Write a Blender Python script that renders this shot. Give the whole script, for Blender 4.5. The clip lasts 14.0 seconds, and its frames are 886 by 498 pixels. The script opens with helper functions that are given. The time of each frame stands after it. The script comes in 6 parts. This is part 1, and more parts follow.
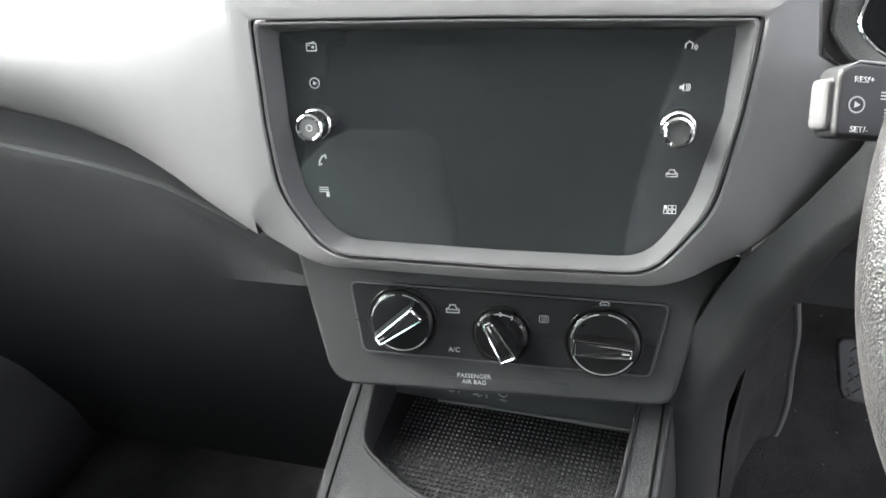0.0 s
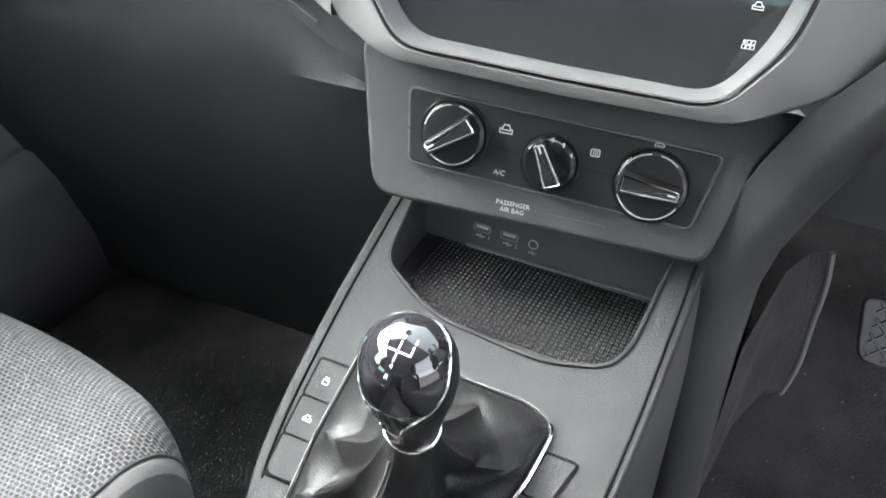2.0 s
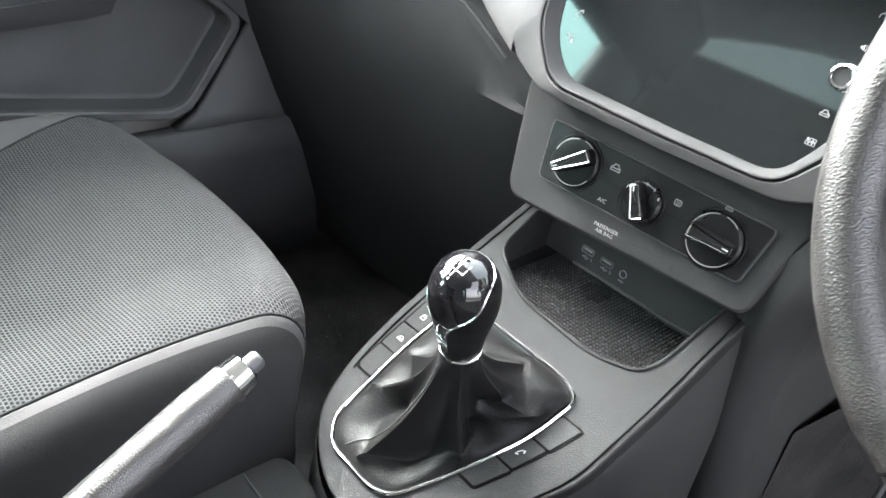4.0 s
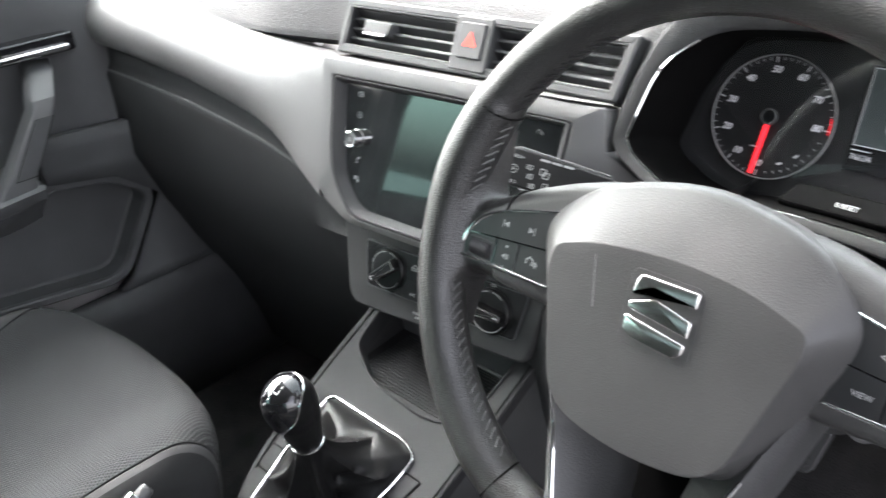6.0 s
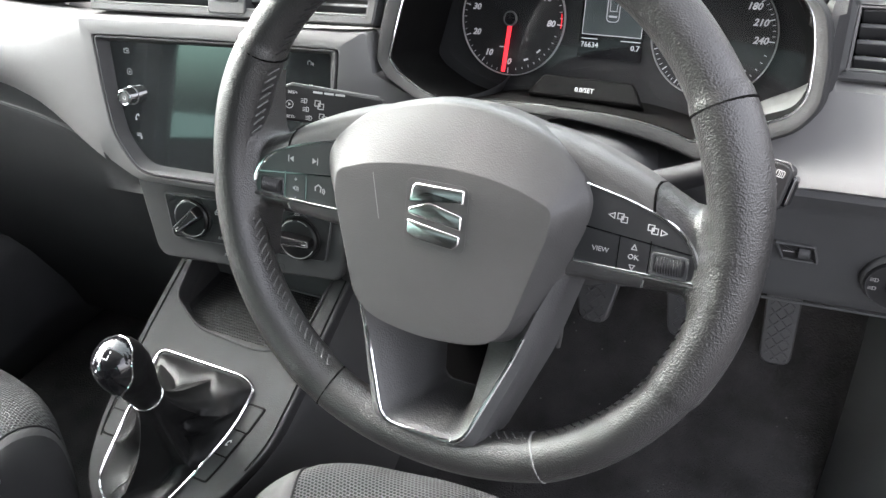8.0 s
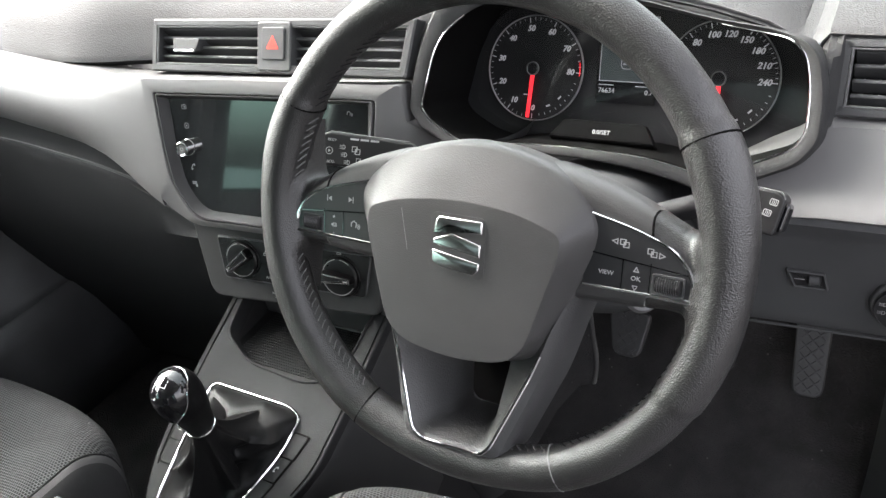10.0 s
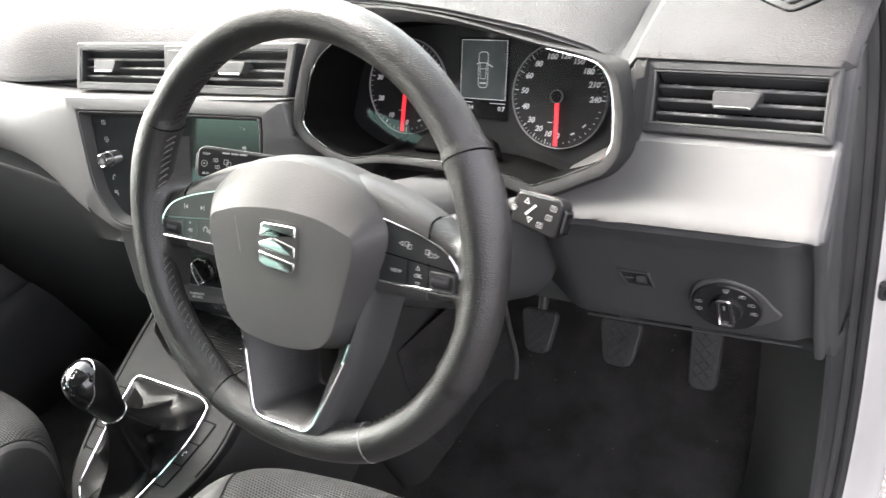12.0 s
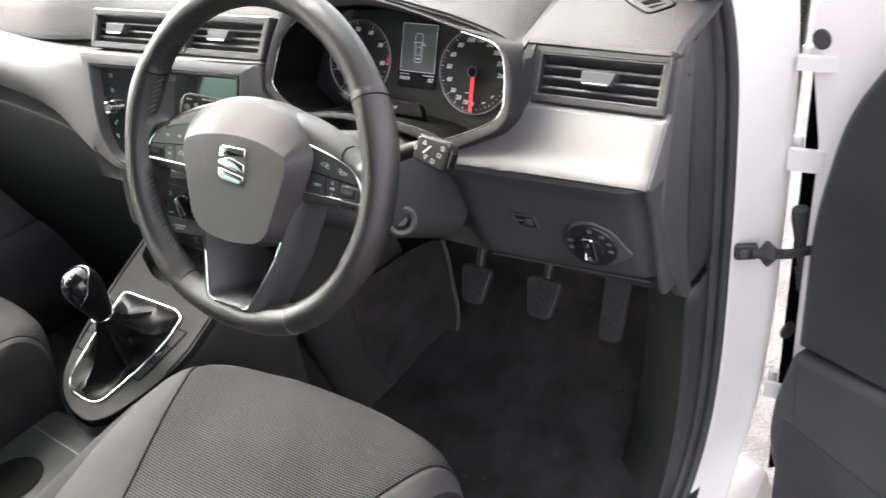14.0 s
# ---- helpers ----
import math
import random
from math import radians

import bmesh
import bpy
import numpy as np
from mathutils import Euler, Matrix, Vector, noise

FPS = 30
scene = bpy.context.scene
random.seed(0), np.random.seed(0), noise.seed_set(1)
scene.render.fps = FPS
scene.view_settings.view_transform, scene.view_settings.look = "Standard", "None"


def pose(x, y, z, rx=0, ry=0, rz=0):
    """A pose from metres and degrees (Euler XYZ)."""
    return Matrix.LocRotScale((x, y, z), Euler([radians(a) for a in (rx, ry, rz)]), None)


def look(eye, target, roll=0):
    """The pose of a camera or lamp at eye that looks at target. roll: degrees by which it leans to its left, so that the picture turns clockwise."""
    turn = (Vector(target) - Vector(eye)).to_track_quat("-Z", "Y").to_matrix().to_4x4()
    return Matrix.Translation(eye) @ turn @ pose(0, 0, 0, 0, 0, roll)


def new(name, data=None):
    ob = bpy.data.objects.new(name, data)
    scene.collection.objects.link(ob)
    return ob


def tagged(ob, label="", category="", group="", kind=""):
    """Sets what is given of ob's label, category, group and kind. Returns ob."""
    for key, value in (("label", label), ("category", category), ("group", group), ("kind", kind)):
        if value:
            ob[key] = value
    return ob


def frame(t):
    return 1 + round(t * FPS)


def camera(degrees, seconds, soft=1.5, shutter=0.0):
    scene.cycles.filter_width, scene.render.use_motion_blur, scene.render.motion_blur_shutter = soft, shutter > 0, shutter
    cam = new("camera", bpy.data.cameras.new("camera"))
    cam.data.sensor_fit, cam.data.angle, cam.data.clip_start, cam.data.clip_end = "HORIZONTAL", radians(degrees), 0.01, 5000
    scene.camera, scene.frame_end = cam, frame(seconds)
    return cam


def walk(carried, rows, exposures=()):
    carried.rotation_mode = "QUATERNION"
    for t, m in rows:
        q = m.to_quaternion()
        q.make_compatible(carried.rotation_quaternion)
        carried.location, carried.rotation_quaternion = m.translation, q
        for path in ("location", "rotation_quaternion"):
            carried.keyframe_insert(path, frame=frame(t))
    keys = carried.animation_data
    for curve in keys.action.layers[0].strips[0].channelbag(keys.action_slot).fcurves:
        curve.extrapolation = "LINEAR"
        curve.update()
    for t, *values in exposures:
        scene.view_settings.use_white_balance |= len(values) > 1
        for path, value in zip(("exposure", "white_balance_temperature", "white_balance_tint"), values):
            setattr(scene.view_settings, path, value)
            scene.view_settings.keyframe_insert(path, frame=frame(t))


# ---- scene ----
cam = camera(55.6, 14.0, soft=1.4, shutter=0.35)
PATH = [
    (0, 0.1250, -0.2225, 0.8160, 55.04, 5.72, 19.12),
    (0.5, 0.1175, -0.2380, 0.7981, 55.22, 3.91, 19.95),
    (1, 0.1205, -0.2581, 0.7706, 55.89, 1.60, 21.03),
    (1.5, 0.1174, -0.2793, 0.7422, 55.85, -0.67, 22.53),
    (2, 0.1306, -0.2944, 0.7168, 54.89, -2.74, 26.49),
    (2.5, 0.1449, -0.3068, 0.6927, 55.80, -6.22, 30.74),
    (2.7, 0.1531, -0.3176, 0.6882, 56.49, -7.58, 33.49),
    (4.8, 0.4273, -0.4009, 0.8372, 60.21, -5.36, 53.27),
    (5, 0.4566, -0.3866, 0.8627, 60.49, -2.66, 52.43),
    (5.5, 0.5111, -0.3545, 0.8997, 60.96, 2.00, 50.77),
    (6, 0.5409, -0.3260, 0.9158, 60.74, 4.14, 44.47),
    (6.5, 0.5456, -0.3314, 0.9313, 59.05, 4.13, 33.24),
    (7, 0.5553, -0.3410, 0.9336, 58.88, 4.44, 28.67),
    (7.5, 0.5678, -0.3410, 0.9415, 54.09, 5.34, 27.28),
    (8, 0.5829, -0.3528, 0.9473, 53.50, 6.63, 27.90),
    (8.2, 0.5869, -0.3569, 0.9530, 53.73, 7.03, 27.99),
    (10.3, 0.6319, -0.3915, 0.9649, 57.67, 9.10, 30.32),
    (10.5, 0.6367, -0.3908, 0.9609, 57.86, 9.05, 30.33),
    (11, 0.6644, -0.3847, 0.9583, 57.80, 9.01, 30.06),
    (11.5, 0.7189, -0.3724, 0.9636, 57.79, 9.48, 30.00),
    (12, 0.7949, -0.3707, 0.9821, 57.62, 9.97, 31.24),
    (12.5, 0.8798, -0.3608, 0.9948, 57.63, 10.04, 33.09),
    (13, 0.9004, -0.3958, 1.0004, 58.19, 9.46, 36.21),
    (13.5, 0.9370, -0.4583, 0.9997, 58.25, 8.84, 35.98),
    (14, 0.9922, -0.4958, 1.0097, 58.29, 6.95, 33.64),
]
walk(cam, [(t, pose(x, y, z, rx, ry, rz)) for t, x, y, z, rx, ry, rz in PATH], [(0.0, 4.03, 6550, 14), (1.0, 4.48, 6500, 14), (1.5, 4.64, 6500, 14), (2.5, 4.57, 6500, 13), (5.0, 3.99, 6500, 14), (5.5, 3.66, 6500, 14), (6.0, 3.53, 6500, 15), (7.0, 3.22, 6550, 15), (8.0, 3.6, 6550, 15), (10.5, 3.08, 6700, 15), (11.5, 3.34, 6800, 16), (12.5, 3.3, 6850, 17), (14.0, 3.08, 6850, 17)])

# ---- light ----
SUN_TURN, SUN_HEIGHT = radians(-82), radians(38)
world = bpy.data.worlds.new("sky")
scene.world = world
world.use_nodes = True
sky = world.node_tree.nodes.new("ShaderNodeTexSky")
sky.sky_type, sky.sun_disc = "NISHITA", False
sky.sun_elevation, sky.sun_rotation = SUN_HEIGHT, SUN_TURN
sky.air_density, sky.dust_density, sky.ozone_density = 1.0, 6.0, 1.0
grey = world.node_tree.nodes.new("ShaderNodeHueSaturation")   # a veil of cloud takes most of the blue
grey.inputs["Saturation"].default_value = 0.25
world.node_tree.links.new(sky.outputs[0], grey.inputs["Color"])
world.node_tree.links.new(grey.outputs[0], world.node_tree.nodes["Background"].inputs[0])
world.node_tree.nodes["Background"].inputs[1].default_value = 0.15
sun = new("sun", bpy.data.lights.new("sun", "SUN"))
sun.data.energy, sun.data.angle, sun.data.color = 0.85, radians(45), (1.0, 0.985, 0.965)
SUN = (math.sin(SUN_TURN) * math.cos(SUN_HEIGHT), math.cos(SUN_TURN) * math.cos(SUN_HEIGHT), math.sin(SUN_HEIGHT))
sun.matrix_world = look(SUN, (0, 0, 0))

# ---- materials ----
def shader(name, color, rough=0.5, metal=0.0, grain=0.0, grain_size=0.001, vary=0.12, spec=0.5, coat=0.0):
    """A surface with a fine grain in its relief and a slow, slight change of tone and gloss."""
    m = bpy.data.materials.new(name)
    m.use_nodes = True
    nt, b = m.node_tree, m.node_tree.nodes["Principled BSDF"]
    b.inputs["Roughness"].default_value, b.inputs["Metallic"].default_value = rough, metal
    b.inputs["Specular IOR Level"].default_value, b.inputs["Coat Weight"].default_value = spec, coat
    co = nt.nodes.new("ShaderNodeTexCoord")
    slow = nt.nodes.new("ShaderNodeTexNoise")
    slow.inputs["Scale"].default_value, slow.inputs["Detail"].default_value = 14, 5
    nt.links.new(co.outputs["Object"], slow.inputs["Vector"])
    ramp = nt.nodes.new("ShaderNodeValToRGB")
    ramp.color_ramp.elements[0].position, ramp.color_ramp.elements[1].position = 0.3, 0.7
    ramp.color_ramp.elements[0].color = (*[c * (1 - vary) for c in color], 1)
    ramp.color_ramp.elements[1].color = (*[min(1, c * (1 + vary)) for c in color], 1)
    nt.links.new(slow.outputs["Fac"], ramp.inputs[0])
    nt.links.new(ramp.outputs[0], b.inputs["Base Color"])
    mr = nt.nodes.new("ShaderNodeMapRange")
    mr.inputs[3].default_value, mr.inputs[4].default_value = max(0, rough - 0.06), min(1, rough + 0.06)
    nt.links.new(slow.outputs["Fac"], mr.inputs[0])
    if rough > 0.15:
        nt.links.new(mr.outputs[0], b.inputs["Roughness"])
    if grain:
        fine = nt.nodes.new("ShaderNodeTexVoronoi")
        fine.inputs["Scale"].default_value = 1 / grain_size
        nt.links.new(co.outputs["Object"], fine.inputs["Vector"])
        bump = nt.nodes.new("ShaderNodeBump")
        bump.inputs["Strength"].default_value, bump.inputs["Distance"].default_value = grain, grain_size * 0.5
        nt.links.new(fine.outputs["Distance"], bump.inputs["Height"])
        nt.links.new(bump.outputs[0], b.inputs["Normal"])
    return m


def fabric(name, dark, light, pitch):
    """Woven cloth: small raised pale threads in staggered rows on a dark ground."""
    m = shader(name, dark, 0.9, spec=0.2)
    nt, b = m.node_tree, m.node_tree.nodes["Principled BSDF"]
    co = [n for n in nt.nodes if n.type == "TEX_COORD"][0]
    brick = nt.nodes.new("ShaderNodeTexBrick")
    brick.inputs["Scale"].default_value = 1 / pitch
    brick.offset = 0.5
    brick.inputs["Mortar Size"].default_value, brick.inputs["Mortar Smooth"].default_value = 0.24, 1.0
    brick.inputs["Brick Width"].default_value, brick.inputs["Row Height"].default_value = 0.9, 0.75
    brick.inputs["Color1"].default_value, brick.inputs["Color2"].default_value = (*dark, 1), (*[c * 1.4 for c in dark], 1)
    brick.inputs["Mortar"].default_value = (*light, 1)
    nt.links.new(co.outputs["Object"], brick.inputs["Vector"])
    nt.links.new(brick.outputs["Color"], b.inputs["Base Color"])
    bump = nt.nodes.new("ShaderNodeBump")
    bump.inputs["Strength"].default_value, bump.inputs["Distance"].default_value = 0.6, 0.001
    nt.links.new(brick.outputs["Fac"], bump.inputs["Height"])
    nt.links.new(bump.outputs[0], b.inputs["Normal"])
    return m


def glow(name, color, power):
    m = shader(name, color, 0.5)
    b = m.node_tree.nodes["Principled BSDF"]
    b.inputs["Emission Color"].default_value, b.inputs["Emission Strength"].default_value = (*color, 1), power
    return m


GREY_SOFT = shader("soft grey dash plastic", (0.045, 0.045, 0.046), 0.66, grain=0.5, grain_size=0.0016, spec=0.3)
DARK = shader("dark dash plastic", (0.054, 0.055, 0.057), 0.55, grain=0.25, grain_size=0.0011)
DARKER = shader("black plastic", (0.042, 0.043, 0.044), 0.5, grain=0.2, grain_size=0.0011)
HOOD = shader("soft charcoal hood", (0.030, 0.0303, 0.0307), 0.75, grain=0.3, grain_size=0.0012, spec=0.15)
GLOVE = shader("black glove box plastic", (0.025, 0.0258, 0.0268), 0.65, grain=0.25, grain_size=0.0011, spec=0.2)
TRAYM = shader("black tray rubber", (0.012, 0.012, 0.0125), 0.6, spec=0.3)
MID = shader("charcoal plastic", (0.043, 0.044, 0.045), 0.5, grain=0.25, grain_size=0.0011)
CONSOLE = shader("dark grey console plastic", (0.0195, 0.0198, 0.0205), 0.72, grain=0.3, grain_size=0.0011, spec=0.16)
STACKM = shader("black stack plastic", (0.030, 0.0304, 0.0308), 0.58, grain=0.2, grain_size=0.001, spec=0.35)
SILVER = shader("satin silver trim", (0.150, 0.1488, 0.1475), 0.46, metal=0.35, vary=0.03, grain=0.08, grain_size=0.0008)
BEZEL = shader("satin grey bezel", (0.095, 0.095, 0.095), 0.5, metal=0.2, vary=0.04)
SURROUND = shader("satin dark grey surround", (0.060, 0.060, 0.061), 0.62, vary=0.04, spec=0.15)
KNOBM = shader("satin black knob", (0.008, 0.008, 0.0085), 0.28, vary=0.1, spec=0.35)
CHROME = shader("chrome", (0.85, 0.85, 0.85), 0.08, metal=1.0, vary=0.02)
GLOSS = shader("piano black", (0.006, 0.006, 0.007), 0.06, coat=0.5, vary=0.05)
PANELM = shader("dark satin panel", (0.014, 0.014, 0.0147), 0.25, vary=0.1, spec=0.4)
DOORM = shader("black door plastic", (0.058, 0.0592, 0.0615), 0.58, grain=0.3, grain_size=0.0012, spec=0.35)
DOORTRIM = shader("charcoal door trim", (0.074, 0.0753, 0.0775), 0.5, grain=0.25, grain_size=0.0011)
MATTE = shader("satin black plastic", (0.022, 0.022, 0.023), 0.3, vary=0.1)
SCREEN = shader("screen glass", (0.0145, 0.0165, 0.017), 0.05, vary=0.05, spec=1.0, coat=1.0)
LEATHER = shader("black leather", (0.018, 0.0175, 0.0172), 0.33, grain=0.55, grain_size=0.0011, spec=0.75)
PAD = shader("airbag cover", (0.045, 0.0444, 0.044), 0.45, grain=0.20, grain_size=0.0010, spec=0.5)
PAD2 = shader("grained dark spoke plastic", (0.046, 0.046, 0.0465), 0.5, grain=0.3, grain_size=0.0012)
EMBLEM = shader("satin chrome", (0.82, 0.80, 0.80), 0.18, metal=1.0, vary=0.02)
STALKM = shader("black stalk plastic", (0.010, 0.010, 0.0105), 0.42, vary=0.1, spec=0.35)
# Near-black: real seams, lining and bar, and shade painted into openings
VOID = shader("near-black parts and recess shade", (0.004, 0.004, 0.004), 0.85, spec=0.04)
DIALBED = shader("dial black", (0.011, 0.011, 0.012), 0.6, spec=0.2)
BOOT = shader("gaiter leather", (0.0062, 0.0062, 0.0064), 0.40, grain=0.25, grain_size=0.0012, spec=0.13)
STITCH = shader("grey stitching", (0.11, 0.11, 0.11), 0.8)
THREAD = shader("pale thread", (0.22, 0.22, 0.22), 0.8)
CLOTH = fabric("woven seat cloth", (0.005, 0.005, 0.0054), (0.062, 0.062, 0.064), 0.0042)
SIDE = shader("plain grey seat cloth", (0.056, 0.0555, 0.056), 0.9, grain=0.3, grain_size=0.001, spec=0.2)
SEATSIDE = shader("dark seat cloth", (0.017, 0.017, 0.0175), 0.9, grain=0.3, grain_size=0.001, spec=0.2)
CARPET = shader("black carpet", (0.033, 0.0324, 0.033), 1.0, grain=1.0, grain_size=0.0025, vary=0.4, spec=0.1)
nt, b = CARPET.node_tree, CARPET.node_tree.nodes["Principled BSDF"]   # pale lint and grit on the carpet
co = [n for n in nt.nodes if n.type == "TEX_COORD"][0]
lint = nt.nodes.new("ShaderNodeTexVoronoi")
lint.inputs["Scale"].default_value, lint.inputs["Randomness"].default_value = 38, 1
nt.links.new(co.outputs["Object"], lint.inputs["Vector"])
spot = nt.nodes.new("ShaderNodeMapRange")
spot.inputs[1].default_value, spot.inputs[2].default_value, spot.inputs[3].default_value, spot.inputs[4].default_value = 0.04, 0.07, 0.55, 0.0
nt.links.new(lint.outputs["Distance"], spot.inputs[0])
pale = nt.nodes.new("ShaderNodeMixRGB")
pale.inputs[2].default_value = (0.16, 0.155, 0.15, 1)
nt.links.new(spot.outputs[0], pale.inputs[0])
nt.links.new(b.inputs["Base Color"].links[0].from_socket, pale.inputs[1])
nt.links.new(pale.outputs[0], b.inputs["Base Color"])
RUBBER = shader("rubber seal", (0.04, 0.04, 0.041), 0.55, vary=0.15)
PAINT = shader("white paint", (0.8, 0.79, 0.78), 0.25, vary=0.02, coat=0.4)
PRINT = shader("white print", (0.36, 0.36, 0.36), 0.6)
LIT = glow("lit legend", (0.31, 0.315, 0.33), 0.05)
RED = glow("red needle", (0.85, 0.02, 0.03), 0.2)
HAZ = glow("red triangle", (0.8, 0.05, 0.03), 0.03)
LCDM = glow("lit display", (0.020, 0.028, 0.030), 0.02)
MAT = shader("rubber mat", (0.05, 0.05, 0.051), 0.5, vary=0.2)
ROOFM = shader("pale headlining", (0.40, 0.40, 0.39), 0.95)
TARMAC = shader("tarmac", (0.09, 0.09, 0.09), 0.9, grain=0.8, grain_size=0.008, vary=0.3)


def clear(name, tint, ior=1.05):
    m = bpy.data.materials.new(name)
    m.use_nodes = True
    b = m.node_tree.nodes["Principled BSDF"]
    b.inputs["Base Color"].default_value = (*tint, 1)
    b.inputs["Transmission Weight"].default_value, b.inputs["Roughness"].default_value, b.inputs["IOR"].default_value = 1, 0.0, ior
    return m


def pane(name, tint, gloss=0.06):
    """A thin pane: light passes straight on, tinted, and some is mirrored off its face."""
    m = bpy.data.materials.new(name)
    m.use_nodes = True
    nt = m.node_tree
    nt.nodes.remove(nt.nodes["Principled BSDF"])
    tr, gl, mix = [nt.nodes.new(k) for k in ("ShaderNodeBsdfTransparent", "ShaderNodeBsdfGlossy", "ShaderNodeMixShader")]
    tr.inputs["Color"].default_value = (*tint, 1)
    gl.inputs["Roughness"].default_value, mix.inputs[0].default_value = 0.02, gloss
    nt.links.new(tr.outputs[0], mix.inputs[1])
    nt.links.new(gl.outputs[0], mix.inputs[2])
    nt.links.new(mix.outputs[0], nt.nodes["Material Output"].inputs["Surface"])
    return m


GLASS = clear("green tinted glass", (0.80, 0.90, 0.87))
PRIVACY = pane("privacy glass", (0.10, 0.14, 0.13))
TINTED = pane("dark green tinted glass", (0.42, 0.74, 0.67))
CLEAR = pane("clear plastic", (0.98, 0.98, 0.98), 0.04)


# ---- mesh helpers ----
def thing(name, base, label, category, group="", kind=""):
    ob = new(name)
    ob.location = base
    ob.empty_display_size = 0.05
    return tagged(ob, label, category, group, kind)


def part(name, bm, material, parent=None, label="", smooth=35, even=True):
    bmesh.ops.recalc_face_normals(bm, faces=bm.faces)
    me = bpy.data.meshes.new(name)
    bm.to_mesh(me)
    bm.free()
    me.materials.append(material)
    if smooth:
        me.polygons.foreach_set("use_smooth", [True] * len(me.polygons))
        me.set_sharp_from_angle(angle=radians(smooth))
    ob = new(name, me)
    if smooth and even:
        wn = ob.modifiers.new("normals", "WEIGHTED_NORMAL")
        wn.keep_sharp, wn.weight = True, 80
    if parent is not None:
        ob.parent = parent
        ob.matrix_parent_inverse = parent.matrix_basis.inverted() if parent.parent is None else Matrix.Identity(4)
    return tagged(ob, label)


def plane_at(o, yaw=0.0, lean=0.0, spin=0.0):
    """A frame on a face that looks at the driver: x to the right, y up along the face, z out of it. lean: degrees that its top leans ahead."""
    return Matrix.Translation(o) @ Matrix.Rotation(radians(yaw), 4, "Z") @ Matrix.Rotation(radians(90 - lean), 4, "X") @ Matrix.Rotation(radians(spin), 4, "Z")


def rounded(pts, r, n=4):
    """A polygon with its corners rounded by about r (one number, or one for each corner)."""
    out, k = [], len(pts)
    rs = r if isinstance(r, (list, tuple)) else [r] * k
    for i, p in enumerate(pts):
        p, a, b = Vector(p), Vector(pts[i - 1]), Vector(pts[(i + 1) % k])
        if rs[i] <= 0:
            out.append(p)
            continue
        da, db = (a - p), (b - p)
        ra, rb = min(rs[i], da.length * 0.45), min(rs[i], db.length * 0.45)
        s, e = p + da.normalized() * ra, p + db.normalized() * rb
        for j in range(n + 1):
            t = j / n
            out.append(s * (1 - t) ** 2 + p * 2 * t * (1 - t) + e * t * t)
    return out


def inset(pts, d):
    """The polygon moved inwards by d (outwards: minus)."""
    pts = [Vector(p) for p in pts]
    area = sum(a.x * b.y - b.x * a.y for a, b in zip(pts, pts[1:] + pts[:1]))
    s, out = (1 if area > 0 else -1), []
    for i, p in enumerate(pts):
        a, b = (p - pts[i - 1]), (pts[(i + 1) % len(pts)] - p)
        if a.length < 1e-7 or b.length < 1e-7:
            out.append(p.copy())
            continue
        na, nb = Vector((-a.y, a.x)).normalized(), Vector((-b.y, b.x)).normalized()
        m = (na + nb)
        m = m.normalized() if m.length > 1e-6 else na
        out.append(p + m * s * d / max(0.5, m.dot(na)))
    return out


def rect(w, h, cx=0.0, cy=0.0):
    return [(cx - w / 2, cy - h / 2), (cx + w / 2, cy - h / 2), (cx + w / 2, cy + h / 2), (cx - w / 2, cy + h / 2)]


def disc(r, n=32, cx=0.0, cy=0.0):
    return [(cx + r * math.cos(i * math.tau / n), cy + r * math.sin(i * math.tau / n)) for i in range(n)]


def rings(bm, loops, closed=True, caps=(False, False), wrap=False):
    """Joins loops of as many points each into a skin."""
    vs = [[bm.verts.new(p) for p in loop] for loop in loops]
    n = len(vs[0])
    pairs = list(zip(vs, vs[1:])) + ([(vs[-1], vs[0])] if wrap else [])
    for a, b in pairs:
        for i in range(n if closed else n - 1):
            j = (i + 1) % n
            bm.faces.new((a[i], a[j], b[j], b[i]))
    if caps[0]:
        bm.faces.new(vs[0])
    if caps[1]:
        bm.faces.new(vs[-1])
    return bm


def slab(bm, pts, M, lo, hi, bev=0.0, draft=0.0):
    """A plate of outline pts in the frame M, from lo to hi along its normal, with a rounded front edge."""
    L = [[M @ Vector((p[0], p[1], lo)) for p in inset(pts, -draft)]]
    if bev > 0:
        for k in (0, 0.35, 0.75, 1):
            d = bev * (1 - math.cos(k * math.pi / 2))
            L.append([M @ Vector((p[0], p[1], hi - bev + bev * math.sin(k * math.pi / 2))) for p in inset(pts, d)])
    else:
        L.append([M @ Vector((p[0], p[1], hi)) for p in pts])
    return rings(bm, L, True, (True, True))


def band(bm, outer, inner, M, lo, hi, bev=0.0):
    """A frame between two outlines of as many points."""
    b = bev
    L = []
    for pts, h in ((outer, lo), (outer, hi - b), (inset(outer, b), hi), (inset(inner, -b), hi), (inner, hi - b), (inner, lo)):
        L.append([M @ Vector((p[0], p[1], h)) for p in pts])
    return rings(bm, L, True, wrap=True)


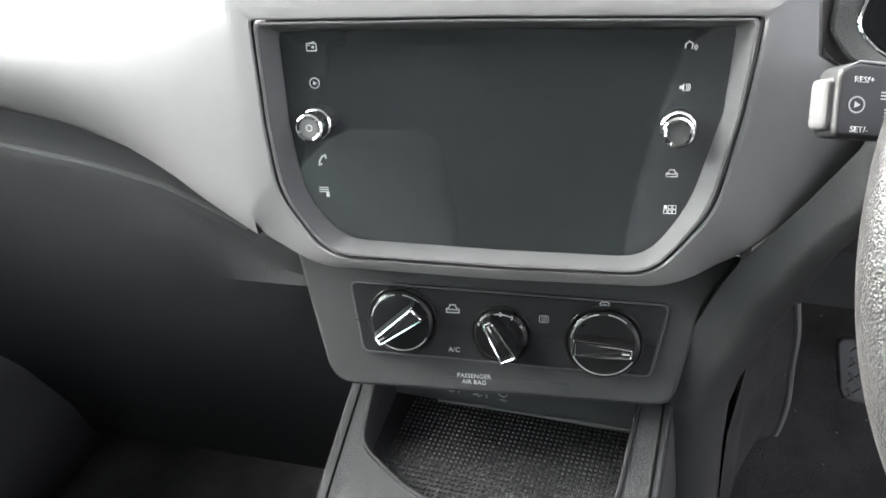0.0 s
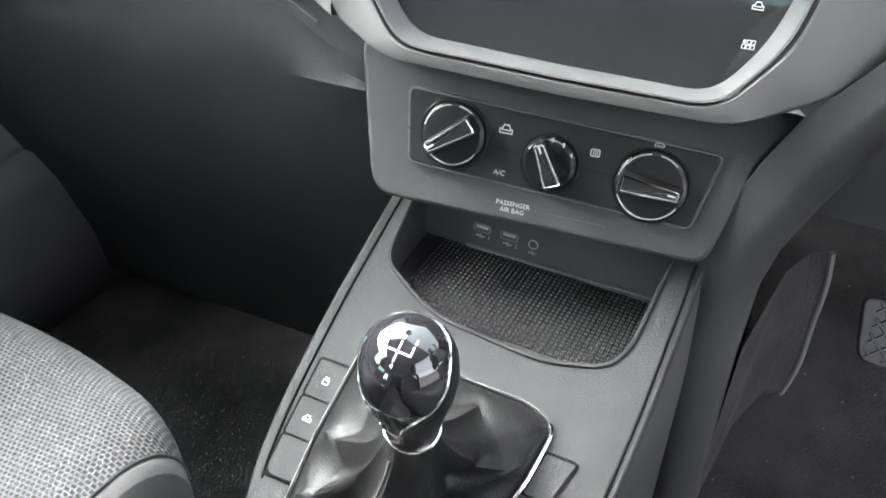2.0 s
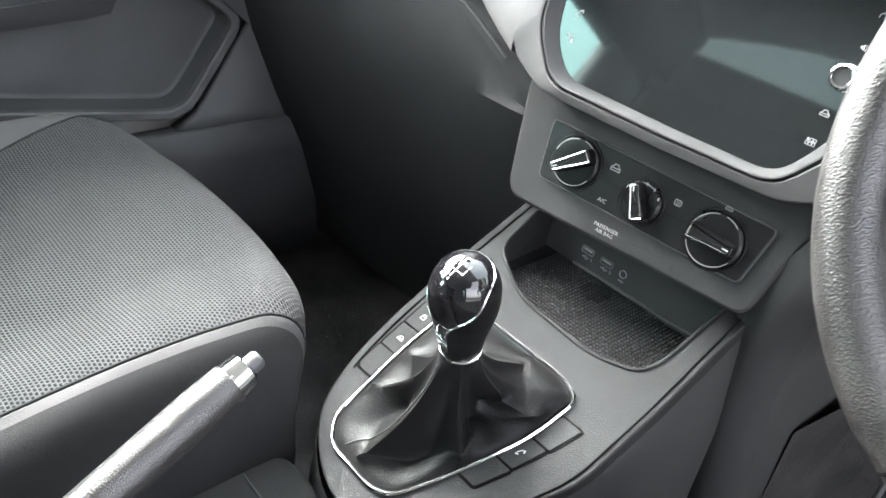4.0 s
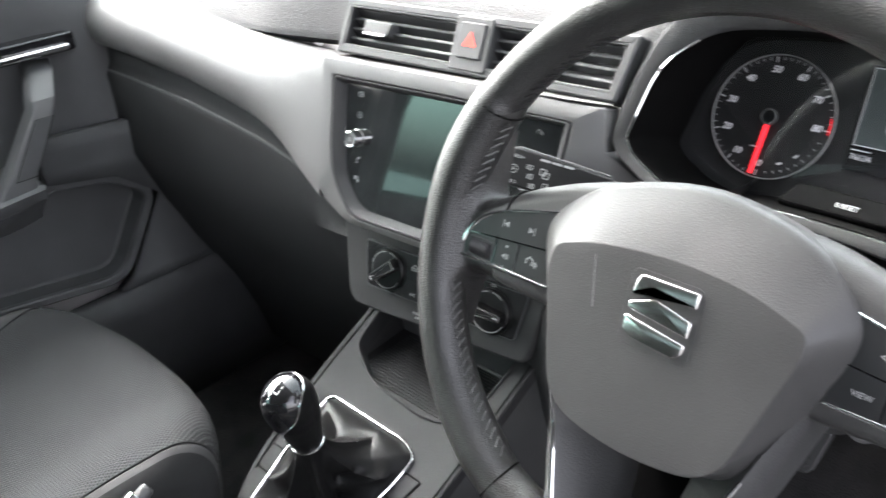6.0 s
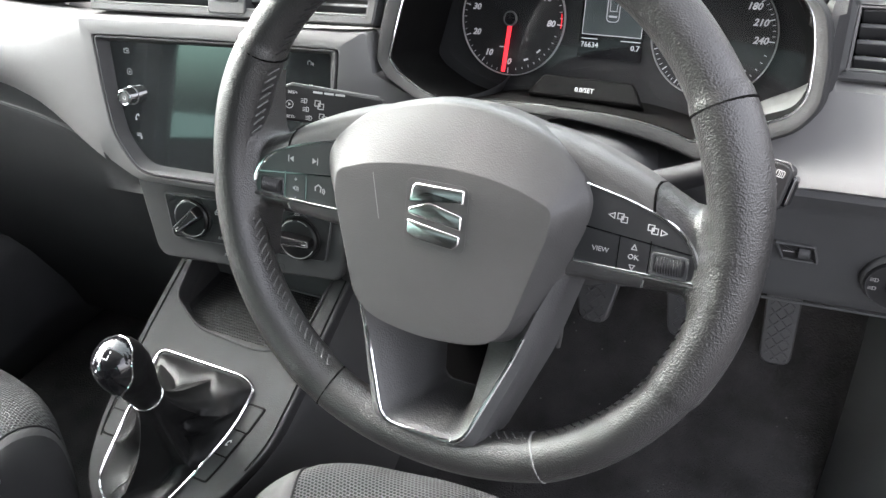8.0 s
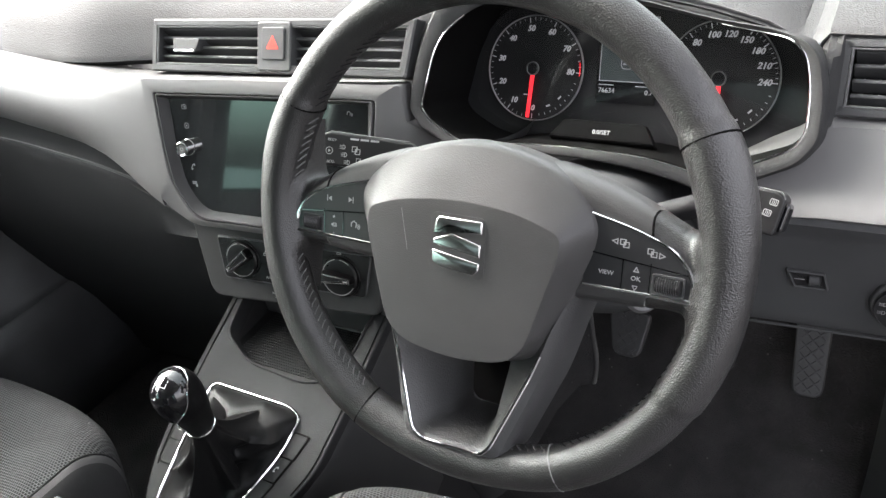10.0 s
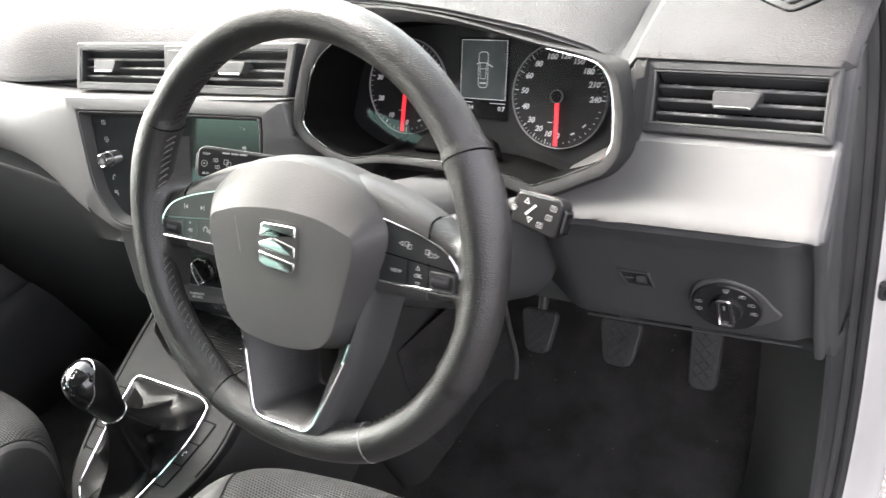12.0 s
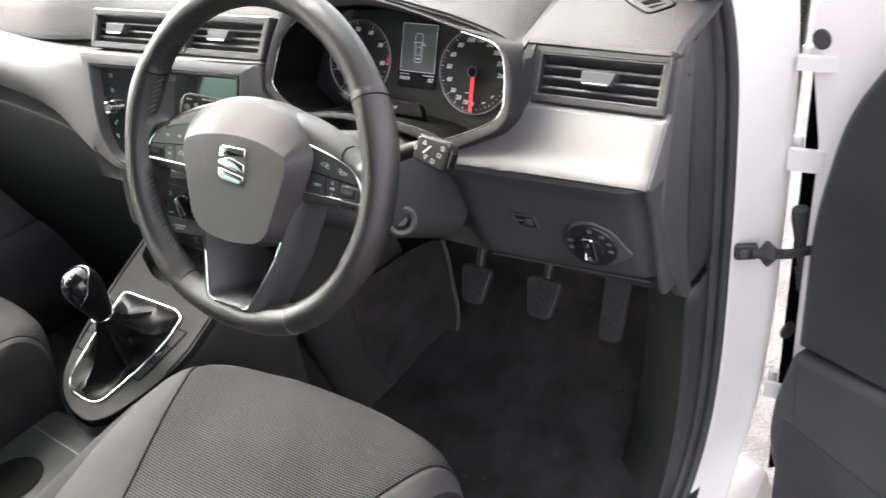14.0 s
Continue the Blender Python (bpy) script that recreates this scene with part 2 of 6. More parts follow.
def tube(bm, path, r, n=10, closed=False, flat=1.0, up=None):
    """A rod along a path; r: one radius, or one for each point."""
    path = [Vector(p) for p in path]
    k = len(path)
    rs = r if isinstance(r, (list, tuple)) else [r] * k
    loops, ref = [], None
    for i, p in enumerate(path):
        a = path[i - 1] if (i > 0 or closed) else p
        b = path[(i + 1) % k] if (i < k - 1 or closed) else p
        d = (b - a).normalized()
        if ref is None:
            ref = Vector(up) if up else (Vector((0, 0, 1)) if abs(d.z) < 0.9 else Vector((0, 1, 0)))
        ref = (ref - d * ref.dot(d)).normalized()
        s = d.cross(ref)
        loops.append([p + (s * math.cos(q * math.tau / n) + ref * math.sin(q * math.tau / n) * flat) * rs[i] for q in range(n)])
    return rings(bm, loops, True, (not closed, not closed), wrap=closed)


def lathe(bm, M, profile, n=40, caps=(True, True)):
    return rings(bm, [[M @ Vector((r * math.cos(i * math.tau / n), r * math.sin(i * math.tau / n), h)) for i in range(n)] for r, h in profile], True, caps)


def box(bm, M, w, d, h, bev=0.002):
    """A block in the frame M: w across, d up its face, from 0 to h out of it."""
    return slab(bm, rounded(rect(w, d), min(w, d) * 0.12, 2), M, 0, h, bev)


def B():
    return bmesh.new()


def text(name, words, M, size, material, parent, depth=0.0003, align="CENTER", shear=0.0, label="", bold=0.0):
    cu = bpy.data.curves.new(name, "FONT")
    cu.body, cu.size, cu.align_x, cu.align_y, cu.extrude, cu.resolution_u, cu.shear, cu.offset = words, size, align, "CENTER", depth, 2, shear, bold
    ob = bpy.data.objects.new(name, cu)
    me = bpy.data.meshes.new_from_object(ob)
    bpy.data.objects.remove(ob)
    me.transform(M)
    me.materials.clear()
    me.materials.append(material)
    o2 = new(name, me)
    o2.parent = parent
    o2.matrix_parent_inverse = parent.matrix_basis.inverted() if parent.parent is None else Matrix.Identity(4)
    return tagged(o2, label)


def at(M, x, y, z=0.0, spin=0.0):
    return M @ Matrix.Translation((x, y, z)) @ Matrix.Rotation(radians(spin), 4, "Z")


def solid(ob, t, offset=-1):
    m = ob.modifiers.new("thickness", "SOLIDIFY")
    m.thickness, m.offset = t, offset
    return ob


def smoothstep(a, b, x):
    t = max(0.0, min(1.0, (x - a) / (b - a)))
    return t * t * (3 - 2 * t)


def curve_at(keys, x):
    """The height at x of a smooth line through keys (x, value)."""
    if x <= keys[0][0]:
        return keys[0][1]
    for (x0, a), (x1, b) in zip(keys, keys[1:]):
        if x <= x1:
            t = (x - x0) / (x1 - x0)
            return a + (b - a) * t
    return keys[-1][1]


# ---- the setting: floor, body shell, ground ----
STACK = plane_at((-0.015, 0.209, 0.651), 6.5, 15)      # face of the centre trim
PANEL = plane_at((-0.0125, 0.192, 0.473), 7.7, 17)     # heater panel
CONS = Matrix.Translation((0, 0.192, 0.381)) @ Matrix.Rotation(radians(27.3), 4, "X")   # top of the centre console
CLUST = plane_at((0.351, 0.328, 0.651), 0, 22)         # dial faces
WHEEL = plane_at((0.352, 0.0225, 0.6585), 0.0, 23.3)
CVENT = plane_at((-0.010, 0.249, 0.6925), 4, 26)
RVENT = plane_at((0.6192, 0.2934, 0.672), 0, 26)

bm = B()
rings(bm, [[(x, y, -0.45) for x in (-60, 60)] for y in (-60, 60)], False)
ground = tagged(part("ground", bm, TARMAC), "dark grey tarmac under the car", "ground", kind="structure")

bm = B()   # the floor rises ahead as the toe board
prof = [(-1.9, -0.03), (-0.6, -0.03), (0.1, -0.03), (0.40, -0.03), (0.56, 0.02), (0.68, 0.14), (0.78, 0.32), (0.80, 0.62)]
rings(bm, [[(x, y, z + 0.004 * noise.noise((x * 9, y * 9, 0))) for y, z in prof] for x in [-0.76 + 0.04 * i for i in range(38)]], False)
floor = tagged(solid(part("floor", bm, CARPET), 0.02), "black carpeted car floor rising to the toe board", "floor", kind="structure")

bm = B()
tun = [(-0.15, -0.03), (-0.13, 0.12), (-0.09, 0.19), (0.06, 0.19), (0.10, 0.12), (0.12, -0.03)]
rings(bm, [[(x, y, z) for x, z in tun] for y in (-1.5, 0.3, 0.79)], False)
# footwell shade is put into the tunnel's colour, darker than the carpet
tunnel = tagged(part("floor_tunnel", bm, SEATSIDE), "tunnel along the floor, coloured darker than the carpet for shade", "floor", kind="structure")

body = thing("hatchback_car", (0.75, 0.45, -0.03), "white painted hatchback shell with black rubber door seals", "car")


SEAL = [(0.60, 0.06, 1.13), (0.668, 0.31, 0.86), (0.690, 0.415, 0.745), (0.701, 0.445, 0.64), (0.706, 0.447, 0.50), (0.706, 0.447, 0.36), (0.705, 0.442, 0.22), (0.700, 0.425, 0.09), (0.692, 0.375, -0.005), (0.688, 0.28, -0.045), (0.688, 0.0, -0.06), (0.688, -1.1, -0.06)]


def soft_path(keys, n=8):
    """A smooth line through the keys."""
    k = [Vector(p) for p in keys]
    k = [k[0] * 2 - k[1], *k, k[-1] * 2 - k[-2]]
    out = []
    for i in range(1, len(k) - 2):
        for j in range(n):
            t = j / n
            out.append(0.5 * (2 * k[i] + (k[i + 1] - k[i - 1]) * t + (2 * k[i - 1] - 5 * k[i] + 4 * k[i + 1] - k[i + 2]) * t * t + (3 * k[i] - k[i - 1] - 3 * k[i + 1] + k[i + 2]) * t ** 3))
    return out + [k[-2]]


line = soft_path(SEAL, 6)


def beside(p, dx, dy):
    """A point beside the seal: dx outwards, dy ahead, turned with the line of the opening."""
    k = smoothstep(0.02, -0.05, p.z)
    return Vector((p.x + dx, p.y + dy * (1 - k), p.z - dy * k * 0.6))


for dx, dy, r in ((-0.001, 0.0, 0.0085), (0.0125, 0.009, 0.0075)):
    part("door_seal", tube(B(), [beside(p, dx, dy) for p in line], r, 10), RUBBER, body, "black rubber door seal")
bm = B()
rings(bm, [[beside(p, *q) for q in ((-0.012, 0.006), (0.006, 0.009), (0.02, 0.016))] for p in line], False)
solid(part("seal_base", bm, RUBBER, body), 0.003)
bm = B()   # white jamb: from the seal round to the outer skin
sect = [(0.018, 0.010), (0.021, 0.016), (0.026, 0.03), (0.043, 0.075), (0.055, 0.098), (0.060, 0.106), (0.061, 0.114), (0.056, 0.125), (0.040, 0.20)]
rings(bm, [[beside(p, *q) for q in sect] for p in line], False)
solid(part("door_jamb", bm, PAINT, body, "white painted door jamb"), 0.003)
bm = B()   # dark trim between the dashboard's end and the seal
rings(bm, [[beside(p, *q) for q in ((-0.10, 0.03), (-0.04, -0.03), (-0.013, -0.066), (-0.007, -0.066), (-0.001, -0.040), (-0.001, -0.006))] for p in line if 0.378 > p.z > -0.2], False)
solid(part("kick_trim", bm, MID, body, "charcoal kick panel beside the seal"), 0.004)
bm = B()
rings(bm, [[beside(p, *q) for q in ((-0.05, -0.074), (-0.010, -0.080), (-0.005, -0.079), (-0.002, -0.074), (-0.001, -0.031), (-0.001, -0.006))] for p in line if 0.72 > p.z > 0.372], False)
solid(part("pillar_strip", bm, MID, body, "charcoal strip beside the seal"), 0.004)
bm = B()
rings(bm, [[beside(p, *q) for q in ((-0.10, 0.05), (-0.045, 0.012), (-0.030, -0.004), (-0.018, -0.009), (-0.009, -0.002))] for p in line if p.z > 0.690], False)
solid(part("pillar_trim", bm, ROOFM, body, "pale windscreen pillar trim"), 0.004)
bm = B()   # sill under the opening, out to the road side
rings(bm, [[(x, y, z) for x, z in ((0.70, -0.07), (0.73, -0.075), (0.78, -0.10), (0.80, -0.16), (0.80, -0.26))] for y in (-1.3, -0.3, 0.3, 0.56)], False)
solid(part("door_sill", bm, PAINT, body, "white painted sill"), 0.006)
bm = B()   # front wing's edge behind the door
rings(bm, [[(x, y, z) for x, y in ((0.790, 0.665), (0.80, 0.64), (0.86, 0.62), (0.875, 0.64), (0.88, 0.9))] for z in (-0.2, 0.3, 0.8)], False)
solid(part("front_wing", bm, PAINT, body, "white painted front wing"), 0.004)
bm = B()   # roof
rings(bm, [[(x, y, 1.27 - 0.10 * (x / 0.6) ** 2 - 0.03 * ((y + 0.8) / 0.9) ** 2) for x in [-0.64 + 0.128 * i for i in range(11)]] for y in (-1.9, -1.4, -0.9, -0.4, 0.05)], False)
solid(part("roof", bm, ROOFM, body, "pale headlining under the roof"), 0.04, 1)
for s in (-1, 1):
    part("screen_pillar", tube(B(), [(s * 0.58, 0.05, 1.15), (s * 0.66, 0.45, 0.98), (s * 0.72, 0.85, 0.79)], 0.035, 10), ROOFM if s < 0 else DARK, body)
    part("centre_pillar", tube(B(), [(s * 0.60, -0.72, 1.15), (s * 0.68, -0.66, 0.7), (s * 0.70, -0.62, 0.0)], 0.05, 10), DARK, body)
    bm = B()
    rings(bm, [[(s * x, y, z) for x, z in ((0.70, 0.0), (0.715, 0.50))] for y in (-1.9, -0.67)], False)
    solid(part("rear_side", bm, DARK, body), 0.05)
    bm = B()
    rings(bm, [[(s * x, y, z) for x, z in ((0.715, 0.49), (0.657, 0.86))] for y in (-1.27, -0.66)], False)
    part("side_window", bm, TINTED, body, "dark tinted rear side window").visible_shadow = False
    bm = B()
    rings(bm, [[(s * x, y, z) for x, z in ((0.657, 0.85), (0.61, 1.17))] for y in (-1.95, -0.66)], False)
    solid(part("window_header", bm, DARK, body), 0.02)
    bm = B()
    rings(bm, [[(s * x, y, z) for x, z in ((0.72, 0.49), (0.657, 0.87))] for y in (-1.95, -1.26)], False)
    solid(part("rear_pillar", bm, DARK, body), 0.04)
bm = B()
rings(bm, [[(x, y, z) for x in (-0.7, 0.7)] for y, z in ((-1.25, 0.0), (-1.25, 0.3), (-1.55, 0.32), (-1.72, 0.86), (-1.9, 0.86), (-1.96, 1.06))], False)
solid(part("rear_bench", bm, SEATSIDE, body, "dark cloth rear bench"), 0.05)
bm = B()
rings(bm, [[(x, y, z) for x in (-0.60, 0.60)] for y, z in ((-1.97, 1.04), (-1.88, 1.24))], False)
part("rear_window", bm, PRIVACY, body, "dark rear window").visible_shadow = False
bm = B()
rings(bm, [[(x, y, z) for x in (-0.62, 0.62)] for y, z in ((0.06, 1.24), (0.92, 0.80))], False)
ws = tagged(solid(part("window_1", bm, GLASS), 0.004), "green tinted windscreen glass", "windscreen", kind="structure")
ws.visible_shadow = False

# ---- dashboard ----
dash = thing("dashboard", (0, 0.4, 0.3), "grey and black plastic dashboard with a satin silver trim band", "dashboard")
TOPKEYS = [(0.80, 0.775), (0.62, 0.785), (0.46, 0.775), (0.36, 0.757), (0.315, 0.742), (0.292, 0.728)]
xs = [-0.74 + 0.02 * i for i in range(73)]


def dash_shift(x):
    """How far the dash stands back towards the doors."""
    return 0.03 * smoothstep(0.45, 0.72, abs(x)) + 0.01 * smoothstep(-0.2, 0.4, x)


def CLUST_TOP(x):
    """Height of the instrument hood's upper edge."""
    return curve_at([(0.159, 0.745), (0.19, 0.748), (0.221, 0.749), (0.27, 0.746), (0.329, 0.739), (0.43, 0.720), (0.49, 0.702), (0.516, 0.682), (0.54, 0.66)], x)


def pad_drop(x):
    return -0.033 * smoothstep(0.3, 0.53, x) - 0.003 * smoothstep(0.53, 0.7, x)


def pad_row(x):
    """The top pad's section at x: it turns down to the seam above the silver trim and arches over the instruments."""
    s = dash_shift(x) - 0.03 * (1 - smoothstep(-0.35, -0.15, x))
    drop = pad_drop(x)
    w = smoothstep(0.156, 0.182, x) * (1 - smoothstep(0.506, 0.530, x))
    arch = 0.018 * max(0, 1 - ((x - 0.346) / 0.2) ** 2)
    row = []
    for k, (y, z) in enumerate(TOPKEYS + [(0.276, 0.705), (0.258, 0.676), (0.256, 0.668), (0.275, 0.656), (0.33, 0.650)]):
        y1, z1 = y + s * (1 if y < 0.5 else 0), z + drop * (1 if y > 0.28 else 0.45 if y > 0.26 else 0.2)
        ya = max(y, 0.313 + 0.003 * abs(8 - k))
        za = CLUST_TOP(x) - 0.002 + 0.22 * (ya - 0.305) if y < 0.5 else z
        if k >= 4:   # beside the side vent the pad ends in a crease above it
            r = smoothstep(0.512, 0.530, x)
            yc, zc = ((0.335, 0.7165), (0.308, 0.7085), (0.304, 0.7035), (0.312, 0.690), (0.325, 0.680), (0.335, 0.675), (0.34, 0.67))[k - 4]
            y1, z1 = y1 + (yc - y1) * r, z1 + (zc - 0.015 * (x - 0.53) - z1) * r
        if k > 8 and x > 0.15:   # no tail beside and behind the instruments
            row.append((x, row[-1][1] + 0.002, row[-1][2]))
            continue
        row.append((min(x, 0.695 + 0.1 * (x - 0.695)) if k > 5 else x, y1 + (ya - y1) * w, z1 + (za - z1) * w + (arch if 0.4 < y < 0.7 else 0) - 0.005 * smoothstep(0.695, 0.7075, x)))
    return row


def pad_z(x, y):
    """Height of the top pad."""
    return curve_at([(b, c) for a, b, c in reversed(pad_row(x)[:5])], y)


bm = B()
rings(bm, [pad_row(x) for x in sorted(xs + [0.158, 0.162, 0.168, 0.178, 0.188, 0.505, 0.515, 0.524, 0.530, 0.536, 0.55, 0.67, 0.69, 0.697, 0.7035, 0.7075])], False)
solid(part("top_pad", bm, GREY_SOFT, dash, "soft grained grey top pad"), 0.004)

# silver trim round the screen: inner outline, then outwards to the edges of the band
SCR = [(-0.145, 0.003), (-0.143, -0.060), (-0.139, -0.104), (-0.110, -0.145), (0.0, -0.1475), (0.095, -0.147), (0.127, -0.106), (0.138, -0.052), (0.1405, -0.036), (0.143, -0.018), (0.145, 0.0), (0.0, 0.0025)]
OUT = [(-0.160, 0.020), (-0.160, -0.060), (-0.160, -0.131), (-0.120, -0.154), (0.0, -0.157), (0.105, -0.156), (0.145, -0.138), (0.214, -0.092), (0.207, -0.041), (0.176, -0.022), (0.172, 0.016), (0.0, 0.019)]


scr_in = rounded(SCR, [0.004, 0, 0.016, 0.016, 0, 0.016, 0.016, 0, 0, 0, 0.004, 0], 4)
scr_out = rounded(OUT, [0.004, 0, 0.016, 0.016, 0, 0.016, 0.016, 0, 0, 0, 0.004, 0], 4)
L = []
for k, h in ((0, -0.006), (0.0, -0.001), (0.06, 0.0), (0.5, 0.0005), (0.92, -0.0005), (1.0, -0.004), (1.0, -0.02)):
    row = []
    for p, q in zip(scr_in, scr_out):
        x, y = p.x + (q.x - p.x) * k, p.y + (q.y - p.y) * k
        flat = q.x < -0.158 and -0.125 < q.y < 0.019
        row.append(STACK @ Vector((x, y, (min(h, 0.0) if k < 0.5 else -0.0004 * (k == 1)) * 1.0 if flat else h - 0.38 * max(0, x - 0.152) - 0.5 * max(0, p.y - y - 0.001) * smoothstep(-0.165, -0.115, x))))
    L.append(row)
part("centre_trim", rings(B(), L), SILVER, dash, "satin silver trim round the screen")
bm = B()   # the band runs on to the passenger's door
LOWK = [(-0.75, -0.030), (-0.60, -0.036), (-0.45, -0.047), (-0.36, -0.060), (-0.30, -0.070), (-0.25, -0.083), (-0.22, -0.097), (-0.19, -0.115), (-0.157, -0.133)]
rows_ = []
for i in range(31):
    u = -0.75 + (0.75 - 0.157) * i / 30
    lo, back = curve_at(LOWK, u), 0.10 * smoothstep(-0.25, -0.75, u) * 1.0
    top = 0.020 + 0.025 * smoothstep(-0.2, -0.6, u)
    row = []
    for k, h, g in ((0, -0.05, -0.030), (0.0, -0.003, -0.030), (0.08, 0.0, -0.016), (0.18, 0.0, -0.006), (0.32, 0.0, 0.002), (0.5, 0.0, 0.005), (0.68, 0.0, 0.004), (0.84, 0.0, -0.003), (0.95, -0.0005, -0.011), (1, -0.003, -0.016), (1, -0.035, -0.016)):
        p = STACK @ Vector((u, top + (lo - top) * k, h + g * smoothstep(-0.16, -0.32, u)))
        row.append((p.x, p.y + 0.114 * (-(u + 0.158)) * 0.55, p.z))
    rows_.append(row)
part("passenger_trim", rings(bm, rows_, False), SILVER, dash, "satin silver trim before the passenger")
bm = B()   # ledge above the screen, under the vents
rings(bm, [[STACK @ Vector((-0.165 + 0.01695 * i, v, h - 0.38 * max(0, -0.165 + 0.01695 * i - 0.152))) for v, h in ((0.0180, -0.0035), (0.0192, -0.006), (0.0195, -0.03), (0.021, -0.07))] for i in range(21)], False)
part("trim_ledge", bm, SILVER, dash)
bm = B()   # silver panel at the driver's door; its upper edge follows the instrument hood
TRIM = [(0.582, 0.262), (0.5821, 0.230), (0.587, 0.221), (0.593, 0.2245), (0.603, 0.236), (0.622, 0.2535), (0.640, 0.270), (0.645, 0.2745), (0.646, 0.300)]
rows_ = []
for i in range(33):
    x = 0.458 + 0.247 * i / 32
    top = curve_at([(0.454, 0.592), (0.518, 0.624), (0.532, 0.640), (0.545, 0.646)], x)
    e = 0.004 if i == 32 else 0.0
    row = []
    for j in range(15):
        z = 0.5821 + (top - 0.5821) * (j / 14) ** 1.2
        row.append((x, curve_at(TRIM, z) + e, z - 0.033 * (0.69 - x) * max(0, 1 - (z - 0.582) / 0.063)))
    rows_.append([(x, 0.262, row[0][2])] + row + [(x, 0.31, row[-1][2])])
part("driver_trim", rings(bm, rows_, False), SILVER, dash, "satin silver panel under the side vent")
bm = B()   # grey strip between the instrument hood and the side vent
rings(bm, [[(0.526, y + 0.012, z), (0.531, y, z), (0.536, y + 0.002, z), (0.5405, y2 - 0.004, z), (0.546, y2 + 0.012, z)] for y, y2, z in ((0.309, 0.309, 0.704), (0.298, 0.302, 0.6975), (0.286, 0.297, 0.690), (0.265, 0.287, 0.670), (0.248, 0.276, 0.648), (0.250, 0.272, 0.640))], False)
part("vent_surround", bm, HOOD, dash, "grey strip beside the side vent")
bm = B()   # dark lower dash before the driver
rows_ = []
for i in range(31):
    x = 0.385 + 0.313 * i / 30
    e = smoothstep(0.672, 0.691, x) * 0.010
    q = 1 - smoothstep(0.385, 0.47, x)
    rows_.append([(x, y + e + q * dq, z - 0.033 * (0.69 - x) * kz + 0.0125 * smoothstep(0.52, 0.43, z) + 0.06 * (x - 0.60) * (1 - kz)) for y, z, kz, dq in ((0.262, 0.583, 1, 0), (0.232, 0.582, 1, 0), (0.229, 0.576, 1, 0.01), (0.240, 0.560, 0.8, 0.03), (0.246, 0.548, 0.6, 0.04), (0.2585, 0.50, 0.3, 0.05), (0.272, 0.445, 0.0, 0.06), (0.279, 0.426, 0, 0.06), (0.284, 0.418, 0, 0.05), (0.292, 0.416, 0, 0.05), (0.301, 0.420, 0, 0.03), (0.55, 0.45, 0, 0))])
part("lower_panel", rings(bm, rows_, False), DARK, dash, "dark grained lower panel before the driver")
part("panel_edge", tube(B(), [(0.47 + 0.215 * i / 8, 0.2795, 0.4300 + 0.06 * (0.47 + 0.215 * i / 8 - 0.60)) for i in range(9)], 0.0014, 6), MID, dash)
CAP = [(0.7050, 0.340), (0.7025, 0.3130), (0.6985, 0.3062), (0.680, 0.2995), (0.650, 0.2890), (0.613, 0.2770), (0.585, 0.2690), (0.560, 0.2620), (0.545, 0.2590), (0.530, 0.2600), (0.500, 0.2690), (0.470, 0.2800), (0.445, 0.2920), (0.415, 0.3110), (0.390, 0.3310), (0.376, 0.3440)]   # front edge of the dashboard's end: height, depth
back = [0.368 + 0.012 * smoothstep(0.45, 0.376, z) for z, y in CAP]
bm = B()   # end cap: a slightly domed plate between the dash's front edge and the strip beside the seal
rings(bm, [[(0.690, y + 0.002, z), (0.7040, y, z), (0.7058, y + 0.0012, z), (0.7068, y + 0.004, z), (0.7072, y + (b - y) * 0.3, z), (0.7055, y + (b - y) * 0.6, z), (0.7010, y + (b - y) * 0.88, z), (0.6960, b, z), (0.67, b + 0.004, z)] for (z, y), b in zip(CAP, back)], False)
part("end_cap", bm, DARK, dash, "dark plastic end cap of the dashboard", 50, False)


def end_return(name, z0, z1, face, material, label):
    """The side of the dash front beside the end cap, from z0 up to z1."""
    rows = []
    for k in range(13):
        z = z0 + (z1 - z0) * k / 12
        y, c = curve_at(face, z), curve_at(CAP[::-1], z)
        rows.append([(0.6965, y + 0.0008, z), (0.7005, y + 0.0006, z), (0.7030, y + 0.0020, z), (0.7040, y + 0.0050, z), (0.7042, max(y + 0.006, c + 0.002), z)])
    return part(name, rings(B(), rows, False), material, dash, label, 50, False)


end_return("trim_end", 0.5822, 0.6455, TRIM, SILVER, "satin silver end of the trim")
end_return("panel_end", 0.420, 0.5818, [(0.416, 0.292), (0.418, 0.284), (0.426, 0.279), (0.445, 0.272), (0.50, 0.2585), (0.548, 0.246), (0.560, 0.240), (0.576, 0.229), (0.582, 0.232)], DARK, "dark end of the lower panel")
bm = B()   # dark lower dash and glove box before the passenger
rows_ = []
for i in range(31):
    x = -0.74 + 0.62 * i / 30
    u = x + 0.015
    lo = 0.651 + 0.966 * curve_at(LOWK, u)
    y0 = 0.215 + 0.114 * u + 0.114 * (-(min(u, -0.158) + 0.158)) * 0.55 - 0.03
    # lowest rows run down to the floor, a dark sheet for footwell shade
    rows_.append([(x, y0 + dy, z) for dy, z in ((0.06, lo + 0.02), (0.040, lo - 0.004), (0.037, lo - 0.028), (0.030, lo - 0.040), (0.026, lo - 0.046), (0.026, lo - 0.06), (0.018, 0.46), (0.045, 0.38), (0.085, 0.29), (0.13, 0.20), (0.165, 0.11), (0.19, 0.03))])
part("glove_box", rings(bm, rows_, False), GLOVE, dash, "black plastic glove box front, extended down as footwell shade")
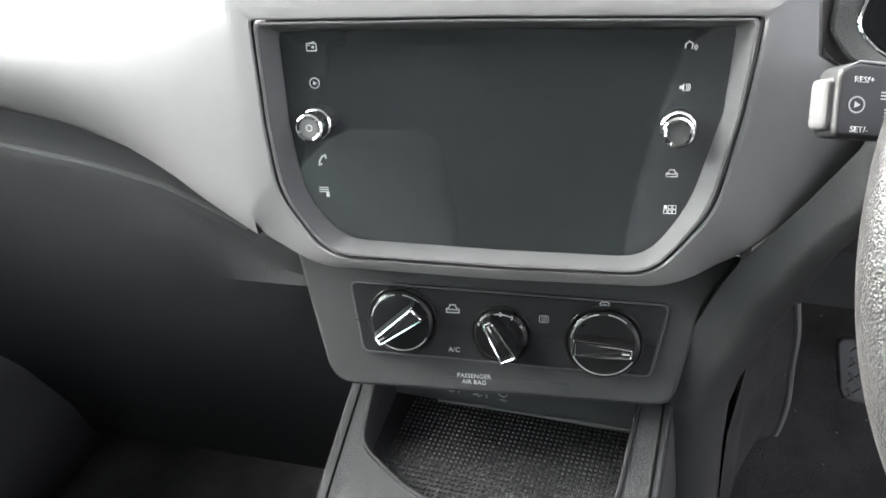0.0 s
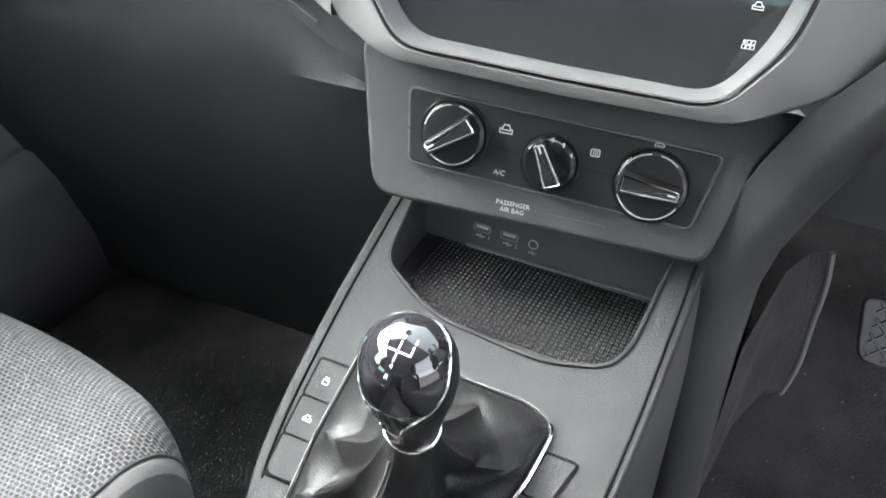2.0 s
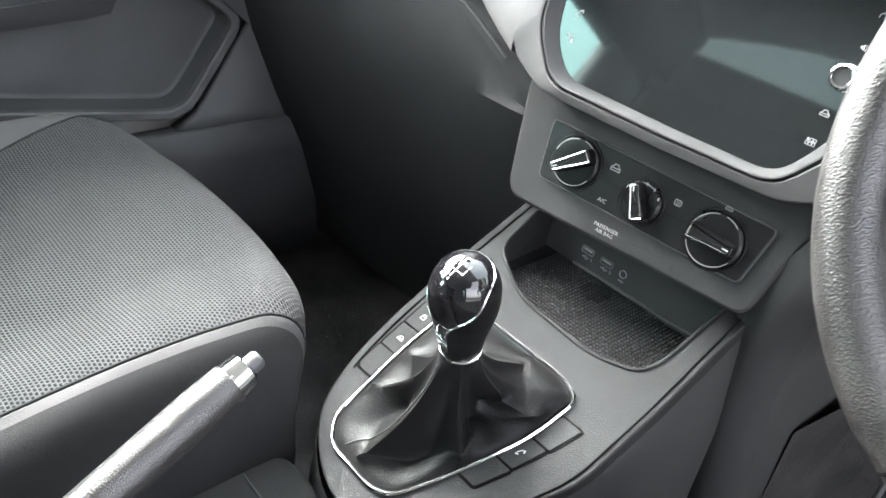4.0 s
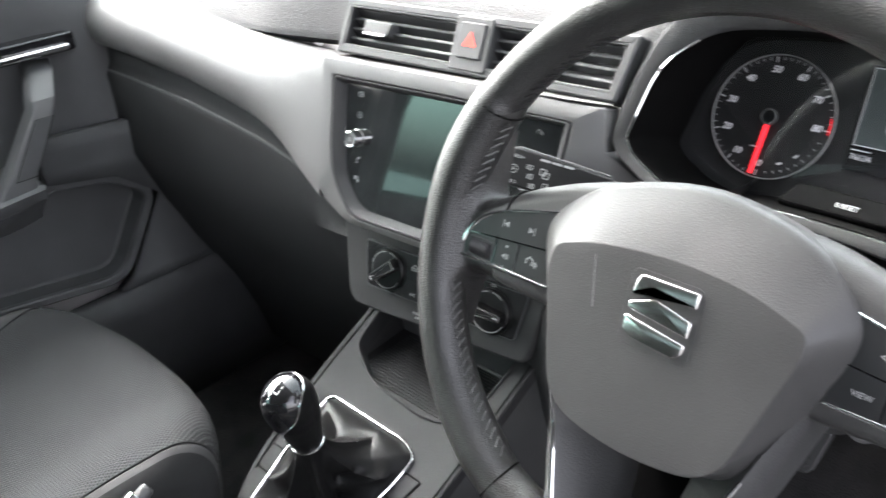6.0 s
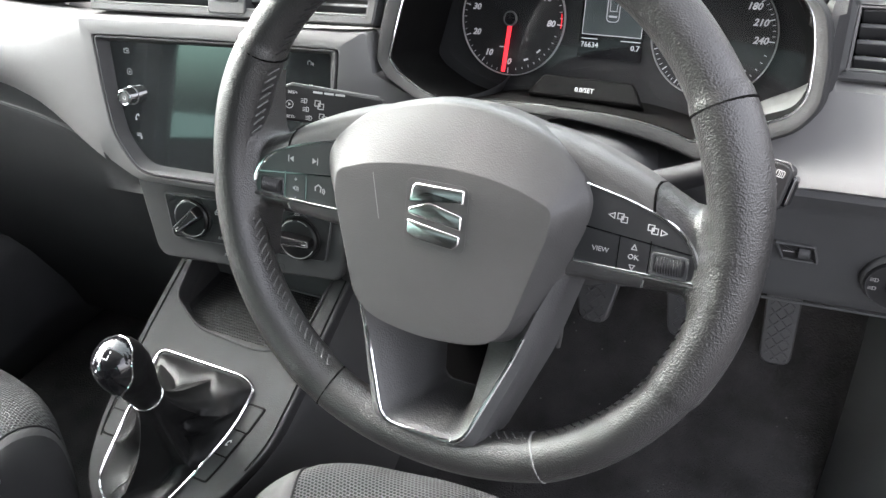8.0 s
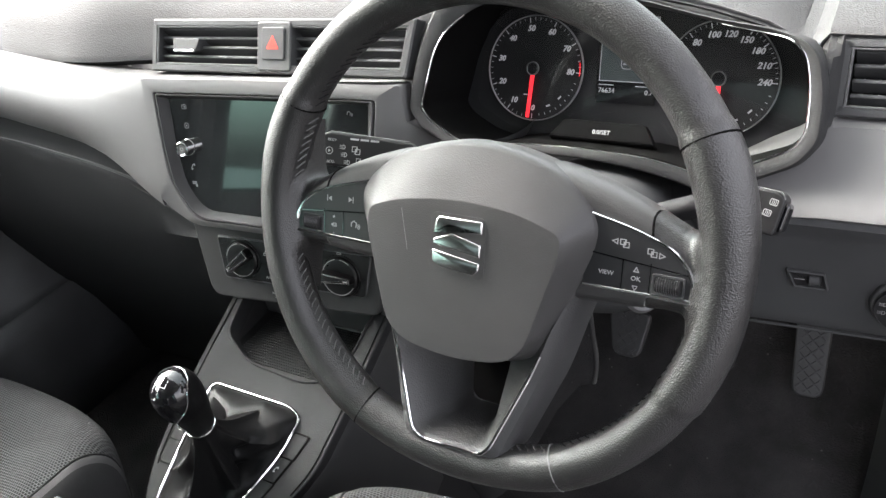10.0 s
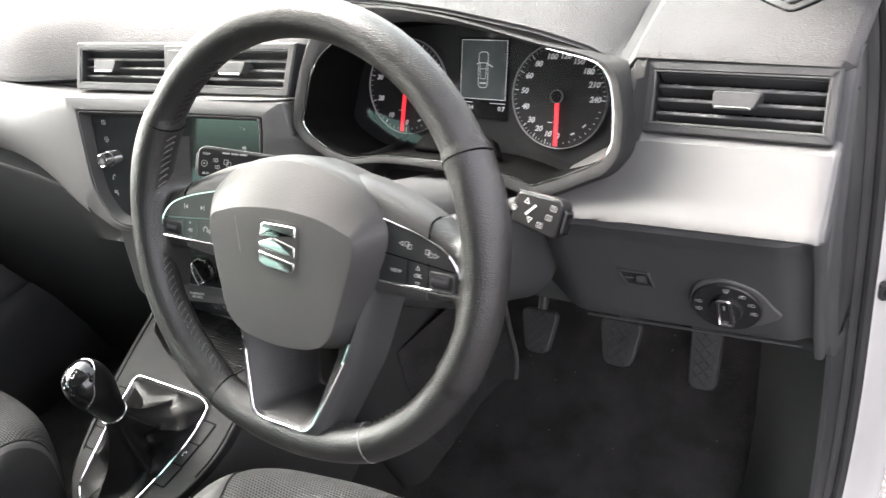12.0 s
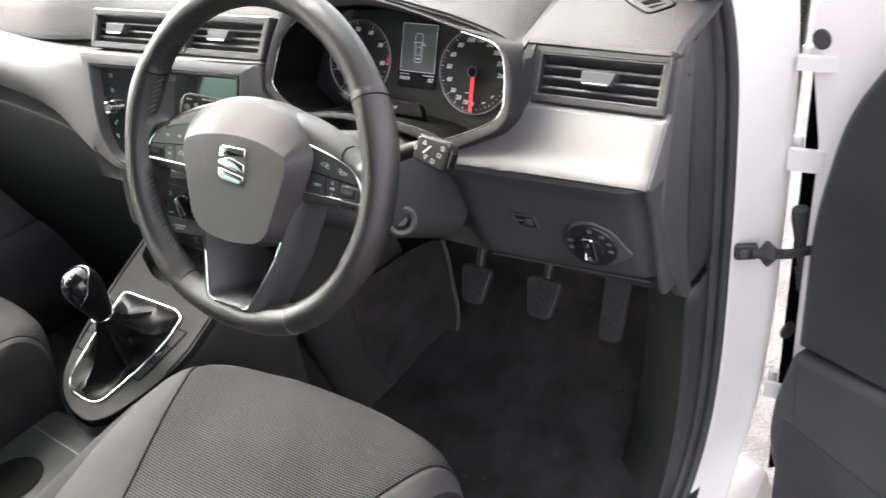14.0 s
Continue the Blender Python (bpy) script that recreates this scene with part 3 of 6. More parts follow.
part("lid_edge", tube(B(), [Vector(r[3]) + Vector((0, 0.001, 0)) for r in rows_[3:27]], 0.0022, 8), MID, dash, "rounded edge of the glove box lid")
# steering column, its axis falling away ahead of the wheel
L = []
for d, w, h, lo in ((0.055, 0.030, 0.028, 0.012), (0.056, 0.050, 0.042, 0.014), (0.075, 0.058, 0.050, 0.018), (0.13, 0.064, 0.056, 0.026), (0.20, 0.076, 0.064, 0.036), (0.30, 0.092, 0.070, 0.04)):
    c = WHEEL @ Vector((0, -lo, -d))
    u, v = WHEEL.to_3x3().col[0], WHEEL.to_3x3().col[1]
    L.append([c + u * w * math.copysign(abs(math.cos(a)) ** 0.7, math.cos(a)) + v * h * math.copysign(abs(math.sin(a)) ** 0.7, math.sin(a)) for a in [q * math.tau / 32 for q in range(32)]])
part("column_shroud", rings(B(), L, True, (True, True)), DARKER, dash, "charcoal steering column shroud")
part("column_gap", tube(B(), [WHEEL @ Vector((0, 0, -0.012)), WHEEL @ Vector((0, 0, -0.07))], 0.034, 20), DARKER, dash)
part("ignition_ring", lathe(B(), plane_at((0.4190, 0.168, 0.522), 50, 10), [(0.019, -0.02), (0.019, 0.004), (0.016, 0.006), (0.012, 0.004), (0.012, -0.004)], caps=(True, False)), BEZEL, dash, "ignition lock ring")
part("ignition_lock", lathe(B(), plane_at((0.4190, 0.168, 0.522), 50, 10), [(0.0122, -0.01), (0.007, 0.001), (0.004, 0.0015)]), BEZEL, dash, "chrome ignition lock")
bm = B()   # cover between the column and the instruments
rings(bm, [[(x, y, z) for y, z in ((0.300, 0.560), (0.272, 0.556), (0.262, 0.545), (0.262, 0.53), (0.26, 0.50), (0.30, 0.46), (0.42, 0.44))] for x in (0.165, 0.20, 0.26, 0.34, 0.42)], False)
part("column_surround", bm, DARK, dash, "dark panel behind the steering wheel")
bm = B()   # rounded side of the stack towards the driver's knee
rows_ = []
for z, x, y, r in ((0.605, 0.222, 0.247, 0.05), (0.575, 0.205, 0.226, 0.05), (0.545, 0.182, 0.215, 0.05), (0.505, 0.150, 0.205, 0.05), (0.48, 0.138, 0.203, 0.05), (0.44, 0.122, 0.200, 0.045), (0.40, 0.110, 0.198, 0.04), (0.36, 0.104, 0.205, 0.04), (0.30, 0.103, 0.215, 0.04), (0.20, 0.105, 0.235, 0.04), (0.05, 0.11, 0.27, 0.04), (-0.03, 0.115, 0.29, 0.04)):
    rows_.append([(x - 0.02, y + 0.004, z)] + [(x + r * math.sin(q) * 0.8, y + r * (1 - math.cos(q)), z) for q in (0, 0.25, 0.5, 0.8, 1.1, 1.4)] + [(x + r * 0.85, y + 0.25, z)])
rings(bm, rows_, False)
part("knee_panel", bm, STACKM, dash, "dark rounded side of the centre stack")
bm = B()   # footwell side panel with a pale edge
edge = soft_path([(0.196, 0.528, 0.235), (0.202, 0.530, 0.19), (0.203, 0.532, 0.135), (0.205, 0.534, 0.085), (0.201, 0.533, 0.045), (0.190, 0.530, -0.005)], 6)
rings(bm, [[p, p + Vector((-0.02, -0.012, 0)), (0.158, p.y - 0.06, p.z), (0.14, p.y - 0.20, p.z)] for p in edge], False)
part("footwell_panel", bm, CARPET, dash, "black footwell side panel")
part("footwell_edge", tube(B(), edge, 0.0036, 8), SILVER, dash, "grey edge strip")
bm = B()   # closing panel under the dash, above the pedals
rings(bm, [[(x, y, z) for y, z in ((0.36, 0.365), (0.42, 0.40), (0.80, 0.62))] for x in (-0.72, 0.0, 0.70)], False)
part("under_panel", bm, DARKER, dash)

# ---- centre stack below the screen ----
bm = B()
outl = [(-0.146, 0.03), (-0.137, -0.02), (-0.128, -0.066), (-0.118, -0.077), (0.105, -0.077), (0.112, -0.07), (0.127, -0.004), (0.150, 0.03)]
slab(bm, rounded(outl, 0.008, 3), PANEL, -0.10, -0.002, 0.004)
part("stack_body", bm, STACKM, dash, "black plastic centre stack")
# ---- touchscreen ----
screen = thing("touchscreen", (-0.015, 0.2, 0.5), "large switched-off touchscreen with silver knobs in the dashboard", "screen")
FACE = STACK @ Matrix.Translation((0, 0, -0.0095))   # face of the glass
glass_out = rounded([(-0.131, -0.0045), (-0.130, -0.060), (-0.1235, -0.106), (-0.100, -0.1355), (0.0, -0.1385), (0.090, -0.139), (0.113, -0.106), (0.128, -0.052), (0.1293, -0.036), (0.1307, -0.020), (0.132, -0.006), (0.0, -0.005)], [0.004, 0, 0.016, 0.016, 0, 0.016, 0.016, 0, 0, 0, 0.004, 0], 4)
part("groove", slab(B(), inset(scr_in, -0.001), STACK, -0.03, -0.0275), DARKER, screen)
bm = B()
rings(bm, [[STACK @ Vector((*a.lerp(b, k), h)) for a, b in zip(scr_in, glass_out)] for k, h in ((0.16, -0.024), (0.16, -0.0005), (0.22, 0.0006), (0.36, 0.0004), (0.44, -0.001), (1.0, -0.0085), (1.05, -0.024))])
part("bezel", bm, SURROUND, screen, "satin grey bezel")
part("glass", slab(B(), inset(glass_out, -0.003), FACE, -0.008, 0.0), SCREEN, screen, "dark glossy glass")
for k, x in enumerate((-0.1115, 0.1045)):
    M = at(FACE, x, -0.0605, 0.0)
    kn = part("knob", lathe(B(), M, [(0.0098, 0), (0.0098, 0.0015), (0.0090, 0.002), (0.0090, 0.012), (0.0086, 0.0132), (0.0075, 0.0140), (0.0062, 0.0136), (0.006, 0.0126)], caps=(True, False)), CHROME, screen, "chrome rotary knob")
    part("knob_face", lathe(B(), M, [(0.0062, 0.011), (0.0061, 0.0126), (0.004, 0.0128)]), MID if k else BEZEL, kn, "satin knob face")
    if k == 0:
        part("power_mark", band(B(), disc(0.0022, 16), disc(0.0016, 16), at(M, 0, 0, 0.0126), 0, 0.0004), PRINT, kn)


def stroke(bm, M, pts, w=0.0005, closed=False, h=0.0003):
    """A thin printed line through pts."""
    pts = [Vector(p) for p in pts]
    seq = list(zip(pts, pts[1:] + pts[:1])) if closed else list(zip(pts, pts[1:]))
    for a, b in seq:
        d = (b - a)
        if d.length < 1e-7:
            continue
        d.normalize()
        n = Vector((-d.y, d.x)) * w / 2
        a2, b2 = a - d * w / 2, b + d * w / 2
        vs = [bm.verts.new(M @ Vector((p.x, p.y, h))) for p in (a2 - n, b2 - n, b2 + n, a2 + n)]
        bm.faces.new(vs)
    return bm


def fill(bm, M, pts, h=0.0003):
    bm.faces.new([bm.verts.new(M @ Vector((p[0], p[1], h))) for p in pts])
    return bm


def mark(kind, bm, M, s):
    """A small printed symbol of about the size s."""
    if kind == "radio":
        stroke(bm, M, rounded(rect(s, s * 0.7), s * 0.1, 2), s * 0.1, True)
        fill(bm, M, disc(s * 0.16, 10, s * 0.15, -0.0))
        stroke(bm, M, [(-s * 0.4, s * 0.15), (-s * 0.15, s * 0.15)], s * 0.1)
        stroke(bm, M, [(-s * 0.3, s * 0.35), (s * 0.3, s * 0.5)], s * 0.1)
    elif kind == "play":
        stroke(bm, M, disc(s * 0.5, 18), s * 0.1, True)
        fill(bm, M, [(-s * 0.15, -s * 0.22), (s * 0.25, 0), (-s * 0.15, s * 0.22)])
    elif kind == "phone":
        stroke(bm, M, [(-s * 0.35, -s * 0.5), (-s * 0.3, -s * 0.1), (0, s * 0.35), (s * 0.35, s * 0.5)], s * 0.16)
        stroke(bm, M, [(-s * 0.35, -s * 0.5), (-s * 0.12, -s * 0.42)], s * 0.2)
        stroke(bm, M, [(s * 0.35, s * 0.5), (s * 0.4, s * 0.25)], s * 0.2)
    elif kind == "voice":
        stroke(bm, M, [(-s * 0.4, -s * 0.1), (-s * 0.4, s * 0.2), (-s * 0.1, s * 0.45), (s * 0.2, s * 0.25), (s * 0.15, -s * 0.15)], s * 0.12)
        stroke(bm, M, [(s * 0.35, -s * 0.2), (s * 0.42, -s * 0.05), (s * 0.35, s * 0.1)], s * 0.1)
        stroke(bm, M, [(s * 0.5, -s * 0.3), (s * 0.6, -s * 0.05), (s * 0.5, s * 0.15)], s * 0.1)
    elif kind == "sound":
        fill(bm, M, [(-s * 0.4, -s * 0.15), (-s * 0.2, -s * 0.15), (0, -s * 0.4), (0, s * 0.4), (-s * 0.2, s * 0.15), (-s * 0.4, s * 0.15)])
        for k in (0.15, 0.3, 0.45):
            stroke(bm, M, [(s * k, -s * 0.3), (s * (k + 0.08), 0), (s * k, s * 0.3)], s * 0.08)
    elif kind == "car":
        stroke(bm, M, [(-s * 0.5, -s * 0.3), (-s * 0.5, 0), (-s * 0.3, s * 0.1), (-s * 0.2, s * 0.35), (s * 0.2, s * 0.35), (s * 0.3, s * 0.1), (s * 0.5, 0), (s * 0.5, -s * 0.3)], s * 0.1, True)
        stroke(bm, M, [(-s * 0.35, -s * 0.05), (s * 0.35, -s * 0.05)], s * 0.1)
    elif kind == "apps":
        for i in range(3):
            for j in range(2):
                (fill if (i, j) == (0, 1) else lambda b, m, p: stroke(b, m, p, s * 0.08, True))(bm, M, rect(s * 0.3, s * 0.34, (i - 1) * s * 0.4, (j - 0.5) * s * 0.45))
    elif kind == "media":
        for j in range(3):
            stroke(bm, M, [(-s * 0.5, s * (0.4 - 0.22 * j)), (s * 0.4, s * (0.4 - 0.22 * j))], s * 0.12)
        fill(bm, M, rect(s * 0.35, s * 0.55, s * 0.35, -s * 0.3))
    elif kind == "lamp":
        stroke(bm, M, [(0, -s * 0.35), (s * 0.3, -s * 0.3), (s * 0.4, 0), (s * 0.3, s * 0.3), (0, s * 0.35)], s * 0.12, True)
        for k in (-0.25, 0, 0.25):
            stroke(bm, M, [(-s * 0.55, s * k), (-s * 0.15, s * k)], s * 0.1)
    elif kind == "arrow_l":
        stroke(bm, M, [(s * 0.4, -s * 0.4), (-s * 0.4, 0), (s * 0.4, s * 0.4)], s * 0.14, True)
    elif kind == "arrow_r":
        stroke(bm, M, [(-s * 0.4, -s * 0.4), (s * 0.4, 0), (-s * 0.4, s * 0.4)], s * 0.14, True)
    elif kind == "arrow_u":
        stroke(bm, M, [(-s * 0.4, -s * 0.4), (0, s * 0.4), (s * 0.4, -s * 0.4)], s * 0.16, True)
    elif kind == "arrow_d":
        stroke(bm, M, [(-s * 0.4, s * 0.4), (0, -s * 0.4), (s * 0.4, s * 0.4)], s * 0.16, True)
    elif kind == "pages":
        stroke(bm, M, rect(s * 0.6, s * 0.6, -s * 0.2, s * 0.15), s * 0.1, True)
        stroke(bm, M, rect(s * 0.6, s * 0.6, s * 0.2, -s * 0.15), s * 0.1, True)
        stroke(bm, M, [(-s * 0.1, -s * 0.3), (s * 0.1, s * 0.3)], s * 0.16)
    elif kind == "skip":
        fill(bm, M, [(-s * 0.4, -s * 0.4), (s * 0.25, 0), (-s * 0.4, s * 0.4)])
        stroke(bm, M, [(s * 0.4, -s * 0.4), (s * 0.4, s * 0.4)], s * 0.14)
    elif kind == "back":
        fill(bm, M, [(s * 0.4, -s * 0.4), (-s * 0.25, 0), (s * 0.4, s * 0.4)])
        stroke(bm, M, [(-s * 0.4, -s * 0.4), (-s * 0.4, s * 0.4)], s * 0.14)
    elif kind == "glass":
        stroke(bm, M, rounded(rect(s, s * 0.8), s * 0.2, 3), s * 0.1, True)
        for k in (-0.22, 0, 0.22):
            stroke(bm, M, [(s * k, -s * 0.28), (s * k + s * 0.06, 0), (s * k, s * 0.28)], s * 0.08)
    elif kind == "fan":
        stroke(bm, M, [(-s * 0.5, s * 0.25), (-s * 0.3, s * 0.45), (s * 0.3, s * 0.45), (s * 0.5, s * 0.25), (s * 0.3, -s * 0.2), (-s * 0.3, -s * 0.2)], s * 0.1, True)
        for k in (-0.2, 0, 0.2):
            stroke(bm, M, [(s * k, -s * 0.4), (s * k, s * 0.2)], s * 0.1)
    elif kind == "plug":
        stroke(bm, M, [(-s * 0.5, 0), (s * 0.5, 0)], s * 0.12)
        fill(bm, M, disc(s * 0.14, 10, -s * 0.5, 0))
        fill(bm, M, [(s * 0.5, -s * 0.15), (s * 0.75, 0), (s * 0.5, s * 0.15)])
        stroke(bm, M, [(-s * 0.3, 0), (-s * 0.1, s * 0.25), (s * 0.2, s * 0.25)], s * 0.1)
        stroke(bm, M, [(-s * 0.1, 0), (s * 0.1, -s * 0.25), (s * 0.3, -s * 0.25)], s * 0.1)
    elif kind == "lock":
        stroke(bm, M, rect(s * 0.7, s * 0.5, 0, -s * 0.2), s * 0.12, True)
        stroke(bm, M, [(-s * 0.22, s * 0.05), (-s * 0.22, s * 0.35), (s * 0.22, s * 0.35), (s * 0.22, s * 0.05)], s * 0.12)
    return bm


def marks(name, kind, M, size, material, parent, label=""):
    return part(name, mark(kind, B(), M, size), material, parent, label, 0)


for kind, x, y in (("radio", -0.1105, -0.014), ("play", -0.1105, -0.0355), ("phone", -0.110, -0.0835), ("media", -0.1105, -0.104), ("voice", 0.1085, -0.016), ("sound", 0.1065, -0.038), ("car", 0.1025, -0.087), ("apps", 0.1025, -0.1085)):
    marks("symbol", kind, at(FACE, x, y), 0.0062, PRINT, screen, "small white printed symbol")

# ---- heater panel ----
heat = thing("heater_control_panel", (-0.0125, 0.19, 0.42), "black heater control panel with three rotary knobs", "control panel")
po = rounded([(-0.105, 0.003), (-0.099, -0.047), (0.095, -0.053), (0.105, -0.004)], 0.004, 3)
part("rim", band(B(), inset(po, -0.0015), inset(po, 0.0002), PANEL, -0.004, 0.0008, 0.0004), DARK, heat)
part("face", slab(B(), po, PANEL, -0.01, 0.0012, 0.0008), PANELM, heat, "satin black face")
for k, (x, y, r, ang) in enumerate(((-0.070, -0.0225, 0.0235, 37), (-0.002, -0.029, 0.0195, -62), (0.0655, -0.0305, 0.0245, -3))):
    M = at(PANEL, x, y, 0.0012)
    part("scale", band(B(), disc(r + 0.001, 48), disc(r - 0.001, 48), M, -0.001, 0.0012, 0.0004), KNOBM, heat)
    kn = part("knob", lathe(B(), M, [(r - 0.001, 0), (r - 0.0015, 0.003), (r - 0.003, 0.0045), (r * 0.8, 0.0052), (r * 0.5, 0.0046)]), KNOBM, heat, "satin black rotary knob")
    Mb = at(M, 0, 0, 0.003, ang)
    w = r * 1.62
    end = -1 if k != 2 else 1   # the pointer's end is the narrow one
    bar = [(-end * w / 2, -0.0064), (end * w / 2, -0.0040), (end * w / 2, 0.0040), (-end * w / 2, 0.0064)]
    part("grip", slab(B(), rounded(bar, 0.002, 3), Mb, 0, 0.0125, 0.0022, 0.001), KNOBM, kn, "black grip bar, narrower at its pointer")
    line = rounded([(-end * (w / 2 - 0.002), -0.0050), (end * (w / 2 - 0.002), -0.0028), (end * (w / 2 - 0.002), 0.0028), (-end * (w / 2 - 0.002), 0.0050)], 0.001, 2)
    part("grip_edge", tube(B(), [Mb @ Vector((p.x, p.y, 0.0122)) for p in line], 0.0009, 6, True), CHROME, kn, "chrome edge")
    stroke_bm = stroke(B(), at(Mb, end * w * 0.36, 0, 0.0126), [(-0.002, 0), (0.002, 0)], 0.0012)
    part("pointer", stroke_bm, PRINT, kn, "white pointer mark", 0)
    arcs = ((50, 84), (100, 170), (205, 330)) if k != 1 else ((62, 150),)
    bm = B()
    for a0, a1 in arcs:
        pts = [((r - 0.0032) * math.cos(radians(a)), (r - 0.0032) * math.sin(radians(a))) for a in range(a0, a1 + 1, 4)]
        stroke(bm, at(M, 0, 0, 0.0048), pts, 0.0009)
    part("scale_arc", bm, PRINT, heat, "white printed arc", 0)
for words, ang in (("0", 148), ("1", 118), ("2", 88), ("3", 60), ("4", 32)):
    text("number", words, at(PANEL, -0.002 + 0.0165 * math.cos(radians(ang)), -0.029 + 0.0165 * math.sin(radians(ang)), 0.0070), 0.0042, PRINT, heat)
for x0, x1, y in ((-0.103, -0.094, -0.024), (-0.046, -0.022, -0.0255), (0.018, 0.0405, -0.028), (0.090, 0.0985, -0.031)):
    part("split", stroke(B(), at(PANEL, 0, 0, 0.0012), [(x0, y), (x1, y - 0.001)], 0.0007), VOID, heat, "", 0)
text("writing", "A/C", at(PANEL, -0.0345, -0.0425, 0.0014), 0.005, PRINT, heat)
marks("symbol", "car", at(PANEL, -0.0345, -0.0125, 0.0012), 0.0085, PRINT, heat)
marks("symbol", "glass", at(PANEL, 0.0265, -0.0165, 0.0012), 0.0058, PRINT, heat)
marks("symbol", "fan", at(PANEL, 0.0655, -0.005, 0.0016), 0.006, PRINT, heat)
marks("symbol", "voice", at(PANEL, 0.0655, -0.0545, 0.0016), 0.005, PRINT, heat)
airbag_sign = thing("airbag_sign", (-0.033, 0.17, 0.40), "small white airbag wording on the centre stack", "sign")
text("writing", "PASSENGER\nAIR BAG", at(PANEL, -0.022, -0.0655, -0.0016), 0.0046, PRINT, airbag_sign)
part("window", slab(B(), rounded(rect(0.085, 0.008, 0.0, -0.0685), 0.002, 2), PANEL, -0.003, -0.0018, 0.0002), STACKM, airbag_sign)

# ---- centre console ----
cons = thing("centre_console", (0, 0, 0.1), "grey plastic centre console with a storage tray and black buttons", "console")
OUTL = [(-0.135, 0.035), (-0.137, -0.10), (-0.134, -0.180), (-0.127, -0.232), (-0.109, -0.280), (-0.06, -0.312), (-0.005, -0.318), (0.030, -0.295), (0.070, -0.235), (0.094, -0.180), (0.098, -0.10), (0.100, 0.035)]
SHELF = [(0.079, 0.035), (0.0725, -0.060), (0.063, -0.079), (0.022, -0.0905), (-0.063, -0.0855), (-0.1145, -0.057), (-0.121, 0.035)]
corner = [0, 0.02, 0.03, 0.03, 0.03, 0.025, 0.02, 0.03, 0.03, 0.02, 0.01, 0]
so = rounded(SHELF, [0, 0.012, 0.012, 0.015, 0.02, 0.014, 0], 5)
top = rounded(OUTL, corner, 4) + so
part("console_top", slab(B(), top, CONS, -0.022, 0.0, 0.0022), CONSOLE, cons, "charcoal console top")
full = rounded(OUTL, corner, 4)
bm = B()
rings(bm, [[CONS @ Vector((p.x * k + 0.0, p.y, 0)) + Vector((0, 0, dz)) for p in full] for k, dz in ((0.985, -0.012), (1.0, -0.016), (1.015, -0.03), (1.05, -0.10), (1.08, -0.30))])
part("console_side", bm, STACKM, cons, "dark console side")
part("rail_line", tube(B(), [CONS @ Vector((p.x * 0.93 - 0.001, p.y, 0.0003)) for p in full[:14]], 0.0009, 6), VOID, cons)
part("rail_line", tube(B(), [CONS @ Vector((p.x * 0.94, p.y, 0.0003)) for p in full[-12:]], 0.0009, 6), VOID, cons)
part("tray_lip", tube(B(), [CONS @ Vector((p.x, p.y, 0.0005)) for p in so], 0.0016, 8), CONSOLE, cons, "raised grey tray lip")
FLOOR_Z = 0.333
L = [[CONS @ Vector((p.x, p.y, 0.0)) for p in so]]
L.append([Vector((p.x, p.y, max(FLOOR_Z + 0.004, min(p.z - 0.002, FLOOR_Z + 0.010)))) for p in L[0]])
L.append([Vector((p.x * 0.985, p.y + 0.002, FLOOR_Z)) for p in L[0]])
bm = B()
rings(bm, L, False)
bm.faces.new([bm.verts.new(p) for p in L[2]])
part("tray", bm, TRAYM, cons, "black storage tray")
bm = B()   # studs of the rubber mat
ys = [0.118 + 0.0042 * i for i in range(24)]
for j, y in enumerate(ys):
    for i in range(46):
        x = -0.100 + 0.0037 * i
        lim = 0.128 + 0.6 * max(0, -0.075 - x) + 0.5 * max(0, x - 0.055)
        if y < lim - 0.004:
            continue
        vs = [bm.verts.new((x + a * 0.0011, y + b * 0.0011, FLOOR_Z + 0.0005)) for a, b in ((-1, -1), (1, -1), (1, 1), (-1, 1))]
        t = [bm.verts.new((x + a * 0.0007, y + b * 0.0007, FLOOR_Z + 0.0017)) for a, b in ((-1, -1), (1, -1), (1, 1), (-1, 1))]
        bm.faces.new(t)
        for q in range(4):
            bm.faces.new((vs[q], vs[(q + 1) % 4], t[(q + 1) % 4], t[q]))
tagged(part("mat_studs", bm, MATTE, cons, "studded black rubber mat", 0), kind="stuff")
BACK = plane_at((-0.02, 0.2175, 0.333), 0, 4)
part("tray_back", slab(B(), rect(0.22, 0.10, 0.0, 0.05), BACK, -0.01, 0.0), DARKER, cons, "black back wall of the tray")
# the highlight along the tray's rear edge, painted as a paler rod
part("tray_highlight", tube(B(), [BACK @ Vector((-0.062, 0.002, 0.002)), BACK @ Vector((0.092, 0.006, 0.002))], 0.0014, 8), BEZEL, cons, "edge at the back of the tray, pale for its highlight")
for k, x in enumerate((-0.051, -0.028)):
    so_ = part("usb_socket", band(B(), rounded(rect(0.015, 0.0075, x, 0.020), 0.002, 2), rounded(rect(0.0125, 0.005, x, 0.020), 0.001, 2), BACK, 0, 0.0012, 0.0003), SILVER, cons, "small metal socket")
    part("tongue", slab(B(), rect(0.010, 0.0018, x, 0.0208), BACK, 0, 0.001), PRINT, so_)
    marks("symbol", "plug", at(BACK, x - 0.001, 0.0125, 0.0), 0.006, PRINT, cons)
    text("number", "12"[k], at(BACK, x + 0.0065, 0.0125, 0.0002), 0.0042, PRINT, cons)
part("power_socket", band(B(), disc(0.004, 20, -0.008, 0.019), disc(0.0034, 20, -0.008, 0.019), BACK, 0, 0.0008), PRINT, cons)
marks("symbol", "plug", at(BACK, -0.008, 0.0115, 0.0), 0.005, PRINT, cons)
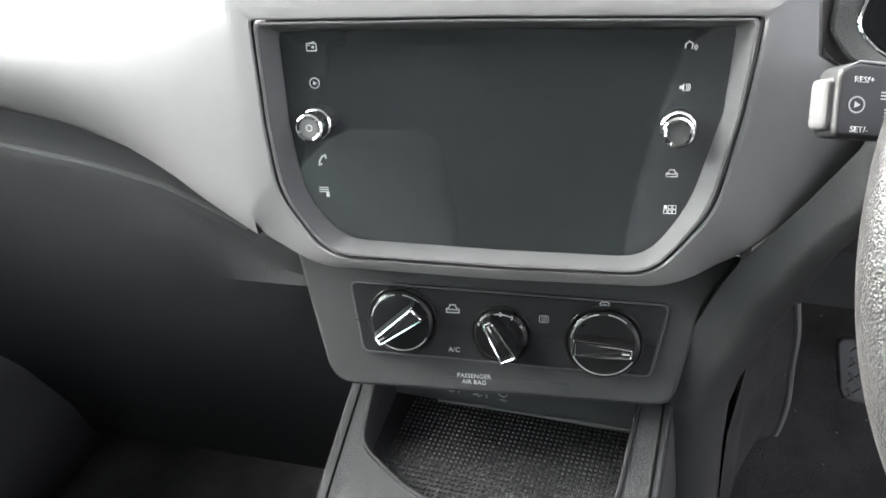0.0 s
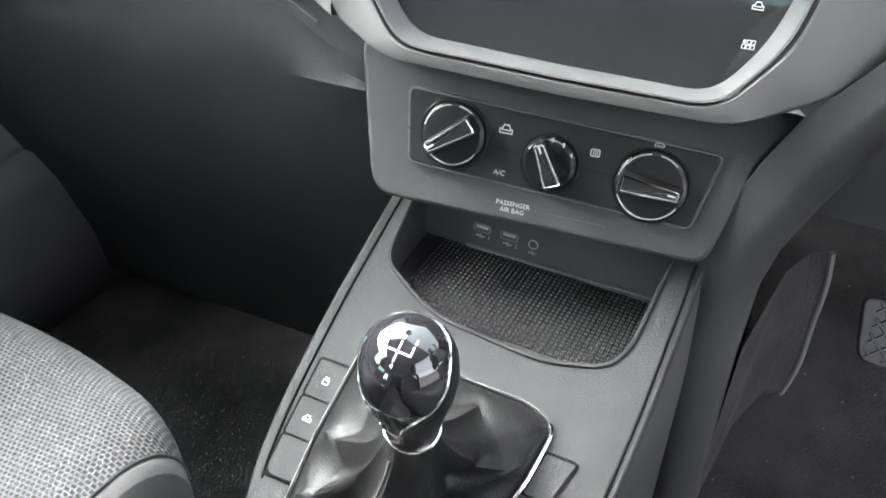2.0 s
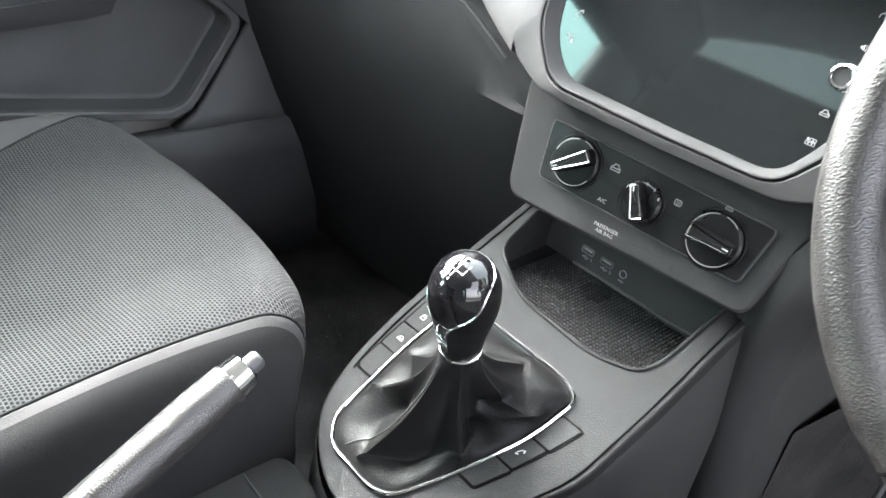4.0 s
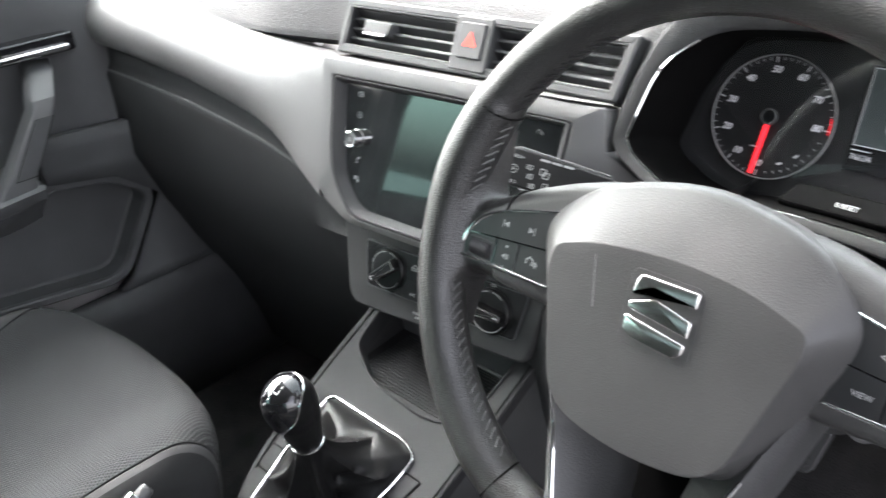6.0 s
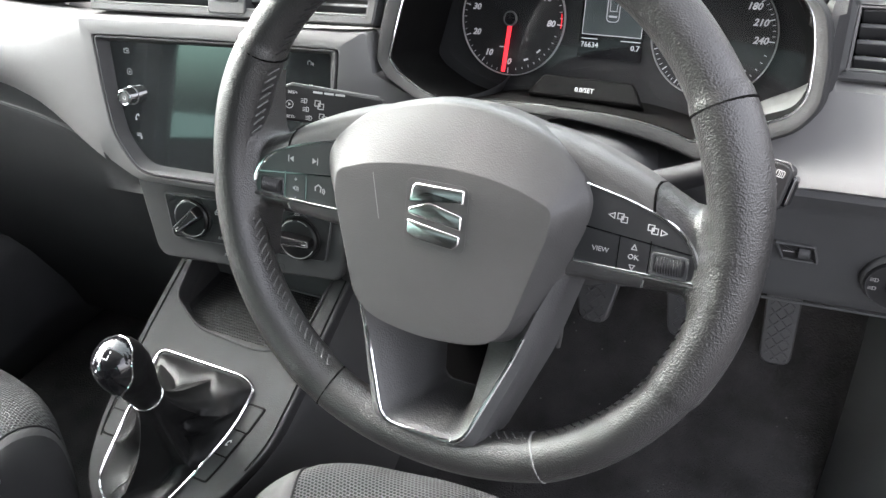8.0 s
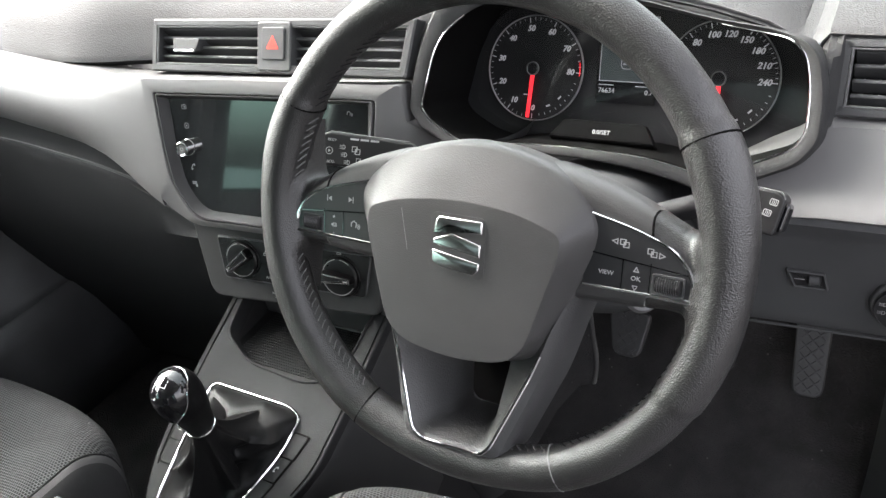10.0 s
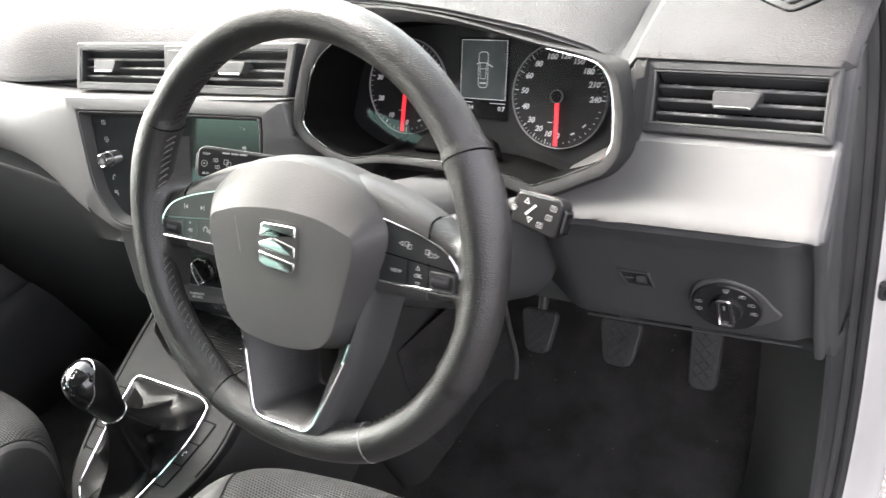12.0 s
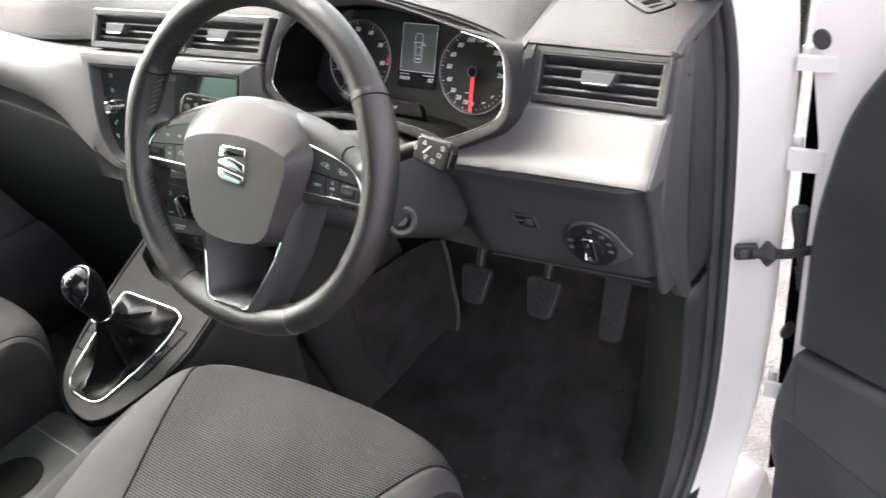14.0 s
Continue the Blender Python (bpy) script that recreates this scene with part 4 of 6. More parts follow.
for side, kinds in ((-1, ("lock", "car", None)), (1, (None, "phone", None))):
    for k, kind in enumerate(kinds):
        if side < 0:
            y0, x0 = -0.1435 - 0.0283 * k, -0.1092 + 0.0008 * k
            o = [(x0 - 0.0112, y0), (x0 - 0.0104, y0 - 0.027), (x0 + 0.0108, y0 - 0.0265), (x0 + 0.0104, y0 + 0.0005)]
        else:
            y0, x0 = -0.147 - 0.0295 * k, 0.0565 - 0.009 * k
            o = [(x0 - 0.0092, y0), (x0 - 0.0135 - 0.002 * k, y0 - 0.028), (x0 + 0.003 - 0.002 * k, y0 - 0.028), (x0 + 0.0105, y0)]
        b = part("button", slab(B(), rounded(o, [0.002, 0.007 if k == 2 and side < 0 else 0.002, 0.002, 0.002], 3), CONS, -0.004, 0.0012, 0.0004), CONSOLE, cons, "charcoal push button")
        part("button_gap", slab(B(), inset(rounded(o, 0.002, 2), -0.0020), CONS, -0.004, 0.0006), VOID, b)
        if kind:
            cx, cy = sum(p[0] for p in o) / 4, sum(p[1] for p in o) / 4
            marks("symbol", kind, at(CONS, cx, cy, 0.0012), 0.006, PRINT, b)
bout = rounded([(-0.098, -0.119), (0.026, -0.119), (0.048, -0.128), (0.043, -0.176), (0.020, -0.240), (-0.002, -0.284), (-0.020, -0.292), (-0.074, -0.291), (-0.094, -0.272), (-0.100, -0.19)], [0.014, 0.01, 0.012, 0.02, 0.02, 0.012, 0.008, 0.012, 0.012, 0.02], 4)
part("gaiter_ring", band(B(), bout, inset(bout, 0.0032), CONS, -0.004, 0.0035, 0.0012), CHROME, cons, "thin chrome ring round the gaiter")

rear = thing("rear_console", (-0.03, -0.3, 0.0), "grey rear console with a cup holder between the seats", "console")
bm = B()
bo = rounded([(-0.125, -0.075), (-0.115, -0.56), (0.055, -0.56), (0.065, -0.11), (0.03, -0.075)], 0.02, 6)
slab(bm, bo, Matrix.Translation((0, 0, 0)), 0.02, 0.205, 0.006)
part("body", bm, HOOD, rear, "charcoal plastic body")
# flat disc, its near-black colour paints the shade of the hollow
part("cup_holder", lathe(B(), Matrix.Translation((-0.045, -0.200, 0.2055)), [(0.043, 0), (0.043, 0.0012), (0.040, 0.0014), (0.039, 0.0008)]), VOID, rear, "round cup holder, a near-black disc for its shaded hollow")
part("seam", tube(B(), [(-0.118, -0.118, 0.2055), (0.05, -0.125, 0.2055)], 0.0012, 6), DARKER, rear)
hb = thing("handbrake_lever", (-0.04, -0.45, 0.205), "black leather handbrake lever with a chrome button", "handbrake")
P0, P1 = Vector((-0.064, -0.163, 0.370)), Vector((-0.035, -0.47, 0.225))
D = (P1 - P0).normalized()
part("grip", tube(B(), [P0 + D * t for t in (0.0, 0.004, 0.03, 0.08, 0.13, 0.16)], [0.012, 0.0145, 0.0155, 0.015, 0.0145, 0.014], 16), LEATHER, hb, "black leather grip")
part("lever", tube(B(), [P0 + D * 0.155, P1], 0.011, 12), DARKER, hb)
part("end_cap", tube(B(), [P0 - D * 0.012, P0 - D * 0.010, P0 + D * 0.006], [0.0095, 0.0125, 0.0138], 16), CHROME, hb, "chrome end cap")
part("button", tube(B(), [P0 - D * 0.022, P0 - D * 0.02, P0 - D * 0.008], [0.005, 0.0068, 0.007], 14), MID, hb, "grey push button")
for s in (-1, 1):
    part("seam", tube(B(), [P0 + D * t + Vector((0.006 * s, 0.004, 0.0145)) for t in (0.01, 0.05, 0.10, 0.155)], 0.0008, 6), THREAD, hb)

# ---- gear lever ----
gear = thing("gear_lever", (-0.02, 0.0, 0.30), "black gear lever with a glossy chrome-ringed knob and leather gaiter", "gear lever")
C0, C1 = Vector((-0.015, -0.002, 0.355)), Vector((-0.0105, -0.0165, 0.4308))
ax = (C1 - C0).normalized()
side = Vector((0, 1, 0)).cross(ax).normalized()
K = Matrix.Translation(C1) @ Matrix((side, ax.cross(side), ax)).transposed().to_4x4()   # x to the right, y ahead, z along the lever
KNOB = [(-0.068, 0.0140), (-0.064, 0.0158), (-0.058, 0.0166), (-0.048, 0.0184), (-0.036, 0.0214), (-0.024, 0.0244), (-0.012, 0.0260), (0.0, 0.0256), (0.008, 0.0234), (0.014, 0.0198), (0.0185, 0.0145), (0.021, 0.0085), (0.0218, 0.001)]
OPENED = [(-0.040, 14), (-0.034, 16), (-0.028, 20), (-0.021, 28), (-0.0145, 43), (-0.009, 59), (-0.004, 68), (0.0, 74), (0.008, 85), (0.0125, 103), (0.0150, 128), (0.0165, 180)]   # half the angle of the glossy face at each height


def knob_at(a, h, out=0.0):
    r = curve_at(KNOB, h) + out
    return K @ Vector((r * 0.97 * math.cos(a), r * math.sin(a) - 0.0015 * smoothstep(-0.05, 0.0, h), h))


def face_row(h, out, n=40):
    w = radians(curve_at(OPENED, h))
    return [knob_at(-math.pi / 2 - w + 2 * w * q / n, h, out) for q in range(n + 1)]


HS = [-0.068, -0.064, -0.058, -0.053] + [-0.048 + 0.004 * k for k in range(15)] + [0.011, 0.014, 0.0165, 0.0185, 0.020, 0.021]
part("knob", rings(B(), [[knob_at(q * math.tau / 40, h) for q in range(40)] for h in HS], True, (True, True)), BOOT, gear, "black leather knob")
FS = [-0.041 + 0.003 * k for k in range(16)] + [0.007, 0.009, 0.011, 0.0125, 0.014, 0.015, 0.0158, 0.0165]
face = rings(B(), [face_row(h, 0.0006) for h in FS + [0.0175, 0.0185, 0.0200, 0.0210, 0.0218]], False)
bmesh.ops.remove_doubles(face, verts=face.verts, dist=0.00005)
part("dome", face, GLOSS, gear, "glossy black dome with a shift pattern", 80, False)
left, right = [face_row(h, 0.0004)[0] for h in FS], [face_row(h, 0.0004)[-1] for h in FS]
part("ring", tube(B(), left + right[::-1][1:], 0.0010, 8), CHROME, gear, "chrome teardrop ring")
KT = at(K, 0, -0.003, 0.0) @ Matrix.Rotation(radians(25), 4, "X")
bm = B()
PT = at(KT, 0, 0.0, 0.0038) @ Matrix.Scale(0.85, 4, (1, 0, 0)) @ Matrix.Scale(0.85, 4, (0, 1, 0))
for p in ([(-0.008, 0.005), (-0.008, -0.005)], [(0, 0.006), (0, -0.006)], [(0.008, 0.005), (0.008, 0)], [(-0.008, 0), (0.008, 0)]):
    stroke(bm, PT, p, 0.0011, h=0.0187)
part("shift_pattern", bm, PRINT, gear, "white shift pattern", 0)
for words, x, y in (("1", -0.008, 0.0085), ("3", 0, 0.0092), ("5", 0.008, 0.0085), ("2", -0.008, -0.0085), ("4", 0, -0.0092), ("R", 0.0, -0.0155)):
    text("number", words, at(PT, x, y, 0.0182 - 0.00002 * abs(y) * 1000), 0.0042, PRINT, gear)
clip = [[knob_at(-math.pi / 2 + radians(a), h, o) for a in (-16, -15, -8, 0, 8, 15, 16)] for h, o in ((-0.0565, -0.001), (-0.0560, 0.0006), (-0.0545, 0.0013), (-0.0490, 0.0013), (-0.0435, 0.0011), (-0.0420, 0.0006), (-0.0415, -0.001))]
part("front_clip", rings(B(), clip, False), CHROME, gear, "chrome clip", 80, False)
part("collar", tube(B(), [K @ Vector((0.0152 * math.cos(a), 0.0152 * math.sin(a), -0.065)) for a in [q * math.tau / 40 for q in range(40)]], 0.0014, 8, True), CHROME, gear, "chrome collar ring")
base = inset(bout, 0.0034)
nb = len(base)
dense = []
for i in range(nb):
    a, b = base[i], base[(i + 1) % nb]
    n = max(1, int((b - a).length / 0.004))
    dense += [a.lerp(b, j / n) for j in range(n)]
cb = CONS @ Vector((-0.030, -0.195, 0.0))
FOLDS = [-2.55, -1.75, -0.62, 0.50, 1.25, 2.25, 3.05]   # the ridges of the leather, as angles round the lever
PINCH = [(0.34, 0.42, 0.26, 0.017), (-0.10, 0.24, 0.18, 0.009), (2.75, 0.62, 0.22, 0.011), (-2.35, 0.42, 0.20, 0.006), (1.8, 0.28, 0.20, 0.006)]   # angle, height, width and depth of the sharp dents


def facets(a):
    """A many-sided outline of about unit size with sharp corners at the folds."""
    f = sorted(FOLDS)
    f = [f[-1] - math.tau] + f + [f[0] + math.tau]
    for p, q in zip(f, f[1:]):
        if p <= a <= q:
            u = (a - p) / (q - p)
            return math.cos((q - p) / 2) / math.cos(a - (p + q) / 2) - 0.13 * math.sin(math.pi * u)
    return 1.0


L = []
for k in range(37):
    t = k / 36
    row = []
    for p in dense:
        q = CONS @ Vector((p.x, p.y, 0.0012))
        ang = math.atan2(p.y + 0.195, p.x + 0.030)
        tp = K @ Vector((0.0140 * math.cos(ang), 0.0140 * math.sin(ang), -0.066))
        w = 1 - (1 - t) ** 1.45
        env = math.sin(math.pi * min(1.0, t * 1.04)) ** 0.8
        twist = ang + 0.30 * t * (1 - t) * math.sin(2 * ang)
        twist = (twist + math.pi) % math.tau - math.pi
        off = 1 + 1.9 * env * (facets(twist) - 0.90)
        for a0, t0, wd, dp in PINCH:
            da = abs((ang - a0 + math.pi) % math.tau - math.pi) / wd
            dt = abs(t - t0 + 0.10 * (ang - a0)) / 0.17
            if da < 1 and dt < 1:
                off -= dp * 26 * (1 - da) * (1 - dt)
        c = K @ Vector((0, 0, -0.066))
        ox, oy = (q.x - cb.x) * (1 - w) + (tp.x - c.x) * w, (q.y - cb.y) * (1 - w) + (tp.y - c.y) * w
        off = off if 0 < t < 1 else 1.0
        edge = 1 - smoothstep(0.0, 0.12, t)
        off = off * (1 - edge) + edge
        z = q.z + (tp.z - q.z) * (0.20 * w + 0.80 * t ** 1.9) + 0.0045 * math.sin(math.pi * min(1, t / 0.25)) + 0.006 * env * (facets(twist) - 0.9) + 0.0022 * env * noise.noise((p.x * 40, p.y * 40, t * 3))
        row.append(Vector((cb.x + (c.x - cb.x) * w + ox * off, cb.y + (c.y - cb.y) * w + oy * off, z)))
    L.append(row)
part("gaiter", rings(B(), L), BOOT, gear, "creased black leather gaiter", 38, False)
part("gaiter_stitch", tube(B(), [Vector(L[k][int(len(dense) * 0.70)]) + Vector((0, -0.0008, 0.0008)) for k in range(2, 34)], 0.0006, 6), DARKER, gear)
# ---- steering wheel ----
wheel = thing("steering_wheel", (0.353, 0.2, 0.58), "black leather three-spoke steering wheel with chrome edged buttons", "steering wheel")
WN = WHEEL.to_3x3().col[2]


def rim_at(a):
    """The middle of the rim at the angle a, with its thickness."""
    x, y = 0.1735 * math.cos(a), 0.1700 * math.sin(a)
    if y < -0.150:
        y = -0.150 - (abs(y) - 0.150) * 0.78
    d = math.degrees(a) % 360
    grip = sum(math.exp(-((d - g) / 14) ** 2) for g in (18, 162))
    sleeve = 0.0012 * (smoothstep(330, 332, d) if d > 270 else 1 - smoothstep(29.4, 30.6, min(d, 180 - d)) if d < 180 else 1 - smoothstep(234, 240, d))   # the thicker cover of the grips
    return Vector((x, y, 0)), 0.0155 + 0.0018 * grip - 0.0006 * math.cos(2 * a) + sleeve


seams = (27.5, 151, 241, 296.5)
part("rim", tube(B(), [WHEEL @ rim_at(i * math.tau / 360)[0] for i in range(360)], [rim_at(i * math.tau / 360)[1] for i in range(360)], 20, True, 1.04, WN), LEATHER, wheel, "black grained leather rim")
for g in seams:
    c, r = rim_at(radians(g))
    t = Vector((-math.sin(radians(g)), math.cos(radians(g)), 0))
    n = Vector((math.cos(radians(g)), math.sin(radians(g)), 0))
    part("rim_seam", tube(B(), [WHEEL @ (c + (n * math.cos(q) + Vector((0, 0, 1)) * math.sin(q)) * r + t * 0.003 * math.sin(q)) for q in [k * math.tau / 24 for k in range(24)]], 0.0008, 6, True), THREAD if g > 290 else VOID, wheel, "seam across the leather")
for lo, hi, mt in ((153, 236, STITCH), (280, 296, STITCH), (300, 357, SEATSIDE), (120, 148, SEATSIDE)):
    g = lo
    while g < hi:
        c, r = rim_at(radians(g))
        c2, _ = rim_at(radians(g + 2.0))
        n, n2 = -c.normalized(), -c2.normalized()
        e = -0.05
        a = c + (n * math.cos(e) + Vector((0, 0, 1)) * math.sin(e)) * (r + 0.0004)
        b = c2 + (n2 * math.cos(e + 0.42) + Vector((0, 0, 1)) * math.sin(e + 0.42)) * (r + 0.0004)
        part("stitch", tube(B(), [WHEEL @ a, WHEEL @ ((a + b) / 2 + Vector((0, 0, 0.0006))), WHEEL @ b], 0.00055, 5), mt, wheel)
        g += 2.3

pad = rounded([(-0.0945, 0.026), (-0.062, 0.054), (0.0, 0.0685), (0.062, 0.054), (0.0945, 0.026), (0.0925, 0.000), (0.060, -0.071), (0.044, -0.084), (0.0, -0.089), (-0.044, -0.084), (-0.060, -0.071), (-0.0925, 0.000)], [0.018, 0.03, 0.05, 0.03, 0.018, 0.03, 0.02, 0.02, 0.05, 0.02, 0.02, 0.03], 6)
crease = rounded([(-0.072, 0.014), (-0.045, 0.0225), (0.0, 0.027), (0.045, 0.0235), (0.075, 0.013), (0.074, -0.002), (0.055, -0.066), (0.040, -0.079), (0.0, -0.084), (-0.040, -0.079), (-0.055, -0.066), (-0.0735, -0.001)], [0.006, 0.02, 0.03, 0.02, 0.006, 0.008, 0.01, 0.02, 0.05, 0.02, 0.01, 0.008], 6)
L = [[WHEEL @ Vector((p.x, p.y, h)) for p in q] for q, h in ((inset(pad, 0.003), -0.035), (pad, -0.012), (pad, -0.002), (inset(pad, 0.0015), 0.0025), (inset(pad, 0.004), 0.0050), ([a.lerp(b, 0.55) for a, b in zip(inset(pad, 0.005), crease)], 0.0155), ([a.lerp(b, 0.97) for a, b in zip(inset(pad, 0.005), crease)], 0.0222), ([p * 0.990 for p in crease], 0.0227), ([p * 0.6 for p in crease], 0.0227), ([p * 0.08 for p in crease], 0.0226))]
part("airbag_cover", rings(B(), L, True, (True, True)), PAD, wheel, "grained grey airbag cover", 50)
part("scratch", tube(B(), [WHEEL @ Vector((-0.0445 + 0.002 * k, 0.016 - 0.0095 * k, 0.0225)) for k in range(4)], 0.0003, 5), THREAD, wheel, "faint pale scratch")
EMB = at(WHEEL, 0.0015, -0.0030, 0.0225) @ Matrix.Scale(1.06, 4, (1, 0, 0)) @ Matrix.Scale(1.13, 4, (0, 1, 0))
for o in ([(-0.0180, 0.0045), (-0.0160, 0.0140), (-0.0135, 0.0160), (0.0178, 0.0160), (0.0178, 0.0080), (-0.006, 0.0105)],
          [(-0.0178, 0.0018), (-0.0178, -0.0020), (0.0172, -0.0060), (0.0172, 0.0020), (-0.004, 0.0068)],
          [(-0.0180, -0.0045), (-0.0180, -0.0125), (-0.0120, -0.0155), (0.0125, -0.0172), (0.0165, -0.0140), (0.0170, -0.0090)]):
    part("emblem", slab(B(), rounded(o, 0.0012, 2), EMB, -0.001, 0.0020, 0.0014), EMBLEM, wheel, "plain chrome plate of the emblem", 80, False)
part("emblem_bed", slab(B(), rounded(rect(0.040, 0.037, -0.0, -0.0005), 0.005, 4), EMB, -0.002, 0.0004, 0.0002), PAD, wheel)

SPOKE = WHEEL @ Matrix.Scale(1.052, 4, (1, 0, 0))
SPOKE_TOP = [(0.070, 0.0570), (0.085, 0.0530), (0.100, 0.0465), (0.120, 0.0365), (0.135, 0.0275), (0.145, 0.0222), (0.150, 0.0215), (0.153, 0.0232), (0.156, 0.0285), (0.159, 0.0375), (0.163, 0.050), (0.170, 0.070)]
SPOKE_LOW = [(0.070, -0.0330), (0.120, -0.0305), (0.140, -0.0285), (0.150, -0.0292), (0.154, -0.0325), (0.158, -0.042), (0.163, -0.056), (0.170, -0.072)]
for s in (-1, 1):
    def spoke_row(rho):
        """A section across the spoke at a distance from the hub: rounded above and below, swelling into the rim."""
        top, low = curve_at(SPOKE_TOP, rho), curve_at(SPOKE_LOW, rho)
        z0 = 0.0015 + 0.0125 * smoothstep(0.150, 0.167, rho) - 0.003 * (rho > 0.167)
        sec = [(low, -0.026), (low, z0 - 0.012), (low + 0.0010, z0 - 0.0065), (low + 0.0035, z0 - 0.0022), (low + 0.0075, z0)]
        sec += [(low + 0.0075 + (top - low - 0.0215) * q, z0) for q in (0.25, 0.5, 0.75)]
        sec += [(top - 0.0140, z0), (top - 0.0095, z0 - 0.0008), (top - 0.0055, z0 - 0.0030), (top - 0.0025, z0 - 0.0068), (top - 0.0006, z0 - 0.0125), (top, z0 - 0.019), (top - 0.001, -0.030)]
        return [WHEEL @ Vector((s * math.sqrt(max(0.0, rho * rho - y * y)), y, z)) for y, z in sec]

    part("spoke", rings(B(), [spoke_row(0.075 + 0.0035 * k) for k in range(16)], False), PAD, wheel, "grained grey spoke", 80, False)
    part("thumb_rest", rings(B(), [spoke_row(0.1285 + 0.0015 * k) for k in range(28)], False), LEATHER, wheel, "black leather end of the spoke", 80, False)
    part("spoke_seam", tube(B(), [p + WHEEL.to_3x3().col[2] * 0.0002 for p in spoke_row(0.1280)[7:14]], 0.0008, 6), VOID, wheel, "seam between the spoke and its leather end")
    po_ = rounded([(s * 0.080, 0.0285), (s * 0.110, 0.0215), (s * 0.134, 0.0125), (s * 0.1455, -0.001), (s * 0.1495, -0.0185), (s * 0.080, -0.0185)], [0, 0.01, 0.02, 0.012, 0.003, 0], 4)
    sw = part("switch_panel", slab(B(), po_, SPOKE, -0.01, 0.0028, 0.0006), MATTE, wheel, "black switch panel")
    k = len(po_) - 1
    part("panel_edge", tube(B(), [SPOKE @ Vector((p.x, p.y, 0.0024)) for p in po_], [0.0009 + 0.0008 * smoothstep(0.12, 0.146, abs(p.x)) for p in po_], 8), CHROME, sw, "chrome edge strip")
    Z = 0.0029
    part("split", stroke(B(), at(SPOKE, 0, 0, Z), [(s * 0.084, 0.0035), (s * 0.1435, -0.0020)], 0.0009), GLOSS, sw, "", 0)
    part("roller", tube(B(), [SPOKE @ Vector((s * 0.1325 + d, -0.0105, 0.0012)) for d in (-0.0075, -0.0068, 0.0068, 0.0075)], [0.0035, 0.0052, 0.0052, 0.0035], 18), HOOD, sw, "ribbed black roller")
    for q in range(-4, 5):
        part("roller_rib", tube(B(), [SPOKE @ Vector((s * 0.1325 + q * 0.0014, -0.0105 + 0.0054 * math.sin(w), 0.0012 + 0.0054 * math.cos(w))) for w in (-1.2, -0.6, 0, 0.6, 1.2)], 0.0003, 4), MATTE, sw)
    part("roller_bed", band(B(), rounded(rect(0.020, 0.0135, s * 0.1325, -0.0105), 0.002, 2), rounded(rect(0.016, 0.0095, s * 0.1325, -0.0105), 0.001, 2), SPOKE, 0.001, 0.0034, 0.0004), MID, sw)
    for d in ((0.1045,), (0.1215,)):
        part("split", stroke(B(), at(SPOKE, 0, 0, Z), [(s * d[0], 0.0015), (s * d[0], -0.0175)], 0.0007), GLOSS, sw, "", 0)
for kind, x, y, sz in (("back", -0.117, 0.0105, 0.005), ("skip", -0.098, 0.0115, 0.005), ("voice", -0.094, -0.0075, 0.0075), ("arrow_l", 0.0985, 0.0125, 0.004), ("pages", 0.1045, 0.0118, 0.0054), ("pages", 0.1215, 0.0085, 0.0054), ("arrow_r", 0.1275, 0.0075, 0.004), ("arrow_u", 0.113, -0.0035, 0.0036), ("arrow_d", 0.113, -0.0155, 0.0036), ("sound", -0.113, -0.0095, 0.005)):
    marks("symbol", kind, at(SPOKE, x, y, 0.0030), sz, PRINT, wheel, "small white printed symbol")
text("writing", "VIEW", at(SPOKE, 0.0945, -0.0085, 0.0031), 0.0040, PRINT, wheel)
text("writing", "OK", at(SPOKE, 0.113, -0.0095, 0.0031), 0.0042, PRINT, wheel)
text("writing", "+", at(SPOKE, -0.113, -0.0035, 0.0031), 0.004, PRINT, wheel)
text("writing", "-", at(SPOKE, -0.113, -0.0158, 0.0031), 0.004, PRINT, wheel)
# lower spoke: a broad V with an opening
vo = rounded([(-0.080, -0.028), (-0.065, -0.085), (-0.040, -0.159), (0.038, -0.159), (0.064, -0.088), (0.080, -0.028)], [0, 0.01, 0.012, 0.012, 0.01, 0], 4)
um = rounded([(-0.0670, -0.055), (-0.0570, -0.086), (-0.0310, -0.153), (0.0285, -0.153), (0.0565, -0.083), (0.0660, -0.055)], [0, 0.01, 0.012, 0.012, 0.01, 0], 4)
vi = rounded([(-0.029, -0.055), (-0.0255, -0.09), (-0.0190, -0.142), (0.0180, -0.142), (0.0245, -0.09), (0.028, -0.055)], [0, 0.01, 0.006, 0.006, 0.01, 0], 4)


def lift(p):
    """The lower spoke climbs onto the rim."""
    return 0.0105 * smoothstep(-0.115, -0.150, p.y)


bm = B()
rings(bm, [[WHEEL @ Vector((p.x, p.y, h + lift(p))) for p in q] for q, h in (([Vector((p.x * 1.06, p.y)) for p in vo], -0.036), ([Vector((p.x * 1.03, p.y)) for p in vo], -0.010), (vo, -0.003), (inset(vo, 0.003), 0.002), (um, 0.0045), (inset(um, 0.0015), 0.0035), (inset(um, 0.004), 0.0010), (vi, -0.026), (vi, -0.060))], False)
part("lower_spoke", bm, PAD2, wheel, "grained grey V-shaped lower spoke")
# added plate that paints the opening's deep shade and hides the column
part("opening_shade", slab(B(), inset(vi, -0.004), WHEEL, -0.064, -0.060), VOID, wheel, "added near-black plate for the shade in the opening")
part("spoke_strip", tube(B(), [WHEEL @ Vector((p.x, p.y, 0.0048 + lift(p))) for p in um[1:-1]], 0.0014, 8), CHROME, wheel, "chrome strip along the lower spoke")

